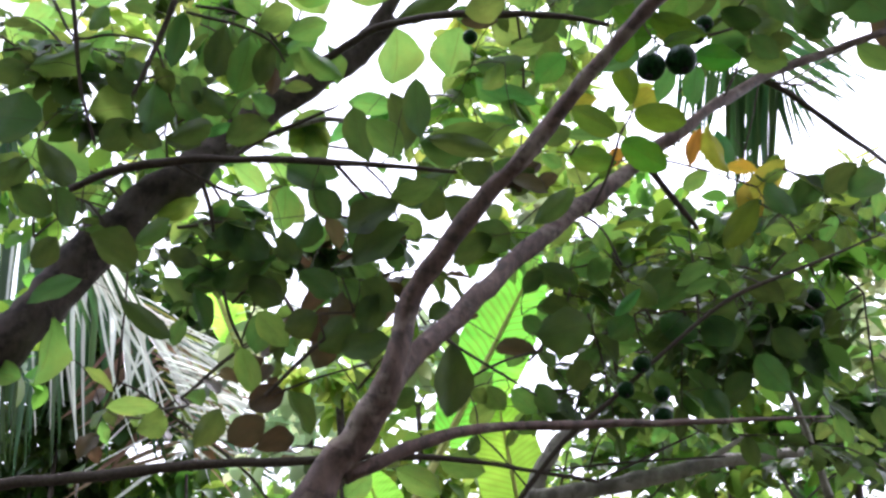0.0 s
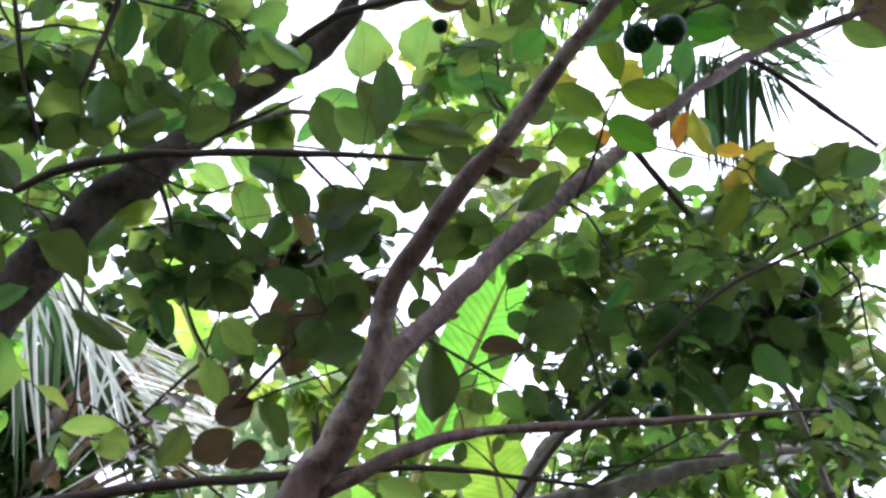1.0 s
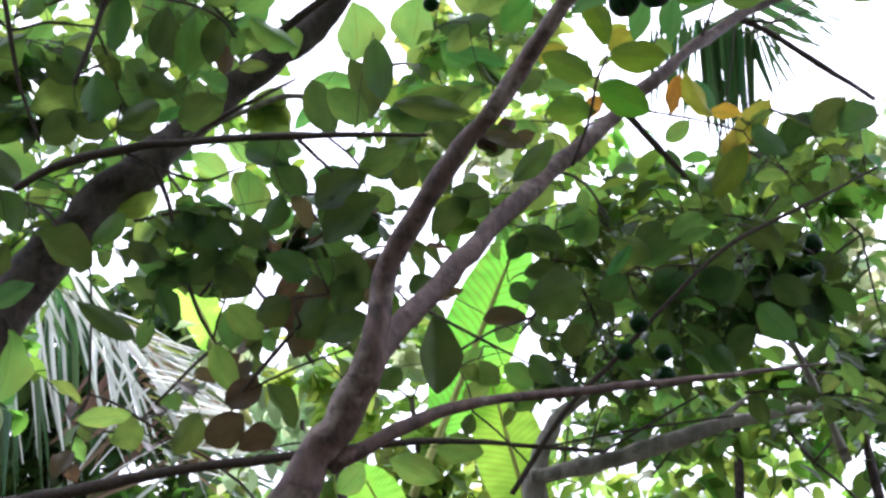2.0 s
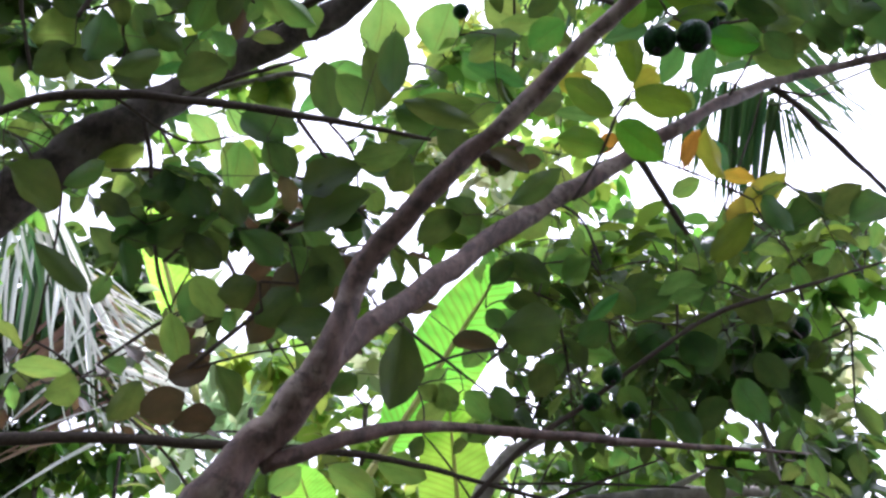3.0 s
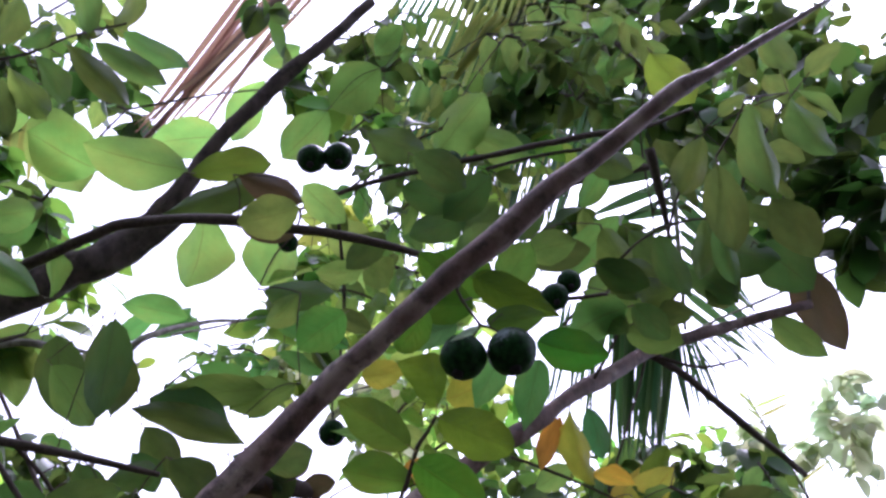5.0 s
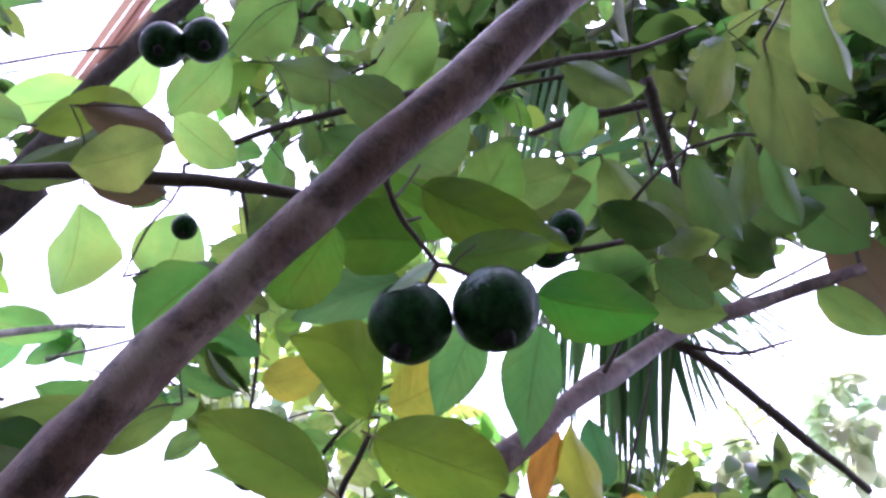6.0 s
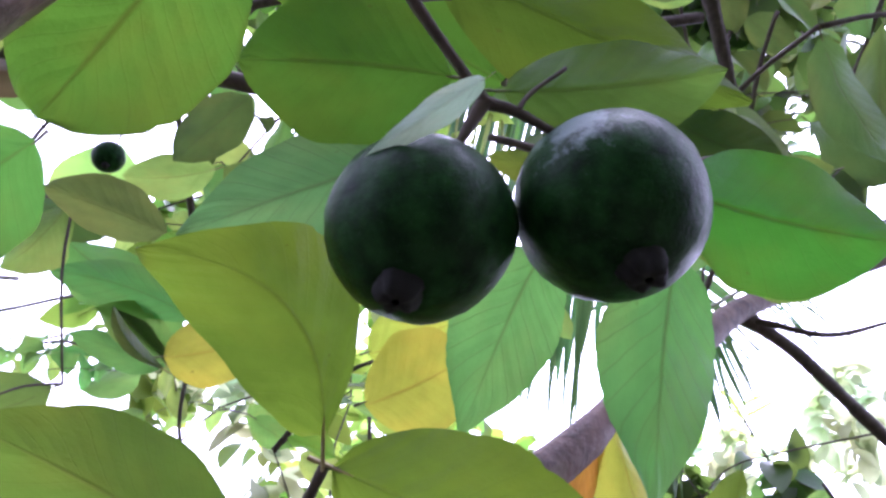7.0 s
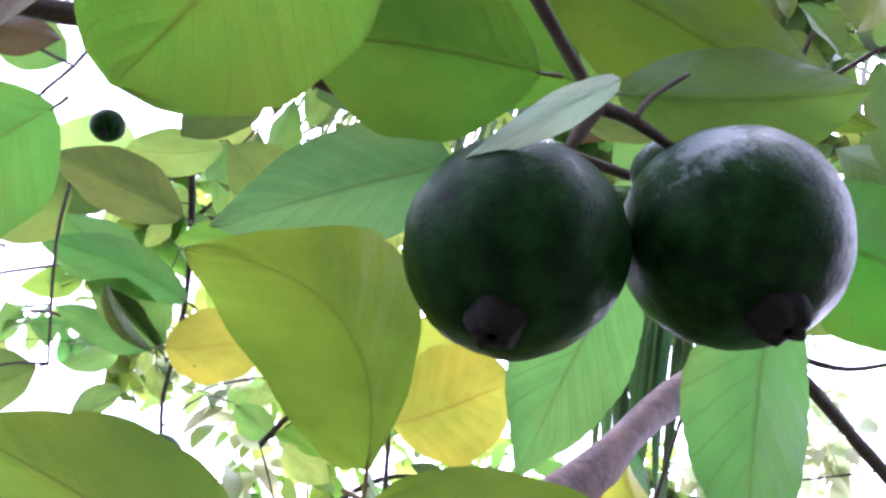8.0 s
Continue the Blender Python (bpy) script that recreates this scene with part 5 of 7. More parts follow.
leaf(guava_tree, "d", (0.680, 1.715, 2.862), (0.721, 1.787, 2.737), (0.939, -0.326, 0.112), 0.0719)
leaf(guava_tree, "d", (0.776, 1.676, 3.144), (0.834, 1.714, 3.082), (0.761, -0.112, 0.639), 0.0660)
leaf(guava_tree, "d", (0.836, 1.736, 3.044), (0.906, 1.790, 2.955), (0.816, -0.128, 0.563), 0.0763)
leaf(guava_tree, "d", (0.852, 1.909, 2.942), (0.948, 1.961, 2.859), (0.661, -0.662, 0.354), 0.0889)
leaf(guava_tree, "d", (0.709, 1.851, 3.032), (0.680, 1.906, 2.930), (0.971, 0.130, -0.199), 0.0687)
leaf(guava_tree, "g", (0.565, 1.999, 2.755), (0.699, 2.043, 2.690), (0.494, -0.620, 0.609), 0.0783)
leaf(guava_tree, "g", (0.489, 2.069, 2.827), (0.567, 2.006, 2.946), (0.765, 0.621, -0.171), 0.0800)
leaf(guava_tree, "g", (0.599, 2.059, 2.855), (0.537, 2.095, 2.786), (0.752, 0.007, -0.659), 0.0671)
leaf(guava_tree, "d", (0.607, 2.024, 2.919), (0.716, 2.074, 2.840), (0.649, -0.495, 0.578), 0.0688)
leaf(guava_tree, "d", (0.759, 2.148, 2.917), (0.876, 2.181, 2.869), (0.432, -0.669, 0.605), 0.0802)
leaf(guava_tree, "b", (0.436, 1.895, 2.825), (0.412, 1.931, 2.759), (0.922, -0.078, -0.378), 0.0443)
leaf(guava_tree, "b", (1.069, 2.311, 3.063), (1.173, 2.336, 2.852), (0.722, -0.628, 0.289), 0.105)
leaf(guava_tree, "d", (-0.033, 1.846, 2.359), (-0.193, 1.835, 2.404), (0.270, -0.431, 0.861), 0.0528)
leaf(old_tree, "g", (-0.586, 2.083, 2.600), (-0.513, 2.146, 2.496), (0.854, -0.321, 0.411), 0.0829)
leaf(old_tree, "l", (-0.587, 2.033, 2.384), (-0.591, 2.073, 2.270), (0.986, 0.162, 0.022), 0.0714)
leaf(old_tree, "l", (-0.680, 2.172, 2.537), (-0.590, 2.202, 2.490), (0.520, -0.318, 0.793), 0.0728)
leaf(old_tree, "d", (-0.615, 1.858, 2.795), (-0.538, 1.887, 2.749), (0.564, -0.588, 0.580), 0.0575)
leaf(old_tree, "d", (-0.560, 1.929, 2.774), (-0.483, 1.927, 2.786), (0.146, 0.119, -0.982), 0.0521)
leaf(old_tree, "g", (-0.478, 1.952, 2.742), (-0.450, 2.003, 2.654), (0.872, -0.490, -0.005), 0.0570)
leaf(old_tree, "g", (-0.570, 1.918, 2.691), (-0.512, 1.941, 2.656), (0.584, -0.454, 0.673), 0.0559)
leaf(old_tree, "d", (-0.663, 1.879, 2.753), (-0.692, 1.922, 2.673), (0.940, -0.006, -0.342), 0.0570)
leaf(old_tree, "d", (-0.611, 1.896, 2.727), (-0.573, 1.940, 2.652), (0.916, -0.235, 0.324), 0.0492)
leaf(old_tree, "d", (-0.731, 1.867, 2.767), (-0.758, 1.921, 2.668), (0.919, -0.176, -0.352), 0.0658)
leaf(old_tree, "p", (-0.402, 3.374, 3.079), (-0.261, 3.361, 3.115), (0.261, 0.181, -0.948), 0.0773)
leaf(guava_tree, "p", (-0.355, 3.440, 2.967), (-0.257, 3.401, 3.045), (0.653, 0.497, -0.572), 0.0697)
leaf(old_tree, "p", (-0.445, 2.812, 3.053), (-0.543, 2.853, 2.972), (0.630, -0.034, -0.776), 0.0688)
leaf(old_tree, "p", (-0.547, 2.819, 3.031), (-0.670, 2.868, 2.933), (0.655, 0.487, -0.579), 0.0587)
leaf(old_tree, "p", (-0.530, 2.811, 3.048), (-0.406, 2.855, 2.981), (0.514, -0.697, 0.500), 0.0670)
leaf(old_tree, "d", (-0.227, 1.948, 2.364), (-0.184, 1.978, 2.314), (0.798, -0.222, 0.559), 0.0509)
leaf(guava_tree, "d", (-0.051, 1.854, 2.343), (0.028, 1.878, 2.307), (0.486, -0.540, 0.687), 0.0579)
leaf(guava_tree, "d", (0.045, 1.865, 2.333), (-0.009, 1.892, 2.279), (0.736, 0.425, -0.527), 0.0536)
leaf(guava_tree, "c", (0.263, 1.613, 2.471), (0.179, 1.621, 2.436), (0.364, 0.538, -0.760), 0.0440, True, shape=1)
leaf(guava_tree, "h", (0.294, 1.525, 2.436), (0.367, 1.525, 2.451), (0.192, 0.337, -0.922), 0.0370, True, shape=0)
leaf(guava_tree, "e", (0.314, 1.627, 2.534), (0.216, 1.615, 2.574), (0.362, -0.587, 0.725), 0.0703, True, shape=0)
leaf(guava_tree, "h", (0.316, 1.625, 2.539), (0.355, 1.586, 2.594), (0.851, 0.107, -0.514), 0.0582, True, shape=0)
leaf(guava_tree, "w", (0.283, 1.494, 2.411), (0.252, 1.521, 2.402), (0.547, 0.385, -0.743), 0.0092, True, shape=2)
shaped_leaf(guava_tree, "y6", (0.2437, 1.6230, 2.3561), (0.1885, 1.5384, 2.3789), (0.6759, -0.2546, 0.6916), 0.0535, bend=0.20, widest=0.46, blunt=0.62, sharp=0.8, seed=3)
shaped_leaf(guava_tree, "l", (0.0849, 2.1088, 2.8271), (-0.0122, 2.1182, 2.8151), (0.1554, 0.6039, -0.7818), 0.0514, bend=0.05, seed=11)
shaped_leaf(guava_tree, "y3", (0.4116, 1.8492, 2.6619), (0.3413, 1.8528, 2.6700), (-0.0740, 0.4931, -0.8668), 0.0286, bend=0.05, seed=12)
shaped_leaf(guava_tree, "d", (0.4749, 1.8420, 2.6556), (0.5593, 1.8778, 2.6184), (0.5173, -0.4894, 0.7021), 0.0592, bend=0.00, seed=13)
shaped_leaf(guava_tree, "d", (0.3973, 1.8710, 2.7282), (0.4903, 1.8400, 2.7534), (-0.3686, -0.4411, 0.8183), 0.0592, bend=0.05, seed=14)
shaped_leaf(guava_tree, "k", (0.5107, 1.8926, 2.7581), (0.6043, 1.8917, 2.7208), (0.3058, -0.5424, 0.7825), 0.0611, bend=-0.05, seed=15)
shaped_leaf(guava_tree, "d", (0.5677, 1.8725, 2.6680), (0.6301, 1.8830, 2.6150), (0.6082, -0.4981, 0.6180), 0.0542, bend=0.00, seed=16)
shaped_leaf(guava_tree, "y3", (0.5499, 1.9424, 2.6973), (0.4889, 1.9715, 2.6664), (0.5415, 0.3014, -0.7848), 0.0515, bend=0.00, seed=17)
limb("twig", guava_tree, TWIG, (0.5093, 1.8045, 2.6473, 0.0035), (0.4266, 1.8060, 2.6316, 0.004), (0.3336, 1.7988, 2.6445, 0.003), sides=7)
shaped_leaf(guava_tree, "y5", (0.2223, 1.6746, 2.3005), (0.3190, 1.7260, 2.2611), (0.4936, -0.3040, 0.8148), 0.0680, widest=0.5, blunt=0.5, sharp=0.55, seed=9)
leaf(guava_tree, "y", (0.258, 1.731, 2.414), (0.310, 1.714, 2.432), (0.415, 0.356, -0.837), 0.0549, True)
leaf(guava_tree, "y", (0.259, 1.745, 2.448), (0.309, 1.730, 2.463), (0.370, 0.371, -0.852), 0.0412, True)
leaf(guava_tree, "y", (0.125, 1.873, 2.497), (0.198, 1.858, 2.507), (0.210, 0.411, -0.887), 0.0474, True)
leaf(guava_tree, "p", (0.324, 1.607, 2.430), (0.292, 1.639, 2.364), (0.917, 0.201, -0.346), 0.0448, True, shape=2)
leaf(old_tree, "l", (-0.512, 2.110, 2.637), (-0.613, 2.146, 2.535), (0.638, 0.662, -0.393), 0.0978)
leaf(guava_tree, "g", (-0.051, 2.021, 2.518), (-0.247, 2.025, 2.483), (0.144, 0.644, -0.751), 0.0651)
leaf(old_tree, "d", (-0.260, 1.826, 2.306), (-0.220, 1.858, 2.232), (0.894, -0.200, 0.402), 0.0629)
leaf(old_tree, "d", (-0.221, 1.837, 2.284), (-0.144, 1.832, 2.306), (0.273, 0.079, -0.959), 0.0453)
leaf(guava_tree, "d", (-0.175, 1.843, 2.275), (-0.197, 1.869, 2.208), (0.940, 0.280, -0.195), 0.0655)
leaf(old_tree, "g", (-0.266, 1.904, 2.247), (-0.227, 1.933, 2.180), (0.883, -0.251, 0.396), 0.0561)
leaf(old_tree, "d", (-0.978, 1.971, 2.652), (-0.931, 2.016, 2.546), (0.885, -0.411, 0.219), 0.0758)
leaf(old_tree, "d", (-0.902, 1.970, 2.664), (-0.817, 2.017, 2.559), (0.793, -0.100, 0.600), 0.0715)
leaf(old_tree, "d", (-0.758, 1.957, 2.583), (-0.697, 1.968, 2.564), (0.328, -0.281, 0.902), 0.0646)
leaf(old_tree, "d", (-0.894, 1.982, 2.502), (-0.804, 1.995, 2.483), (0.193, 0.080, 0.978), 0.0633)
leaf(old_tree, "d", (-0.641, 1.942, 2.501), (-0.719, 1.950, 2.471), (0.308, 0.738, -0.600), 0.0620)
leaf(old_tree, "p", (-0.690, 1.891, 2.487), (-0.762, 1.899, 2.458), (0.379, 0.461, -0.803), 0.0284)
leaf(old_tree, "g", (-0.659, 1.942, 2.764), (-0.711, 2.003, 2.609), (0.950, 0.021, -0.310), 0.0643)
leaf(old_tree, "b", (-0.612, 1.953, 2.744), (-0.635, 2.000, 2.626), (0.891, 0.453, 0.001), 0.0521)
leaf(old_tree, "d", (-0.729, 1.927, 2.792), (-0.770, 1.974, 2.671), (0.864, -0.294, -0.408), 0.0662)
leaf(old_tree, "g", (-0.500, 1.939, 2.794), (-0.590, 1.962, 2.724), (0.606, -0.049, -0.794), 0.0686)
leaf(old_tree, "g", (-1.054, 2.201, 2.872), (-0.961, 2.242, 2.784), (0.716, -0.167, 0.678), 0.0733)
leaf(old_tree, "l", (-1.026, 2.296, 2.909), (-0.938, 2.340, 2.813), (0.754, -0.102, 0.649), 0.0707)
leaf(old_tree, "l", (-1.203, 2.174, 2.918), (-1.076, 2.209, 2.851), (0.493, -0.601, 0.629), 0.0935)
leaf(old_tree, "l", (-0.864, 2.182, 2.414), (-0.984, 2.194, 2.367), (0.362, 0.481, -0.799), 0.0592)
leaf(old_tree, "l", (-1.077, 2.194, 2.356), (-1.001, 2.226, 2.287), (0.634, 0.128, 0.762), 0.0720)
leaf(old_tree, "d", (-0.660, 2.017, 2.181), (-0.775, 1.981, 2.254), (0.563, -0.168, 0.809), 0.0830)
leaf(old_tree, "d", (-0.641, 2.007, 2.209), (-0.553, 2.033, 2.156), (0.556, -0.349, 0.755), 0.0542)
leaf(old_tree, "d", (-0.522, 1.850, 2.345), (-0.405, 1.863, 2.328), (0.177, -0.595, 0.784), 0.0577)
leaf(old_tree, "d", (-0.486, 1.870, 2.300), (-0.424, 1.900, 2.234), (0.753, -0.393, 0.528), 0.0682)
leaf(old_tree, "g", (-0.456, 1.952, 2.235), (-0.519, 1.970, 2.183), (0.557, 0.696, -0.453), 0.0639)
leaf(old_tree, "d", (-0.387, 1.860, 2.259), (-0.282, 1.877, 2.232), (0.291, -0.453, 0.843), 0.0771)
leaf(old_tree, "d", (-0.285, 1.871, 2.246), (-0.383, 1.899, 2.164), (0.573, 0.685, -0.450), 0.0972)
leaf(old_tree, "d", (-0.330, 1.890, 2.192), (-0.255, 1.914, 2.142), (0.521, 0.109, 0.846), 0.0738)
leaf(old_tree, "d", (-0.850, 2.011, 2.172), (-0.740, 2.028, 2.143), (0.287, -0.258, 0.922), 0.0709)
leaf(old_tree, "d", (-0.704, 2.019, 2.171), (-0.813, 2.040, 2.105), (0.534, 0.118, -0.837), 0.0726)
leaf(old_tree, "d", (-0.745, 2.027, 2.147), (-0.654, 2.057, 2.083), (0.521, 0.179, 0.835), 0.0792)
leaf(old_tree, "d", (-0.874, 2.023, 2.137), (-0.793, 2.054, 2.073), (0.654, -0.257, 0.711), 0.0612)
leaf(old_tree, "d", (-0.658, 2.029, 2.153), (-0.561, 2.042, 2.133), (0.230, -0.431, 0.872), 0.0519)
leaf(old_tree, "d", (-0.560, 2.045, 2.127), (-0.682, 2.057, 2.081), (0.361, 0.200, -0.911), 0.0598)
leaf(old_tree, "d", (-0.636, 2.117, 2.071), (-0.664, 2.155, 1.974), (0.835, 0.550, -0.029), 0.0760)
# brown colour here carries the flare's tint over dark leaves
leaf(old_tree, "b", (-0.410, 1.983, 2.032), (-0.491, 2.004, 1.971), (0.620, 0.124, -0.775), 0.0796)
leaf(old_tree, "b", (-0.432, 1.999, 1.990), (-0.476, 2.029, 1.910), (0.887, 0.194, -0.420), 0.0668)
leaf(old_tree, "b", (-0.384, 1.937, 2.068), (-0.428, 1.964, 1.998), (0.821, -0.119, -0.559), 0.0727)
leaf(old_tree, "d", (-0.790, 2.303, 1.860), (-0.861, 2.338, 1.763), (0.826, 0.199, -0.527), 0.0764)
leaf(old_tree, "y2", (-0.238, 1.996, 2.024), (-0.284, 2.026, 1.944), (0.869, 0.031, -0.495), 0.0523)
leaf(old_tree, "p", (-0.385, 1.862, 2.068), (-0.319, 1.860, 2.002), (0.710, 0.031, 0.703), 0.0497)
leaf(guava_tree, "g", (-0.070, 2.067, 1.871), (-0.042, 2.091, 1.817), (0.841, 0.177, 0.511), 0.0610)
leaf(guava_tree, "g", (-0.116, 2.070, 1.857), (-0.075, 2.081, 1.835), (0.473, -0.691, 0.546), 0.0501)
leaf(guava_tree, "d", (0.043, 1.979, 2.102), (0.124, 1.976, 2.122), (0.242, 0.347, -0.906), 0.0557)
leaf(guava_tree, "d", (0.111, 2.003, 2.053), (0.045, 2.005, 2.040), (0.194, 0.166, -0.967), 0.0433)
leaf(guava_tree, "g", (0.136, 2.022, 2.142), (0.228, 2.025, 2.148), (0.072, -0.037, -0.997), 0.0754)
leaf(guava_tree, "d", (0.016, 1.990, 2.071), (0.057, 1.970, 2.127), (0.807, -0.010, -0.591), 0.0463)
leaf(guava_tree, "p", (0.287, 2.001, 2.082), (0.226, 2.022, 2.022), (0.711, 0.058, -0.701), 0.0299)
leaf(guava_tree, "d", (0.316, 2.068, 2.054), (0.405, 2.053, 2.102), (0.472, 0.549, -0.690), 0.0705)
leaf(guava_tree, "d", (0.297, 2.093, 1.988), (0.390, 2.109, 1.963), (0.298, -0.632, 0.715), 0.0679)
leaf(guava_tree, "p", (0.459, 2.037, 2.149), (0.370, 2.048, 2.110), (0.334, 0.748, -0.573), 0.0516)
leaf(guava_tree, "d", (0.433, 2.092, 2.009), (0.522, 2.073, 2.068), (0.554, 0.513, -0.655), 0.0701)
leaf(guava_tree, "d", (0.536, 2.091, 2.027), (0.471, 2.115, 1.958), (0.735, 0.381, -0.560), 0.0691)
leaf(guava_tree, "g", (0.618, 2.173, 2.101), (0.712, 2.162, 2.141), (0.401, 0.386, -0.831), 0.0604)
leaf(guava_tree, "d", (0.580, 2.240, 1.930), (0.511, 2.261, 1.869), (0.667, 0.434, -0.605), 0.0732)
leaf(guava_tree, "d", (0.434, 2.232, 1.931), (0.499, 2.266, 1.857), (0.770, -0.105, 0.630), 0.0729)
leaf(guava_tree, "d", (0.806, 2.143, 2.998), (0.949, 2.169, 2.954), (0.313, -0.111, 0.943), 0.1152)
leaf(guava_tree, "d", (0.918, 2.150, 2.996), (1.038, 2.187, 2.921), (0.549, -0.601, 0.582), 0.1202)
leaf(guava_tree, "d", (0.883, 2.175, 2.928), (0.811, 2.197, 2.866), (0.639, 0.532, -0.555), 0.0867)
leaf(guava_tree, "d", (0.376, 2.083, 2.158), (0.309, 2.103, 2.099), (0.678, 0.122, -0.725), 0.0672)
leaf(guava_tree, "d", (0.634, 2.201, 2.035), (0.710, 2.230, 1.973), (0.664, -0.219, 0.715), 0.0725)
leaf(guava_tree, "d", (0.554, 2.100, 2.138), (0.639, 2.125, 2.090), (0.535, -0.437, 0.723), 0.0667)
leaf(guava_tree, "y2", (0.186, 1.631, 2.437), (0.168, 1.626, 2.430), (0.131, 0.627, -0.768), 0.0122, True, shape=1)
leaf(guava_tree, "d", (0.164, 1.952, 3.005), (0.275, 1.983, 2.960), (0.439, -0.586, 0.681), 0.0813)
leaf(guava_tree, "d", (0.327, 2.013, 3.014), (0.232, 2.055, 2.932), (0.694, 0.404, -0.595), 0.0819)
leaf(guava_tree, "d", (0.124, 2.029, 2.865), (0.055, 2.063, 2.797), (0.743, 0.327, -0.584), 0.0605)
leaf(guava_tree, "d", (0.440, 2.033, 2.989), (0.370, 2.075, 2.908), (0.790, 0.210, -0.576), 0.0751)
leaf(guava_tree, "d", (0.499, 1.939, 3.060), (0.599, 1.970, 3.014), (0.460, -0.191, 0.867), 0.0746)
leaf(guava_tree, "g", (-0.019, 2.291, 1.905), (0.046, 2.316, 1.851), (0.666, -0.119, 0.737), 0.0646)
leaf(guava_tree, "l", (0.063, 2.423, 1.854), (-0.022, 2.427, 1.824), (0.327, -0.092, -0.941), 0.0679)
leaf(guava_tree, "g", (0.022, 2.444, 2.079), (-0.027, 2.467, 2.004), (0.840, 0.018, -0.542), 0.0655)
leaf(guava_tree, "l", (-0.056, 2.303, 1.863), (-0.130, 2.309, 1.828), (0.432, 0.305, -0.849), 0.0586)
leaf(guava_tree, "d", (-0.146, 1.924, 1.999), (-0.082, 1.911, 2.048), (0.591, -0.075, -0.803), 0.0499)
leaf(guava_tree, "b", (0.014, 1.879, 2.319), (0.062, 1.887, 2.357), (0.626, -0.028, -0.779), 0.0359)
leaf(guava_tree, "b", (0.048, 1.922, 2.323), (0.103, 1.920, 2.336), (0.215, 0.336, -0.917), 0.0363)
leaf(guava_tree, "b", (-0.028, 1.858, 2.311), (0.016, 1.890, 2.292), (0.635, -0.617, 0.464), 0.0371)
leaf(guava_tree, "oc", (0.721, 2.467, 2.587), (0.689, 2.534, 2.418), (0.934, 0.355, -0.035), 0.0900)
leaf(guava_tree, "c", (0.591, 2.369, 2.679), (0.622, 2.411, 2.579), (0.961, -0.124, 0.246), 0.0587)
leaf(guava_tree, "y3", (0.778, 2.449, 2.639), (0.741, 2.502, 2.505), (0.961, 0.206, -0.183), 0.0689)
leaf(old_tree, "l", (-0.650, 2.064, 3.140), (-0.549, 2.160, 2.978), (0.854, -0.016, 0.520), 0.1432)
leaf(old_tree, "d", (-0.810, 1.968, 2.887), (-0.838, 2.045, 2.748), (0.970, 0.235, -0.066), 0.0731)
leaf(old_tree, "d", (-0.747, 1.987, 2.859), (-0.758, 2.058, 2.732), (0.997, 0.059, -0.050), 0.0665)
leaf(old_tree, "d", (-0.674, 1.994, 2.854), (-0.692, 2.059, 2.736), (0.894, 0.435, 0.110), 0.0657)
leaf(old_tree, "d", (-0.930, 1.874, 3.246), (-0.860, 1.932, 3.151), (0.847, -0.322, 0.423), 0.0768)
leaf(old_tree, "d", (-0.663, 1.878, 3.264), (-0.696, 1.928, 3.173), (0.952, 0.093, -0.292), 0.0703)
leaf(old_tree, "d", (-0.402, 1.946, 2.555), (-0.373, 2.016, 2.434), (0.906, 0.236, 0.352), 0.0804)
leaf(old_tree, "d", (-0.289, 1.847, 2.537), (-0.251, 1.918, 2.416), (0.936, -0.340, 0.094), 0.0798)
leaf(guava_tree, "d", (-0.103, 2.020, 2.452), (-0.235, 1.999, 2.476), (0.216, -0.287, 0.933), 0.0882)
leaf(old_tree, "d", (-0.243, 2.023, 2.433), (-0.185, 2.066, 2.362), (0.762, 0.040, 0.646), 0.0684)
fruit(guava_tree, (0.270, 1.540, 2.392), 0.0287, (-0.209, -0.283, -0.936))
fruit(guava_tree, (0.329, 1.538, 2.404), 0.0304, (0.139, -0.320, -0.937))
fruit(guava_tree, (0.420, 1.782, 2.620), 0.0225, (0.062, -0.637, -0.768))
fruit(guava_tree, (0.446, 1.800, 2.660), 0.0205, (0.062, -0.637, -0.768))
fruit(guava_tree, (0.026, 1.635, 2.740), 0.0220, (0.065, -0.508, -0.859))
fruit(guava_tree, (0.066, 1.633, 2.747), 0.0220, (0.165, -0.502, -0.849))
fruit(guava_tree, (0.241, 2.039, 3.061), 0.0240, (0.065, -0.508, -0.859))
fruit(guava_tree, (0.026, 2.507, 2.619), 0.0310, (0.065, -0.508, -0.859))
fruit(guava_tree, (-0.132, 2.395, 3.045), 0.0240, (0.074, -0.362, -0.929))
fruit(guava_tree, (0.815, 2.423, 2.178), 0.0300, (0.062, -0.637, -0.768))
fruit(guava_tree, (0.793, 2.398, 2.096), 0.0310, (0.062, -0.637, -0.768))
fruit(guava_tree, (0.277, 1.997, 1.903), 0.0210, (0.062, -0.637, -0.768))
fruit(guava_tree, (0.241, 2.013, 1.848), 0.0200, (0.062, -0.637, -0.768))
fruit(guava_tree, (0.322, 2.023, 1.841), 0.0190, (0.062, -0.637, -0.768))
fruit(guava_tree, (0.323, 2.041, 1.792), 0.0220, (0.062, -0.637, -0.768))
spray(old_tree, 101, (-1.354, 2.265, 2.956), (-1.650, 2.247, 3.011), 8, 0.11, ("g", "l", "d",))
spray(old_tree, 102, (-1.348, 2.222, 2.830), (-1.208, 2.042, 3.015), 10, 0.11, ("g", "l", "d",))
spray(old_tree, 103, (-1.309, 1.873, 2.711), (-0.965, 1.964, 2.703), 10, 0.11, ("g", "l", "d",))
spray(old_tree, 104, (-1.500, 2.194, 2.890), (-1.291, 2.270, 2.991), 10, 0.11, ("g", "l", "d",))
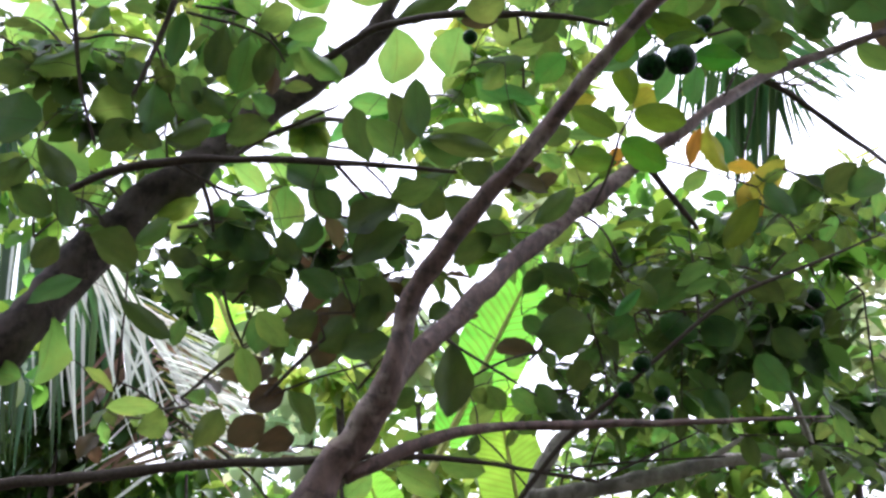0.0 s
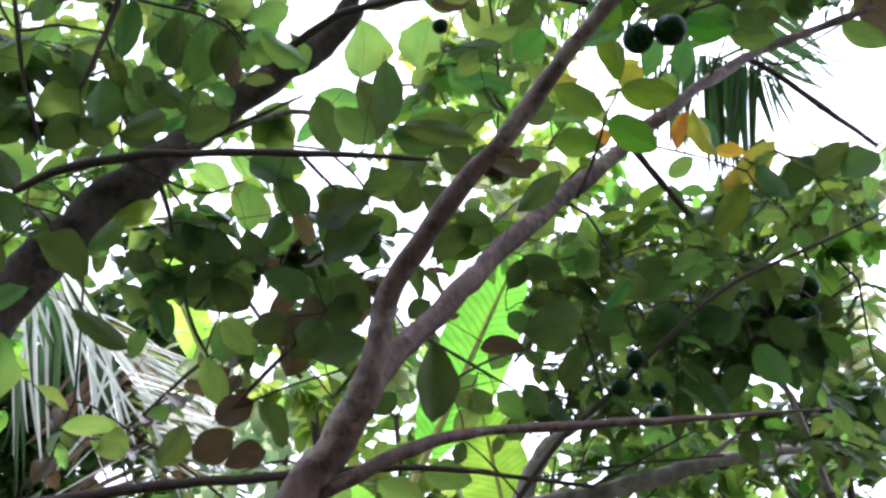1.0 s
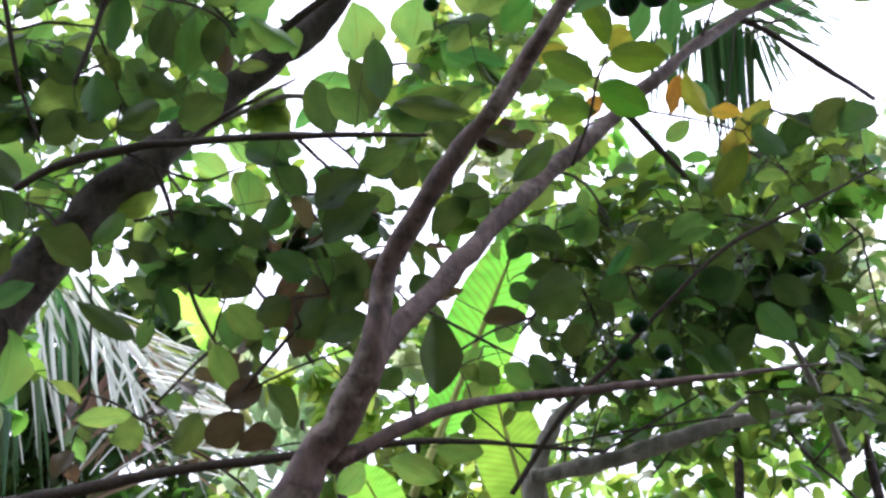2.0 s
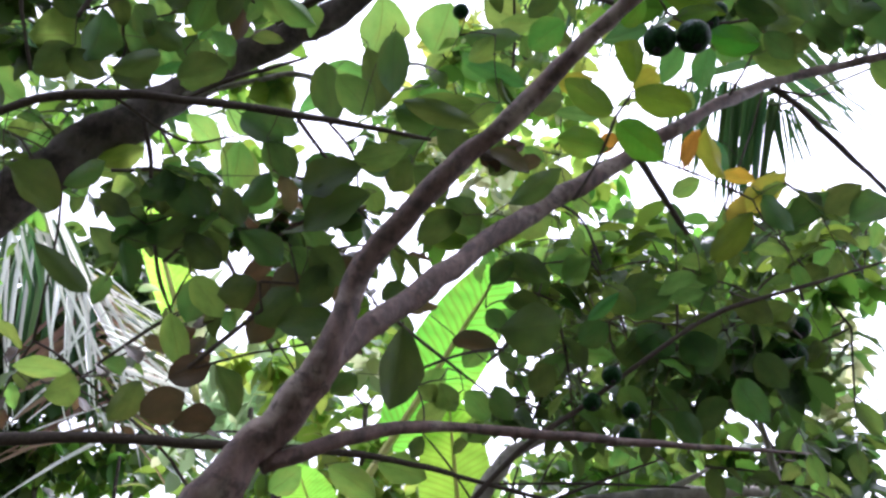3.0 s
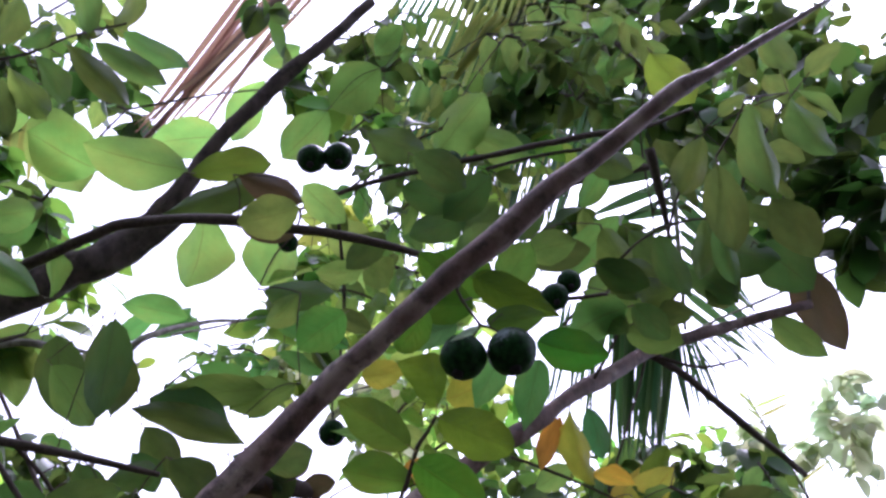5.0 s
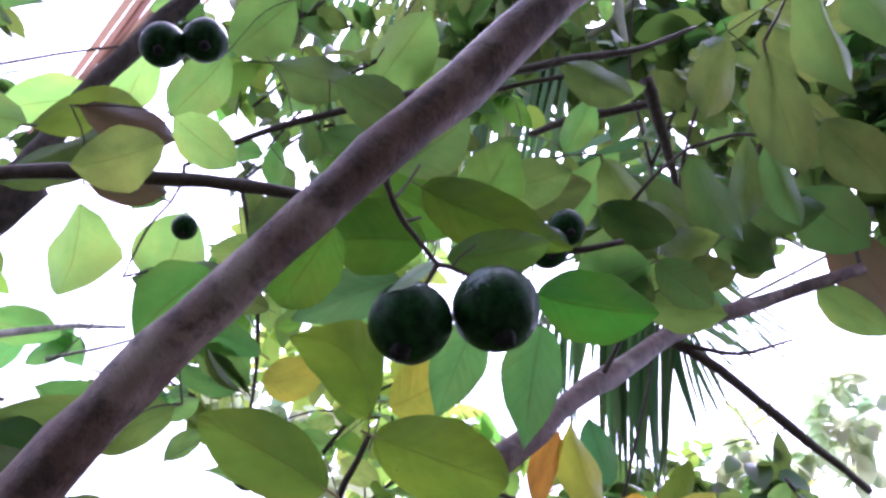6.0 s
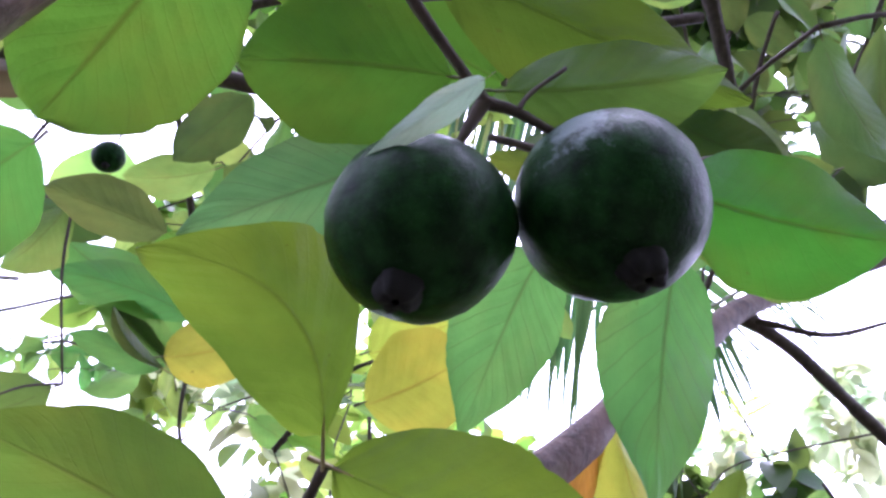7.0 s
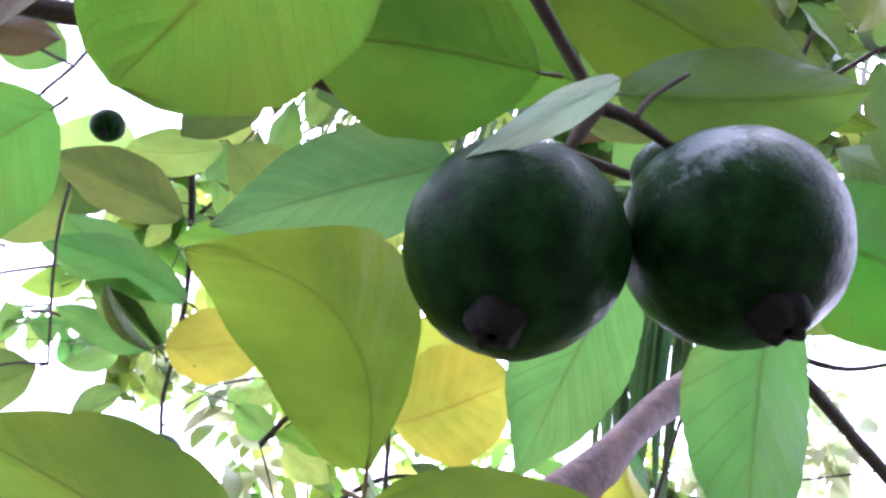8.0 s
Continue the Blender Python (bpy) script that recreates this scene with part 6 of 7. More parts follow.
spray(old_tree, 105, (-1.382, 1.952, 2.811), (-1.202, 2.092, 2.613), 9, 0.1, ("d", "d", "g",))
spray(old_tree, 106, (-1.210, 2.002, 2.787), (-1.463, 2.056, 2.951), 8, 0.1, ("d", "d", "g",))
spray(old_tree, 107, (-0.896, 1.985, 2.610), (-0.968, 1.974, 2.848), 9, 0.1, ("d", "d", "g",))
spray(old_tree, 108, (-1.352, 1.946, 2.708), (-1.037, 1.879, 2.705), 8, 0.1, ("d", "d", "g",))
spray(old_tree, 109, (-0.898, 2.046, 2.577), (-0.622, 2.113, 2.715), 9, 0.1, ("d", "g",))
spray(old_tree, 110, (-0.629, 2.019, 2.690), (-0.907, 1.826, 2.783), 10, 0.1, ("d", "g",))
spray(old_tree, 111, (-1.538, 2.198, 2.457), (-1.373, 2.103, 2.697), 8, 0.11, ("d", "d",))
spray(old_tree, 112, (-1.026, 2.078, 2.240), (-1.240, 2.137, 2.423), 8, 0.11, ("d", "d",))
spray(old_tree, 114, (-0.415, 2.005, 2.070), (-0.162, 1.993, 2.119), 8, 0.11, ("d", "d", "b",))
spray(old_tree, 115, (-0.454, 1.915, 2.089), (-0.222, 1.923, 2.185), 8, 0.11, ("d", "d", "b",))
spray(pale_tree, 116, (-0.662, 1.939, 2.041), (-0.443, 1.994, 2.254), 8, 0.11, ("d", "d", "b",))
spray(pale_tree, 117, (-0.455, 1.885, 2.244), (-0.162, 1.881, 2.076), 8, 0.11, ("d", "d", "b",))
spray(side_tree, 118, (-0.696, 2.004, 2.269), (-0.833, 2.075, 2.028), 8, 0.11, ("d", "d",))
spray(side_tree, 119, (-0.790, 1.876, 2.209), (-0.538, 1.966, 2.183), 9, 0.11, ("d", "d",))
spray(back_tree, 120, (-0.398, 2.295, 1.721), (-0.725, 2.421, 1.740), 8, 0.1, ("d", "b", "g",))
spray(pale_tree, 122, (-0.846, 2.100, 3.375), (-0.854, 1.927, 3.549), 10, 0.1, ("d",))
spray(pale_tree, 123, (-1.058, 1.933, 3.495), (-0.756, 2.085, 3.375), 10, 0.1, ("d",))
spray(back_tree, 124, (-1.020, 2.233, 2.803), (-0.742, 2.254, 2.701), 9, 0.1, ("d", "g",))
spray(back_tree, 125, (-0.634, 2.183, 2.970), (-0.953, 2.113, 2.945), 8, 0.1, ("d", "g",))
spray(guava_tree, 126, (0.124, 2.273, 2.159), (0.392, 2.417, 2.034), 9, 0.1, ("d", "d", "g",))
spray(guava_tree, 127, (0.311, 2.359, 2.134), (0.510, 2.521, 2.000), 9, 0.1, ("d", "d", "g",))
spray(guava_tree, 128, (0.609, 2.285, 2.115), (0.358, 2.187, 1.957), 10, 0.1, ("d", "d", "g",))
spray(guava_tree, 129, (0.363, 2.207, 2.011), (0.168, 2.167, 2.301), 9, 0.1, ("d", "d", "g",))
spray(guava_tree, 130, (0.399, 2.080, 2.047), (0.392, 2.192, 1.831), 9, 0.1, ("d", "d", "g",))
spray(guava_tree, 131, (0.170, 2.091, 2.049), (0.238, 2.199, 1.756), 8, 0.1, ("d", "d", "g",))
spray(guava_tree, 132, (0.563, 2.291, 2.245), (0.243, 2.226, 2.195), 9, 0.1, ("d", "d", "g",))
spray(guava_tree, 133, (0.454, 2.195, 2.004), (0.449, 2.198, 2.320), 8, 0.1, ("d", "d", "g",))
spray(guava_tree, 134, (0.794, 2.328, 2.215), (0.675, 2.239, 2.424), 8, 0.1, ("d", "g",))
spray(guava_tree, 135, (0.579, 2.300, 2.080), (0.751, 2.163, 2.275), 8, 0.1, ("d", "g",))
spray(guava_tree, 136, (1.029, 2.325, 2.487), (0.847, 2.511, 2.291), 10, 0.1, ("d", "g",))
spray(guava_tree, 137, (0.690, 2.138, 2.443), (0.866, 2.257, 2.322), 10, 0.1, ("d", "g",))
spray(guava_tree, 138, (0.235, 2.321, 3.207), (0.055, 2.329, 2.982), 9, 0.1, ("d", "g",))
spray(side_tree, 139, (0.216, 2.077, 3.182), (0.002, 2.203, 3.025), 10, 0.1, ("d", "g",))
spray(side_tree, 140, (0.828, 2.080, 3.001), (0.943, 1.851, 3.223), 10, 0.12, ("d", "d",))
spray(side_tree, 141, (0.727, 2.265, 3.135), (0.855, 2.111, 3.321), 10, 0.12, ("d", "d",))
spray(side_tree, 142, (1.029, 2.318, 3.170), (1.220, 2.261, 3.448), 8, 0.12, ("d", "d",))
spray(back_tree, 143, (0.515, 2.497, 2.878), (0.725, 2.443, 3.078), 8, 0.1, ("d", "g",))
spray(pale_tree, 144, (-0.219, 2.885, 3.246), (-0.101, 2.995, 2.932), 10, 0.11, ("l", "g", "l",))
spray(pale_tree, 145, (0.064, 2.893, 3.457), (0.185, 2.869, 3.129), 8, 0.11, ("l", "g", "l",))
spray(pale_tree, 146, (0.240, 3.111, 2.978), (-0.079, 3.049, 2.897), 10, 0.11, ("l", "g", "l",))
spray(pale_tree, 147, (0.198, 2.492, 2.884), (-0.088, 2.514, 2.992), 9, 0.11, ("l", "g", "l",))
spray(pale_tree, 148, (0.208, 2.919, 3.200), (-0.018, 2.878, 3.282), 10, 0.11, ("l", "g", "l",))
spray(pale_tree, 149, (0.188, 2.466, 3.033), (-0.128, 2.547, 3.042), 10, 0.11, ("l", "g", "l",))
spray(pale_tree, 150, (0.242, 2.924, 2.573), (0.090, 2.990, 2.287), 10, 0.11, ("l", "l", "g",))
spray(pale_tree, 151, (0.285, 2.963, 2.501), (-0.054, 2.967, 2.468), 9, 0.11, ("l", "l", "g",))
spray(pale_tree, 152, (0.364, 3.143, 2.539), (0.154, 3.081, 2.370), 10, 0.11, ("l", "l", "g",))
spray(pale_tree, 153, (0.334, 2.735, 2.477), (0.037, 2.759, 2.434), 8, 0.11, ("l", "l", "g",))
spray(pale_tree, 154, (0.851, 3.214, 2.260), (0.535, 3.092, 2.143), 8, 0.1, ("d", "g", "d",))
spray(pale_tree, 155, (0.895, 2.905, 2.053), (0.595, 2.967, 2.232), 9, 0.1, ("d", "g", "d",))
spray(pale_tree, 156, (0.297, 2.723, 2.060), (0.559, 2.936, 1.962), 10, 0.1, ("d", "g", "d",))
spray(pale_tree, 157, (0.393, 2.916, 2.150), (0.612, 3.033, 2.090), 8, 0.1, ("d", "g", "d",))
spray(pale_tree, 158, (0.308, 2.695, 1.920), (0.240, 2.492, 2.168), 9, 0.1, ("d", "g", "d",))
spray(pale_tree, 159, (0.446, 2.755, 1.952), (0.195, 2.665, 1.910), 10, 0.1, ("d", "g", "d",))
spray(pale_tree, 160, (1.201, 2.997, 2.810), (1.362, 3.115, 2.568), 10, 0.1, ("d", "g", "p",))
spray(pale_tree, 161, (1.202, 2.890, 2.551), (0.926, 2.787, 2.452), 10, 0.1, ("d", "g", "p",))
spray(pale_tree, 162, (1.224, 2.875, 2.536), (0.949, 2.809, 2.336), 8, 0.1, ("d", "g", "p",))
spray(pale_tree, 163, (1.208, 2.865, 2.680), (1.169, 2.830, 2.414), 9, 0.1, ("d", "g", "p",))
spray(pale_tree, 164, (1.173, 2.951, 2.395), (0.945, 2.871, 2.161), 10, 0.1, ("d", "g", "p",))
spray(pale_tree, 165, (-0.500, 2.913, 2.847), (-0.268, 2.951, 3.035), 10, 0.1, ("g", "p",))
spray(pale_tree, 166, (-0.167, 2.858, 2.910), (-0.405, 2.889, 2.949), 10, 0.1, ("g", "p",))
spray(pale_tree, 167, (0.181, 2.847, 1.673), (0.294, 2.876, 1.910), 9, 0.1, ("g", "l", "g",))
spray(pale_tree, 168, (0.358, 2.751, 1.884), (0.626, 2.870, 1.848), 9, 0.1, ("g", "l", "g",))
spray(pale_tree, 169, (0.122, 2.974, 1.694), (0.209, 2.932, 1.962), 8, 0.1, ("g", "l", "g",))
spray(pale_tree, 170, (0.482, 3.016, 2.024), (0.462, 3.011, 1.737), 8, 0.1, ("g", "l", "g",))
spray(pale_tree, 171, (0.390, 2.947, 1.671), (0.669, 3.041, 1.844), 10, 0.1, ("d", "g", "d",))
spray(back_tree, 172, (1.004, 2.894, 1.841), (0.751, 2.983, 1.756), 9, 0.1, ("d", "g", "d",))
spray(back_tree, 173, (0.901, 3.157, 1.882), (1.009, 3.363, 1.711), 10, 0.1, ("d", "g", "d",))
spray(back_tree, 174, (0.975, 3.345, 1.748), (0.728, 3.148, 1.831), 9, 0.1, ("d", "g", "d",))
spray(back_tree, 175, (-1.730, 2.508, 2.983), (-1.403, 2.406, 2.922), 9, 0.11, ("d", "g", "d",))
spray(back_tree, 176, (-1.043, 2.298, 2.693), (-1.240, 2.376, 2.469), 9, 0.11, ("d", "g", "d",))
spray(back_tree, 177, (-1.414, 2.251, 2.535), (-1.184, 2.233, 2.707), 8, 0.11, ("d", "g", "d",))
spray(back_tree, 178, (-1.171, 2.364, 2.493), (-1.365, 2.236, 2.573), 9, 0.11, ("d", "g", "d",))
spray(back_tree, 179, (-1.440, 2.277, 2.625), (-1.622, 2.152, 2.835), 10, 0.11, ("d", "g", "d",))
spray(back_tree, 182, (-1.074, 2.406, 2.592), (-1.377, 2.355, 2.535), 9, 0.11, ("d", "d", "g",))
spray(back_tree, 183, (-1.012, 2.543, 3.142), (-1.177, 2.459, 2.869), 8, 0.11, ("d", "d", "g",))
spray(back_tree, 184, (-0.595, 2.358, 2.136), (-0.710, 2.371, 1.919), 9, 0.11, ("d", "d", "b",))
spray(back_tree, 185, (-1.074, 2.612, 1.915), (-0.748, 2.571, 2.031), 9, 0.11, ("d", "d", "b",))
spray(back_tree, 186, (-0.852, 2.180, 1.865), (-0.593, 2.275, 2.058), 8, 0.11, ("d", "d", "b",))
spray(back_tree, 187, (-0.432, 2.344, 1.920), (-0.172, 2.288, 2.087), 8, 0.11, ("d", "d", "b",))
spray(back_tree, 188, (-0.218, 2.182, 2.031), (-0.400, 2.084, 2.184), 10, 0.11, ("d", "d", "b",))
spray(back_tree, 189, (-0.481, 2.101, 2.151), (-0.444, 2.342, 1.970), 9, 0.11, ("d", "d", "b",))
spray(back_tree, 190, (-1.230, 2.128, 2.415), (-0.959, 2.255, 2.265), 9, 0.11, ("d", "d",))
spray(side_tree, 193, (0.493, 2.423, 3.721), (0.747, 2.351, 3.753), 8, 0.12, ("d", "d",))
spray(side_tree, 194, (1.057, 2.478, 3.914), (1.354, 2.459, 3.888), 9, 0.12, ("d", "d",))
spray(side_tree, 195, (0.847, 2.858, 3.836), (1.063, 2.884, 3.968), 10, 0.12, ("d", "d",))
spray(side_tree, 196, (1.212, 2.679, 3.902), (1.224, 2.708, 3.617), 8, 0.12, ("d", "d",))
spray(side_tree, 197, (1.227, 2.608, 3.633), (0.931, 2.753, 3.612), 9, 0.12, ("d", "d",))
spray(back_tree, 198, (-0.444, 2.849, 2.369), (-0.618, 2.698, 2.571), 10, 0.11, ("d", "d", "b",))
spray(back_tree, 199, (-0.622, 2.695, 2.554), (-0.560, 2.736, 2.316), 10, 0.11, ("d", "d", "b",))
spray(back_tree, 200, (-0.576, 2.681, 2.535), (-0.541, 2.909, 2.378), 8, 0.11, ("d", "d", "b",))
spray(side_tree, 201, (0.233, 2.655, 1.946), (0.496, 2.634, 2.136), 10, 0.1, ("d", "d", "g",))
spray(side_tree, 202, (0.761, 2.870, 2.079), (0.656, 2.742, 2.302), 10, 0.1, ("d", "d", "g",))
spray(side_tree, 203, (0.757, 2.662, 2.128), (0.554, 2.549, 2.292), 9, 0.1, ("d", "d", "g",))
spray(side_tree, 204, (0.706, 2.688, 1.970), (0.493, 2.645, 2.109), 8, 0.1, ("d", "d", "g",))
spray(side_tree, 205, (0.315, 2.887, 1.963), (0.261, 2.805, 2.185), 10, 0.1, ("d", "d", "g",))
spray(side_tree, 206, (0.694, 2.401, 2.063), (0.869, 2.520, 1.864), 9, 0.11, ("d", "d", "g",))
spray(side_tree, 207, (0.983, 2.507, 2.219), (0.958, 2.461, 1.875), 10, 0.11, ("d", "d", "g",))
spray(side_tree, 208, (1.248, 2.966, 2.091), (0.953, 2.893, 2.207), 10, 0.11, ("d", "d", "g",))
spray(side_tree, 209, (0.841, 2.696, 2.073), (0.954, 2.680, 1.817), 9, 0.11, ("d", "d", "g",))
spray(side_tree, 210, (0.915, 2.879, 1.918), (1.152, 3.028, 1.843), 10, 0.11, ("d", "d", "g",))
spray(side_tree, 211, (0.778, 2.648, 2.054), (1.042, 2.636, 2.185), 8, 0.11, ("d", "d", "g",))
spray(back_tree, 212, (-0.947, 2.602, 3.526), (-1.197, 2.458, 3.553), 10, 0.11, ("d", "g",))
spray(back_tree, 213, (-1.156, 2.534, 3.418), (-1.316, 2.420, 3.627), 9, 0.11, ("d", "g",))
spray(back_tree, 214, (-0.898, 2.268, 3.526), (-0.663, 2.265, 3.739), 8, 0.11, ("d", "g",))
spray(back_tree, 215, (-0.588, 2.332, 3.358), (-0.915, 2.258, 3.334), 8, 0.11, ("d", "g",))
spray(back_tree, 216, (-1.190, 2.527, 1.983), (-1.261, 2.526, 1.680), 8, 0.11, ("d", "b", "g",))
spray(side_tree, 218, (-1.260, 2.763, 1.917), (-1.011, 2.840, 1.810), 8, 0.11, ("d", "b", "g",))
spray(side_tree, 219, (0.599, 2.525, 1.822), (0.922, 2.545, 1.729), 10, 0.11, ("d", "d",))
spray(side_tree, 220, (0.830, 2.830, 1.658), (1.131, 2.946, 1.796), 9, 0.11, ("d", "d",))
spray(side_tree, 221, (1.100, 2.694, 1.697), (0.790, 2.593, 1.811), 9, 0.11, ("d", "d",))
spray(side_tree, 222, (-0.027, 2.610, 3.047), (0.206, 2.547, 3.270), 10, 0.11, ("d", "d",))
spray(side_tree, 223, (0.071, 2.410, 3.311), (0.385, 2.510, 3.389), 8, 0.11, ("d", "d",))
spray(side_tree, 224, (-0.068, 2.495, 3.227), (0.184, 2.419, 3.365), 10, 0.11, ("d", "d",))
spray(side_tree, 225, (0.524, 2.307, 2.149), (0.585, 2.522, 1.965), 8, 0.11, ("d", "d",))
spray(side_tree, 226, (0.750, 2.236, 2.093), (0.499, 2.294, 2.246), 9, 0.11, ("d", "d",))
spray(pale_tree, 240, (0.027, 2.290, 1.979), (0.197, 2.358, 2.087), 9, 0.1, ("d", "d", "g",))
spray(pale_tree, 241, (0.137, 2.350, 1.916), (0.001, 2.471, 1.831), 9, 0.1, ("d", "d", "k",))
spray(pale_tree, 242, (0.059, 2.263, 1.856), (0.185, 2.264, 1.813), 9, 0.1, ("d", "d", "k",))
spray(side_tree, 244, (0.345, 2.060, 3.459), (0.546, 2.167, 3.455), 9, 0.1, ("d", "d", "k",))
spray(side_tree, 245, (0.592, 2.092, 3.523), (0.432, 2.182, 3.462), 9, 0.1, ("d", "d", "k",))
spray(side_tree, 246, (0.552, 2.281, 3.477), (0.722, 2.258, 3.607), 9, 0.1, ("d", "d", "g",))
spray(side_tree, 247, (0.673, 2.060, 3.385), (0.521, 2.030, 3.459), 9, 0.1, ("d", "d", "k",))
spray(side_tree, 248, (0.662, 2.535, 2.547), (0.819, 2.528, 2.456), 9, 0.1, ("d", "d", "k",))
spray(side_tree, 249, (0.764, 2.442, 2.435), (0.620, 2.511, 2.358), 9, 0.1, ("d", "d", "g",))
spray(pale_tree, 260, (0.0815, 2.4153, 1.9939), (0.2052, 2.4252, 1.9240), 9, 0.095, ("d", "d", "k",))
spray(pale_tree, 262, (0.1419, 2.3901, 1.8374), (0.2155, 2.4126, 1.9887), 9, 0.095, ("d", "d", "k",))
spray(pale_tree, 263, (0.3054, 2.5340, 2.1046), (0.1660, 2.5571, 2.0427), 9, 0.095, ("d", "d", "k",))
spray(pale_tree, 270, (-0.082, 3.281, 1.795), (0.163, 3.381, 1.766), 9, 0.1, ("l", "g", "l",))
spray(pale_tree, 271, (0.230, 3.178, 1.747), (0.019, 3.280, 1.815), 9, 0.1, ("l", "g", "l",))
spray(pale_tree, 272, (0.453, 3.253, 1.774), (0.677, 3.317, 1.762), 9, 0.1, ("l", "g", "l",))
spray(pale_tree, 273, (0.693, 3.107, 1.779), (0.507, 3.248, 1.736), 9, 0.1, ("l", "g", "l",))
spray(pale_tree, 274, (0.167, 3.368, 1.886), (0.364, 3.444, 1.959), 9, 0.1, ("l", "g", "l",))
spray(pale_tree, 275, (0.601, 3.187, 2.059), (0.766, 3.274, 1.954), 9, 0.1, ("l", "g", "l",))
clump("background", (-3.824, 8.424, 4.015), (0.90, 0.40, 0.50), 300, 0.25, 2)
clump("background", (-3.079, 8.593, 3.695), (0.70, 0.40, 0.50), 220, 0.25, 2)
clump("background", (-4.255, 7.915, 3.422), (0.60, 0.40, 0.60), 200, 0.25, 2)
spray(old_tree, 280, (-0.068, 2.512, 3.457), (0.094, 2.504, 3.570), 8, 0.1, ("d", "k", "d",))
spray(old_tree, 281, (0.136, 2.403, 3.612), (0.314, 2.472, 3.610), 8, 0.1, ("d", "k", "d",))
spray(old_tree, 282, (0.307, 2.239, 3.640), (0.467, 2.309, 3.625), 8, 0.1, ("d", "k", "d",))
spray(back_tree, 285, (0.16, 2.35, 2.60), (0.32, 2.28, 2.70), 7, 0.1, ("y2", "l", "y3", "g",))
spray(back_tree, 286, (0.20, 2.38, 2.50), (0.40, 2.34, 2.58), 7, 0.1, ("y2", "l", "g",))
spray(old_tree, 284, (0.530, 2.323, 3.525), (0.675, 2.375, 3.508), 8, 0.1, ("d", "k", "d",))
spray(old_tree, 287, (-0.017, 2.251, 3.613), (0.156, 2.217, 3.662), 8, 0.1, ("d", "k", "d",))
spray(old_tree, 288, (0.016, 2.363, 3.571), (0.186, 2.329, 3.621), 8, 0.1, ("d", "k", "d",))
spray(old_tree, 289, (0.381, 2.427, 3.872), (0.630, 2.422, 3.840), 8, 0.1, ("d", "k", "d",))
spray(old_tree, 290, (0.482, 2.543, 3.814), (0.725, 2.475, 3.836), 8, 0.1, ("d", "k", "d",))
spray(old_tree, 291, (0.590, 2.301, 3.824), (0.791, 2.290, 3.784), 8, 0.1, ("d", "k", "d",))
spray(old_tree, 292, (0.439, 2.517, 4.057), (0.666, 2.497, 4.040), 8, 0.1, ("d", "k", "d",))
clump("background", (1.014, 4.335, 2.117), (0.61, 0.50, 0.21), 170, 0.13, 0)
clump("background", (-2.745, 4.070, 4.258), (0.48, 0.50, 0.57), 260, 0.17, 1)
clump("background", (-2.703, 4.460, 3.214), (0.29, 0.50, 0.64), 160, 0.17, 0)
clump("background", (-0.026, 4.561, 4.154), (0.56, 0.70, 0.50), 420, 0.15, 1)
clump("background", (0.309, 5.070, 3.723), (0.42, 0.70, 0.42), 260, 0.16, 1)
clump("background", (0.928, 5.292, 3.270), (0.73, 0.70, 0.52), 420, 0.15, 0)
clump("background", (0.771, 4.517, 2.726), (0.61, 0.50, 0.44), 240, 0.14, 2)
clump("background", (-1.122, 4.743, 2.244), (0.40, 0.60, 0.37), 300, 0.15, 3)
clump("background", (-0.846, 4.106, 2.297), (0.24, 0.40, 0.16), 120, 0.14, 1)
clump("background", (0.963, 4.766, 2.096), (0.76, 0.60, 0.26), 260, 0.14, 0)
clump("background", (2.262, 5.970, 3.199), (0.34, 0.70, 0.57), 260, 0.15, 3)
clump("background", (-0.447, 5.133, 1.927), (0.83, 0.60, 0.19), 260, 0.15, 1)
clump("background", (-3.271, 8.726, 2.361), (1.33, 0.75, 0.22), 160, 0.27, 0)
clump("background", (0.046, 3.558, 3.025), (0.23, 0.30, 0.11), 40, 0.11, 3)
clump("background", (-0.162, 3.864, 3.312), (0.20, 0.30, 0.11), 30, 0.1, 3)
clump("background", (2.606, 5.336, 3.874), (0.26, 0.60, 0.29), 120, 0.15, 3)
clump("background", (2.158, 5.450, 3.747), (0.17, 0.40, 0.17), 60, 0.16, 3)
clump("background", (-0.320, 3.674, 3.371), (0.14, 0.40, 0.21), 60, 0.12, 0)
clump("background", (1.029, 4.184, 5.447), (0.57, 0.60, 0.25), 300, 0.16, 2)
clump("background", (0.185, 4.652, 5.559), (0.42, 0.60, 0.31), 140, 0.16, 2)
clump("background", (1.394, 3.860, 5.241), (0.76, 0.50, 0.32), 520, 0.17, 2)
clump("background", (0.660, 3.806, 5.268), (0.35, 0.40, 0.18), 160, 0.17, 2)
clump("background", (2.022, 4.258, 5.000), (0.37, 0.50, 0.55), 300, 0.17, 2)
clump("background", (-2.365, 4.137, 5.217), (0.51, 0.50, 0.35), 200, 0.15, 0)
clump("background", (-1.617, 3.833, 3.431), (0.56, 0.50, 0.34), 160, 0.15, 0)
clump("background", (1.547, 4.361, 2.173), (0.29, 0.50, 0.35), 420, 0.15, 2)
clump("background", (-1.948, 3.942, 4.785), (0.50, 0.40, 0.35), 260, 0.15, 2)
clump("background", (0.799, 3.903, 2.656), (0.51, 0.40, 0.31), 300, 0.14, 2)
clump("background", (1.442, 4.243, 3.045), (0.34, 0.40, 0.25), 160, 0.14, 2)
clump("background", (-4.203, 9.137, 3.226), (1.21, 0.60, 0.72), 620, 0.29, 2)
clump("background", (-3.241, 9.554, 3.428), (0.82, 0.60, 0.75), 150, 0.27, 3)
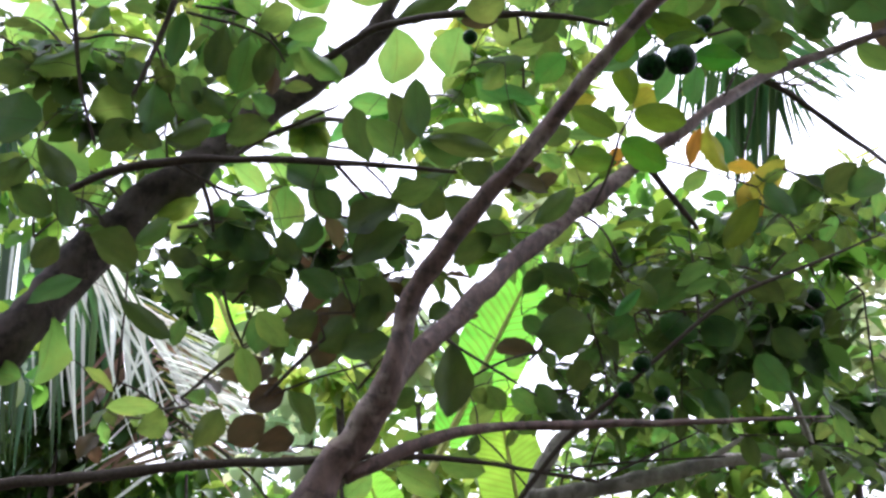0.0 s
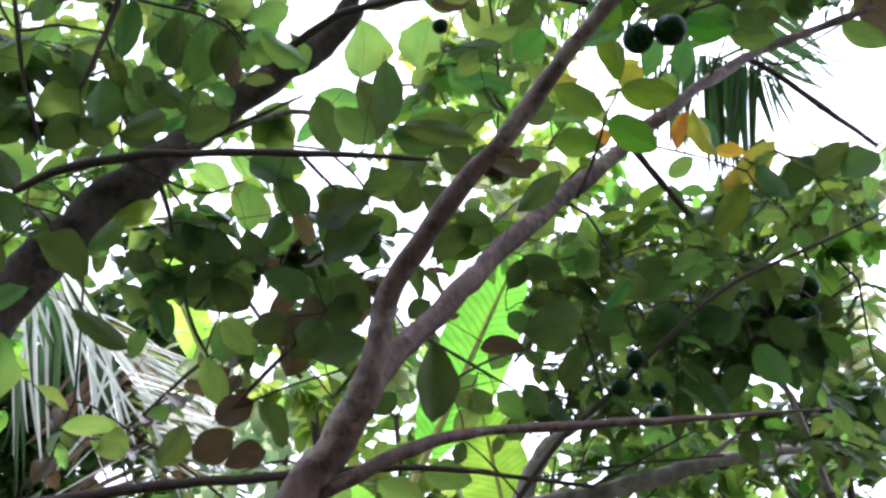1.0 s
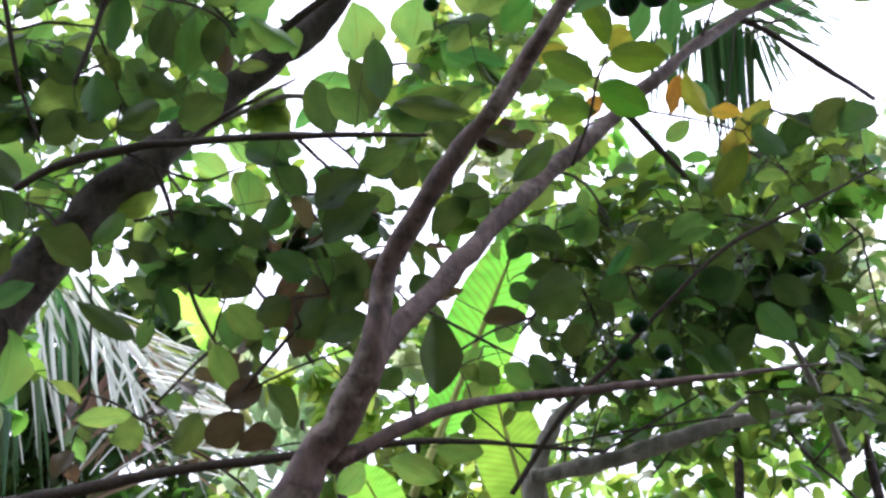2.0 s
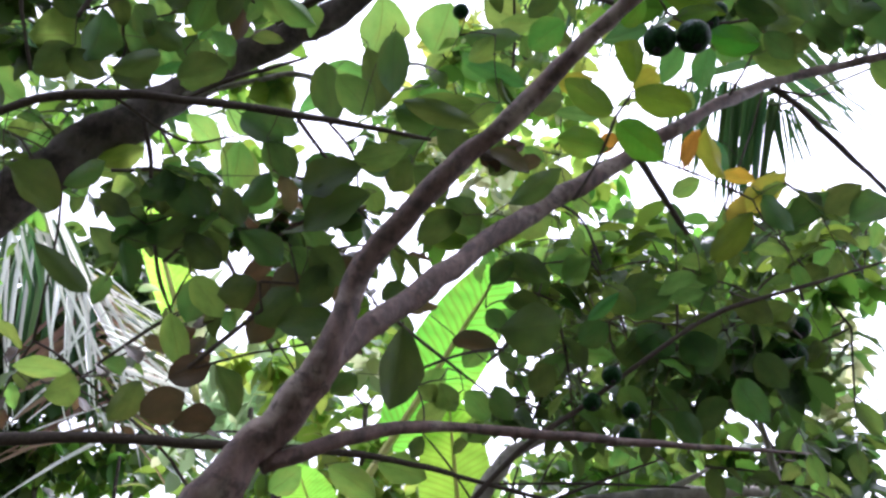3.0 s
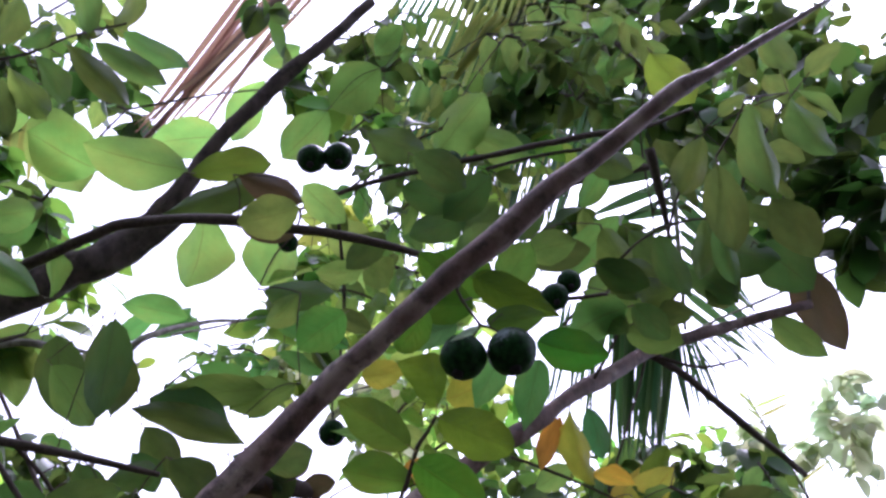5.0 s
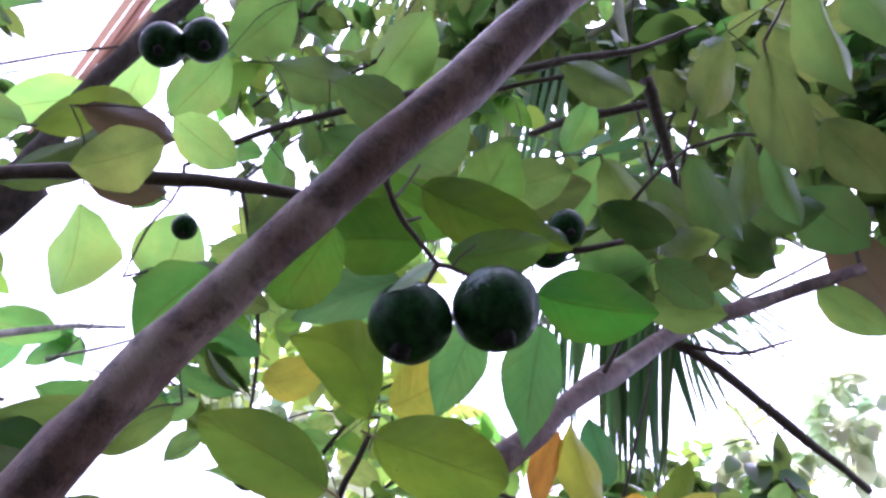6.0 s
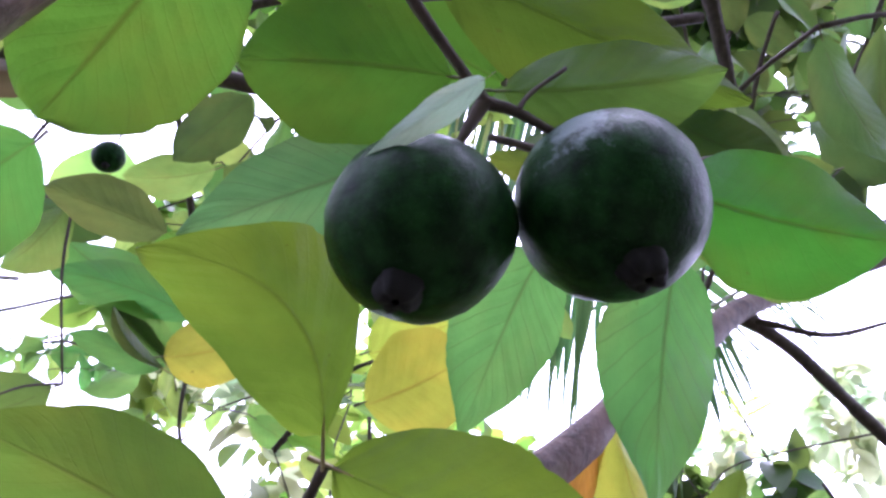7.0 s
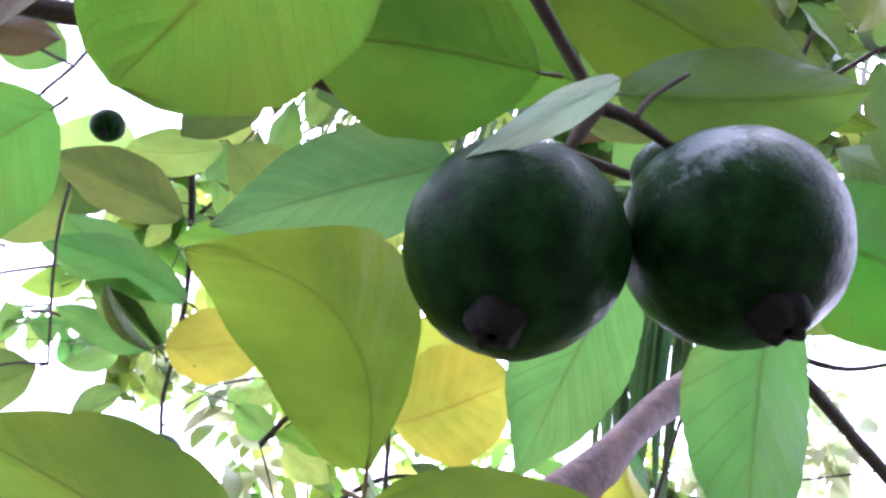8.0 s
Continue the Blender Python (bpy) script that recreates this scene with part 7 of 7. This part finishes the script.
clump("background", (-5.286, 9.047, 3.214), (0.54, 0.60, 0.79), 200, 0.29, 2)
clump("background", (-0.565, 4.969, 2.343), (0.35, 0.50, 0.41), 220, 0.15, 1)
clump("background", (-0.451, 5.087, 2.629), (0.20, 0.40, 0.20), 80, 0.15, 3)
clump("background", (-3.615, 8.143, 3.305), (0.92, 0.30, 0.60), 420, 0.23, 2)
clump("background", (-4.378, 8.174, 3.042), (0.60, 0.30, 0.60), 300, 0.23, 2)
clump("background", (-4.766, 8.582, 2.396), (0.67, 0.30, 0.22), 140, 0.23, 2)
clump("background", (-0.703, 5.156, 1.805), (0.95, 0.40, 0.19), 300, 0.15, 1)
clump("background", (1.040, 5.301, 1.824), (0.95, 0.40, 0.19), 180, 0.15, 1)
clump("background", (-4.344, 9.524, 2.147), (1.33, 0.60, 0.24), 200, 0.27, 0)
clump("background", (-0.948, 5.243, 2.669), (0.31, 0.40, 0.31), 120, 0.15, 1)
clump("background", (-4.510, 8.900, 2.348), (0.86, 0.60, 0.34), 300, 0.26, 2)
background_foliage = foliage("background_foliage", "loose light and dark green leaves of trees farther off", 3, CLUMPS["background"])
clump("guava", (0.885, 2.356, 3.580), (0.22, 0.25, 0.17), 90, 0.12, 2)
clump("guava", (1.166, 2.234, 3.415), (0.16, 0.25, 0.23), 130, 0.12, 2)
clump("guava", (1.355, 2.373, 3.185), (0.10, 0.20, 0.13), 50, 0.11, 2)
clump("guava", (0.719, 2.609, 3.318), (0.18, 0.20, 0.13), 50, 0.1, 2)
clump("guava", (1.248, 2.328, 3.254), (0.10, 0.20, 0.22), 90, 0.11, 2)
clump("guava", (0.132, 2.441, 3.767), (0.17, 0.20, 0.10), 40, 0.1, 2)
clump("guava", (-0.038, 2.310, 3.371), (0.09, 0.15, 0.11), 24, 0.1, 0)
foliage("outer_leaves", "dense green leaves of the outer twigs", 109, CLUMPS["guava"], tree=guava_tree)
clump("old", (-0.965, 2.739, 2.522), (0.17, 0.20, 0.14), 60, 0.11, 2)
clump("old", (-0.763, 2.787, 2.456), (0.31, 0.20, 0.09), 80, 0.11, 2)
clump("old", (-0.939, 2.268, 3.363), (0.26, 0.25, 0.21), 70, 0.1, 2)
clump("old", (-1.014, 2.425, 2.871), (0.13, 0.25, 0.16), 50, 0.1, 2)
clump("old", (-1.062, 2.017, 2.686), (0.29, 0.20, 0.17), 60, 0.1, 2)
clump("old", (-1.038, 2.199, 3.476), (0.17, 0.20, 0.11), 60, 0.1, 2)
clump("old", (-1.068, 2.341, 3.221), (0.12, 0.20, 0.14), 50, 0.1, 2)
clump("old", (-0.969, 2.793, 3.447), (0.18, 0.20, 0.17), 40, 0.11, 0)
clump("old", (-0.918, 2.369, 2.980), (0.18, 0.20, 0.09), 45, 0.1, 2)
clump("old", (-0.215, 2.286, 3.602), (0.10, 0.15, 0.10), 24, 0.1, 2)
foliage("outer_leaves", "dense green leaves of the outer twigs", 110, CLUMPS["old"], tree=old_tree)
clump("back", (0.138, 2.500, 3.662), (0.21, 0.25, 0.19), 40, 0.11, 2)
clump("back", (0.510, 2.455, 3.777), (0.26, 0.25, 0.12), 80, 0.11, 2)
clump("back", (-0.201, 2.896, 3.131), (0.12, 0.25, 0.20), 50, 0.1, 0)
clump("back", (0.387, 2.588, 3.529), (0.17, 0.20, 0.14), 40, 0.1, 0)
clump("back", (-0.033, 2.498, 3.651), (0.14, 0.20, 0.15), 40, 0.1, 0)
clump("back", (-0.049, 2.224, 2.368), (0.12, 0.20, 0.12), 30, 0.1, 0)
foliage("outer_leaves", "dense green leaves of the outer twigs", 113, CLUMPS["back"], tree=back_tree)
clump("side", (1.139, 3.005, 2.653), (0.21, 0.25, 0.12), 80, 0.1, 0)
clump("side", (1.089, 3.078, 2.722), (0.21, 0.20, 0.10), 50, 0.1, 2)
clump("side", (0.450, 2.479, 2.084), (0.29, 0.25, 0.19), 110, 0.1, 2)
clump("side", (0.765, 2.528, 2.028), (0.22, 0.25, 0.19), 120, 0.1, 2)
clump("side", (0.844, 3.249, 1.832), (0.39, 0.20, 0.12), 80, 0.11, 0)
clump("side", (0.266, 3.085, 1.850), (0.25, 0.20, 0.11), 60, 0.1, 0)
clump("side", (0.342, 2.415, 2.232), (0.19, 0.20, 0.13), 50, 0.1, 0)
clump("side", (0.964, 2.574, 2.239), (0.13, 0.20, 0.18), 50, 0.1, 0)
foliage("outer_leaves", "dense green leaves of the outer twigs", 114, CLUMPS["side"], tree=side_tree)
knit(guava_tree, TWIG)
knit(old_tree, TWIG)
knit(pale_tree, TWIG)
knit(back_tree, TWIG)
knit(side_tree, TWIG)
stems(background_foliage, [(-1.122, 4.743, 2.244), (-0.846, 4.106, 2.297), (0.963, 4.766, 2.096), (1.014, 4.335, 2.117), (-0.447, 5.133, 1.927), (-3.271, 8.726, 2.361), (1.547, 4.361, 2.173), (-4.203, 9.137, 3.226), (-3.241, 9.554, 3.428), (-5.286, 9.047, 3.214), (-0.565, 4.969, 2.343), (-4.378, 8.174, 3.042), (-4.766, 8.582, 2.396), (-0.703, 5.156, 1.805), (1.040, 5.301, 1.824), (-4.344, 9.524, 2.147), (-4.510, 8.900, 2.348)], BARK_DARK, 0.03, 5)
ENDS[background_foliage.name] = [(-2.745, 4.070, 4.258), (-2.703, 4.460, 3.214), (-0.026, 4.561, 4.154), (0.309, 5.070, 3.723), (0.928, 5.292, 3.270), (0.771, 4.517, 2.726), (2.262, 5.970, 3.199), (-1.617, 3.833, 3.431), (0.799, 3.903, 2.656), (1.442, 4.243, 3.045), (-0.451, 5.087, 2.629), (-3.615, 8.143, 3.305), (-0.948, 5.243, 2.669)]
knit(background_foliage, BARK_DARK, 0.006)
# palm frond
frond = holder("palm_frond", (1.163, 3.449, 4.316), "green palm frond with level leaflets behind the branches", "palm frond", "palm fronds")
limb("rib", frond, RACHIS, (1.233, 3.651, 3.556, 0.006), (1.219, 3.606, 3.635, 0.008), (1.188, 3.520, 3.988, 0.011), (1.163, 3.449, 4.316, 0.014), (1.134, 3.433, 4.750, 0.018), (1.116, 3.310, 5.581, 0.022), sides=7)
comb(frond, 860, "green", (1.163, 3.449, 4.316), (1.219, 3.606, 3.635), (0.797, 3.515, 4.164), (0.840, 3.645, 3.529), 13, 0.0411, (0.998, 0.014, 0.068))
comb(frond, 861, "green", (1.175, 3.450, 4.317), (1.228, 3.606, 3.635), (1.553, 3.609, 4.068), (1.507, 3.699, 3.494), 12, 0.0411, (0.998, 0.014, 0.068))
# palm frond
frond = holder("palm_frond", (-2.256, 3.479, 3.659), "short green palm frond among leaves", "palm frond", "palm fronds")
limb("rib", frond, RACHIS, (-2.057, 3.509, 3.624, 0.008), (-2.256, 3.474, 3.672, 0.010), (-3.017, 3.474, 3.781, 0.015), sides=7)
comb(frond, 900, "green", (-2.256, 3.479, 3.659), (-2.070, 3.503, 3.636), (-2.208, 3.513, 3.288), (-1.975, 3.541, 3.266), 8, 0.0427, (0.996, 0.083, 0.011))
# palm frond
frond = holder("palm_frond", (-1.902, 3.884, 4.484), "far pale palm frond against the sky", "palm frond", "palm fronds")
limb("rib", frond, RACHIS, (-1.571, 3.854, 4.568, 0.006), (-1.902, 3.884, 4.484, 0.010), (-2.815, 3.953, 4.276, 0.015), sides=7)
comb(frond, 890, "light", (-1.902, 3.884, 4.484), (-1.598, 3.861, 4.554), (-1.894, 3.952, 4.160), (-1.482, 3.985, 4.140), 9, 0.0392, (0.998, 0.014, 0.068))
comb(frond, 891, "green", (-2.305, 3.388, 3.313), (-2.230, 3.403, 3.290), (-2.306, 3.462, 2.824), (-2.030, 3.416, 3.013), 7, 0.0356, (0.996, 0.083, 0.011))
# palm frond
frond = holder("palm_frond", (0.808, 3.032, 3.292), "hanging dark green palm frond with narrow folded leaflets", "palm frond", "palm fronds")
limb("rib", frond, RACHIS, (0.773, 3.358, 3.438, 0.003), (0.820, 3.074, 3.318, 0.003), (0.908, 3.046, 3.259, 0.004), (1.000, 3.017, 3.202, 0.005), (1.173, 3.055, 3.309, 0.005), (1.455, 3.054, 3.465, 0.005), (2.019, 3.046, 3.783, 0.006), sides=7)
comb(frond, 820, "green", (0.808, 3.032, 3.292), (0.999, 3.007, 3.219), (0.828, 3.206, 2.839), (0.960, 3.152, 2.816), 15, 0.0205, (0.997, -0.079, 0.015))
comb(frond, 821, "green", (0.830, 3.073, 3.318), (1.005, 3.054, 3.238), (0.905, 3.286, 2.892), (0.981, 3.252, 2.843), 7, 0.0182, (0.997, -0.079, 0.015))
comb(frond, 822, "green", (0.984, 3.037, 3.174), (1.063, 3.057, 3.227), (1.003, 3.074, 2.932), (1.147, 3.119, 3.031), 9, 0.0147, (0.997, -0.079, 0.015))
comb(frond, 823, "green", (1.016, 3.023, 3.191), (1.257, 3.102, 3.361), (1.126, 3.079, 3.032), (1.506, 3.262, 3.311), 18, 0.0060, (0.997, -0.079, 0.015))
comb(frond, 824, "green", (0.788, 3.353, 3.445), (0.865, 3.243, 3.421), (0.765, 3.511, 3.204), (0.857, 3.360, 3.242), 6, 0.0223, (0.997, -0.079, 0.015))
comb(frond, 825, "green", (0.671, 3.157, 3.360), (0.791, 3.124, 3.368), (0.619, 3.326, 3.068), (0.796, 3.331, 2.977), 7, 0.0150, (0.997, -0.079, 0.015))
# palm frond
frond = holder("palm_frond", (0.207, 3.414, 5.108), "backlit arching palm frond with long leaflets overhead", "palm frond", "palm fronds")
limb("rib", frond, RACHIS, (-0.133, 3.609, 5.341, 0.008), (0.208, 3.478, 5.197, 0.012), (0.796, 3.441, 5.113, 0.015), (0.970, 3.582, 4.880, 0.016), (1.279, 3.481, 5.087, 0.018), (2.129, 3.254, 5.978, 0.024), sides=7)
comb(frond, 840, "light", (0.207, 3.414, 5.108), (0.796, 3.448, 5.101), (-0.150, 3.752, 4.064), (0.598, 3.875, 3.914), 18, 0.0240, (0.998, 0.014, 0.068))
comb(frond, 841, "green", (0.513, 3.530, 5.134), (0.970, 3.582, 4.880), (0.168, 3.969, 3.913), (0.758, 3.952, 3.792), 16, 0.0270, (0.998, 0.014, 0.068))
comb(frond, 842, "green", (-0.018, 3.625, 5.324), (0.382, 3.631, 5.351), (-0.398, 3.878, 4.635), (0.147, 4.023, 4.428), 12, 0.0250, (0.998, 0.014, 0.068))
comb(frond, 843, "green", (0.237, 3.714, 5.208), (0.826, 3.748, 5.201), (-0.120, 4.052, 4.164), (0.628, 4.175, 4.014), 17, 0.0260, (0.998, 0.014, 0.068), 0.06)
comb(frond, 844, "light", (0.361, 3.416, 5.004), (0.628, 3.496, 4.903), (-0.003, 3.639, 4.467), (0.264, 3.746, 4.341), 11, 0.0320, (0.9, 0.3, 0.2), 0.05)
# palm frond
frond = holder("palm_frond", (-0.658, 3.258, 4.895), "dry brown palm frond with split leaflets", "palm frond", "palm fronds")
limb("rib", frond, RACHIS_DEAD, (-1.099, 3.639, 4.177, 0.010), (-0.837, 3.481, 4.483, 0.016), (-0.551, 3.310, 4.814, 0.022), (-0.313, 3.163, 5.096, 0.030), (0.160, 2.967, 5.897, 0.035), sides=7)
comb(frond, 870, "dry", (-0.658, 3.258, 4.895), (-0.305, 3.238, 4.963), (-1.077, 3.608, 4.234), (-0.923, 3.623, 4.222), 9, 0.0280, (0.998, 0.014, 0.068))
# palm frond
frond = holder("palm_frond", (-3.921, 7.016, 4.113), "drooping glossy palm frond, sky sheen painted pale on its leaflets", "palm frond", "palm fronds")
limb("rib", frond, RACHIS, (-2.670, 7.143, 2.329, 0.014), (-2.810, 6.992, 2.994, 0.018), (-3.065, 6.907, 3.454, 0.022), (-3.441, 6.968, 3.777, 0.024), (-3.920, 7.002, 4.150, 0.026), (-4.620, 6.952, 4.699, 0.030), (-5.903, 6.971, 5.502, 0.040), sides=7)
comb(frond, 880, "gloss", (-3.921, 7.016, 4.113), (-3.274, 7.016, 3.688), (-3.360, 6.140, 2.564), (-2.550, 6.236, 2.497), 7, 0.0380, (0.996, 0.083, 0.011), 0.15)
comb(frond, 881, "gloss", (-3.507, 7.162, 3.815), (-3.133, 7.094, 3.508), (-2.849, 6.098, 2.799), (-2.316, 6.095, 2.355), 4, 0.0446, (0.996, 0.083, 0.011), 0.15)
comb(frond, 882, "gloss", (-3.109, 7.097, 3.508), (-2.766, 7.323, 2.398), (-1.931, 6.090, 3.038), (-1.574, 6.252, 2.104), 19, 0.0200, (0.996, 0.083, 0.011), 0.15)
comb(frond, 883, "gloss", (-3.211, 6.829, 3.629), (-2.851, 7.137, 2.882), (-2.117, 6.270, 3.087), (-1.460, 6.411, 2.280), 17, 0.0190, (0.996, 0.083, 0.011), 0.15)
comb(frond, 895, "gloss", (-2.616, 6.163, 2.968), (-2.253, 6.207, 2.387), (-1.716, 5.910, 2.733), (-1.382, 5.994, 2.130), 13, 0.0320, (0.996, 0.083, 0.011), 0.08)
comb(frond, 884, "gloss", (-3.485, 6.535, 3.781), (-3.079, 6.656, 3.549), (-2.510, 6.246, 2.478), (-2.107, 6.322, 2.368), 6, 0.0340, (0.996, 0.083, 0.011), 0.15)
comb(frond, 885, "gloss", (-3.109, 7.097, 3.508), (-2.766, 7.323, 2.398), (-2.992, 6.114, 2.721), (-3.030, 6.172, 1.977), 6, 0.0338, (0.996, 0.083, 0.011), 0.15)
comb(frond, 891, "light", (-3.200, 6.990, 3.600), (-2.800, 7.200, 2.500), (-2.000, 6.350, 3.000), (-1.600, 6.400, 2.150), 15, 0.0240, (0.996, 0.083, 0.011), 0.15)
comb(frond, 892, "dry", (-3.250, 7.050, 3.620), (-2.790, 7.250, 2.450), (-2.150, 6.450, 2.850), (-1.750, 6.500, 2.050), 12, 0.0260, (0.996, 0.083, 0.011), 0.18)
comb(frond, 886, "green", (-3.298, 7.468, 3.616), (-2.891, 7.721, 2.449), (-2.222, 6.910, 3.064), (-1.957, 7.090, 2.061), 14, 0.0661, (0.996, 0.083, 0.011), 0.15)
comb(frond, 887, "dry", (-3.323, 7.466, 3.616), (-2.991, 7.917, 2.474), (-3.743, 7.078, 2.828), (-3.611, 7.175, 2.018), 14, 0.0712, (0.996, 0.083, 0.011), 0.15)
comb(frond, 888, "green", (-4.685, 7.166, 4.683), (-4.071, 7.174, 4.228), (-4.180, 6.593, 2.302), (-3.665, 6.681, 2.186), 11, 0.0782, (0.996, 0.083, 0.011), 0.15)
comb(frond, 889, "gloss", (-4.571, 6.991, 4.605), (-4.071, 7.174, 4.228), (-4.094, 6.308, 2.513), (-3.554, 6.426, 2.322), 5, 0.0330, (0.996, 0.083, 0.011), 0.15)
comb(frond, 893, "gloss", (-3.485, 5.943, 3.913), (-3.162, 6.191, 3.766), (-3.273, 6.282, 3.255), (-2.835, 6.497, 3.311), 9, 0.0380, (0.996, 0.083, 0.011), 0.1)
comb(frond, 894, "green", (-3.485, 6.143, 3.893), (-3.162, 6.391, 3.746), (-3.273, 6.482, 3.235), (-2.835, 6.697, 3.291), 9, 0.0500, (0.996, 0.083, 0.011), 0.1)
comb(frond, 890, "green", (-4.071, 7.398, 4.201), (-3.371, 7.409, 3.759), (-3.946, 7.378, 2.547), (-2.907, 7.311, 2.396), 16, 0.0730, (0.996, 0.083, 0.011), 0.15)
# palm frond
frond = holder("palm_frond", (2.128, 5.304, 3.975), "yellow-green palm frond low behind the branches", "palm frond", "palm fronds")
limb("rib", frond, RACHIS, (2.082, 5.269, 4.035, 0.005), (2.269, 5.410, 3.797, 0.008), (2.454, 5.536, 3.584, 0.011), (2.791, 5.865, 3.226, 0.015), sides=7)
comb(frond, 810, "light", (2.128, 5.304, 3.975), (2.424, 5.523, 3.607), (1.969, 5.154, 4.039), (2.162, 5.398, 3.643), 11, 0.0200, (0.997, -0.079, 0.015))
comb(frond, 811, "light", (2.144, 5.311, 3.963), (2.438, 5.522, 3.607), (2.337, 5.233, 4.062), (2.644, 5.427, 3.731), 9, 0.0200, (0.997, -0.079, 0.015))

# ---- ground ----
def ground_sheet():
    verts, faces = [], []
    ring = [0.0, 0.6, 1.2, 1.8, 2.5, 3.2, 4, 5, 6.5, 8.5, 11, 15, 22, 35, 60, 120, 300, 900]
    sides = 48
    for r in ring:
        for k in range(sides):
            p = 2 * math.pi * k / sides
            x, y = r * math.cos(p), 2 + r * math.sin(p)
            verts.append((x, y, -0.02 + 0.05 * noise.noise(Vector((x, y, 0)) * 0.9) * min(1, r / 2)))
    for i in range(len(ring) - 1):
        for k in range(sides):
            k2 = (k + 1) % sides
            faces.append((i * sides + k, i * sides + k2, (i + 1) * sides + k2, (i + 1) * sides + k))
    return mesh_of("ground", verts, faces, rough_material("leafy_soil", (0.02, 0.017, 0.01), (0.06, 0.05, 0.03), 9, (1, 1, 1), 0.8, 0.03, 0.95, 1.3, (0.04, 0.07, 0.02)))


tagged(new("ground", ground_sheet()), "dark soil with fallen leaves and thin grass", "ground", kind="structure")


# ---- banana plant: broad upright leaves with a thick midrib ----
def banana_leaf(plant, base, tip, side, width, seed):
    nv, nu = 40, 5
    verts, faces, uvs = [], [], []
    for j in range(nv + 1):
        v = j / nv
        half = 0.5 * max(math.sin(math.pi * min(1, v * 0.98 + 0.01)), 0.02) ** 0.5
        for i in range(2 * nu + 1):
            u = i / nu - 1
            tear = 0.02 * noise.noise(Vector((v * 14, u * 2, seed)))
            verts.append((u * half, v + tear * abs(u) - 0.05 * abs(u), -0.12 * v * v + 0.10 * abs(u) * half + 0.008 * math.sin(v * 60) * abs(u)))
            uvs.append((u * 0.5 + 0.5, v))
    w = 2 * nu + 1
    for j in range(nv):
        for i in range(2 * nu):
            a = j * w + i
            faces.append((a, a + 1, a + w + 1, a + w))
    b, y = Vector(base), Vector(tip) - Vector(base)
    length = y.length
    y.normalize()
    x = Vector(side)
    x = (x - x.dot(y) * y).normalized()
    z = x.cross(y)
    if z.z < 0:
        x, z = -x, -z
    m = Matrix.Translation(b - plant.location) @ Matrix((x, y, z)).transposed().to_4x4() @ Matrix.Diagonal((width, length, length, 1))
    ob = child("leaf", mesh_of("leaf", verts, faces, BANANA, True, uvs), plant)
    ob.matrix_basis = m
    v, f = tube([(0, -0.35, -0.1, 0.036), (0, 0, 0.0, 0.03), (0, 0.5, -0.03, 0.021), (0, 0.8, -0.077, 0.012), (0, 0.98, -0.115, 0.004)], 7, 5, 0.02, 3)
    rib = child("midrib", mesh_of("midrib", v, f, RACHIS_LIGHT), ob, "pale yellow midrib")
    rib.scale = (length / width * 0.6, 1, 1)


RACHIS_LIGHT = rough_material("banana_rib", (0.5, 0.5, 0.12), (0.7, 0.68, 0.25), 40, (1, 1, 0.2), 0.2, 0.002, 0.5)


# ---- a belt of trees added far round the branches: hides the horizon, darkens reflections ----
def belt():
    rng = random.Random(21)
    clumps = []
    for k in range(64):
        ang = 2 * math.pi * k / 64
        ahead = math.sin(ang) > 0.25
        r = rng.uniform(9, 13)
        high = rng.uniform(1.0, 2.2) if ahead else rng.uniform(3.0, 6.5)
        clumps.append(((r * math.cos(ang), 1.5 + r * math.sin(ang), high * 0.5), (1.3, 1.3, high * 0.62), 240 if ahead else 420, 0.34, rng.choice((0, 0, 2, 2, 1))))
    return clumps


tree_belt = foliage("tree_belt", "dense green trees added all round in the distance, mostly unseen", 8, belt(), "trees")
stems(tree_belt, [c[0] for c in belt()[::2]], BARK_DARK, 0.1, 6)


# ---- unseen crowns added over and behind the walk to block sky light ----
def canopy():
    rng = random.Random(33)
    clumps = []
    for k in range(64):
        x, y = rng.uniform(-6.5, 6.5), rng.uniform(-8.5, -0.6)
        clumps.append(((x, y, rng.uniform(3.6, 6.0)), (1.6, 1.3, 0.8), 240, 0.32, rng.choice((0, 2, 2))))
    return clumps


crowns = foliage("canopy", "thick leafy tree crowns, unseen, added to shade the walk", 12, canopy(), "tree crowns")
stems(crowns, [c[0] for c in canopy()[::3]], BARK_DARK, 0.08, 7)
ENDS[crowns.name] = [c[0] for c in canopy()]
knit(crowns, BARK_DARK, 0.012)

banana_plant = holder("banana_plant", (-0.154, 3.288, 0), "banana plant with broad bright yellow-green leaves", "banana plant")
limb("stem", banana_plant, RACHIS, (-0.154, 3.288, 0, 0.09), (-0.124, 3.288, 0.7, 0.075), (-0.154, 3.288, 1.191, 0.05))
banana_leaf(banana_plant, (-0.247, 3.150, 1.915), (0.089, 3.128, 2.572), (0.890, 0.083, -0.450), 0.265, 0)
banana_leaf(banana_plant, (0.016, 3.193, 1.560), (-0.086, 3.115, 2.074), (0.980, 0.083, 0.191), 0.240, 1)
banana_leaf(banana_plant, (-0.466, 3.446, 1.566), (-0.586, 3.334, 1.840), (0.996, 0.083, 0.011), 0.189, 2)
banana_leaf(banana_plant, (-1.389, 4.319, 2.459), (-1.733, 4.208, 3.258), (0.996, 0.083, 0.011), 0.200, 3)
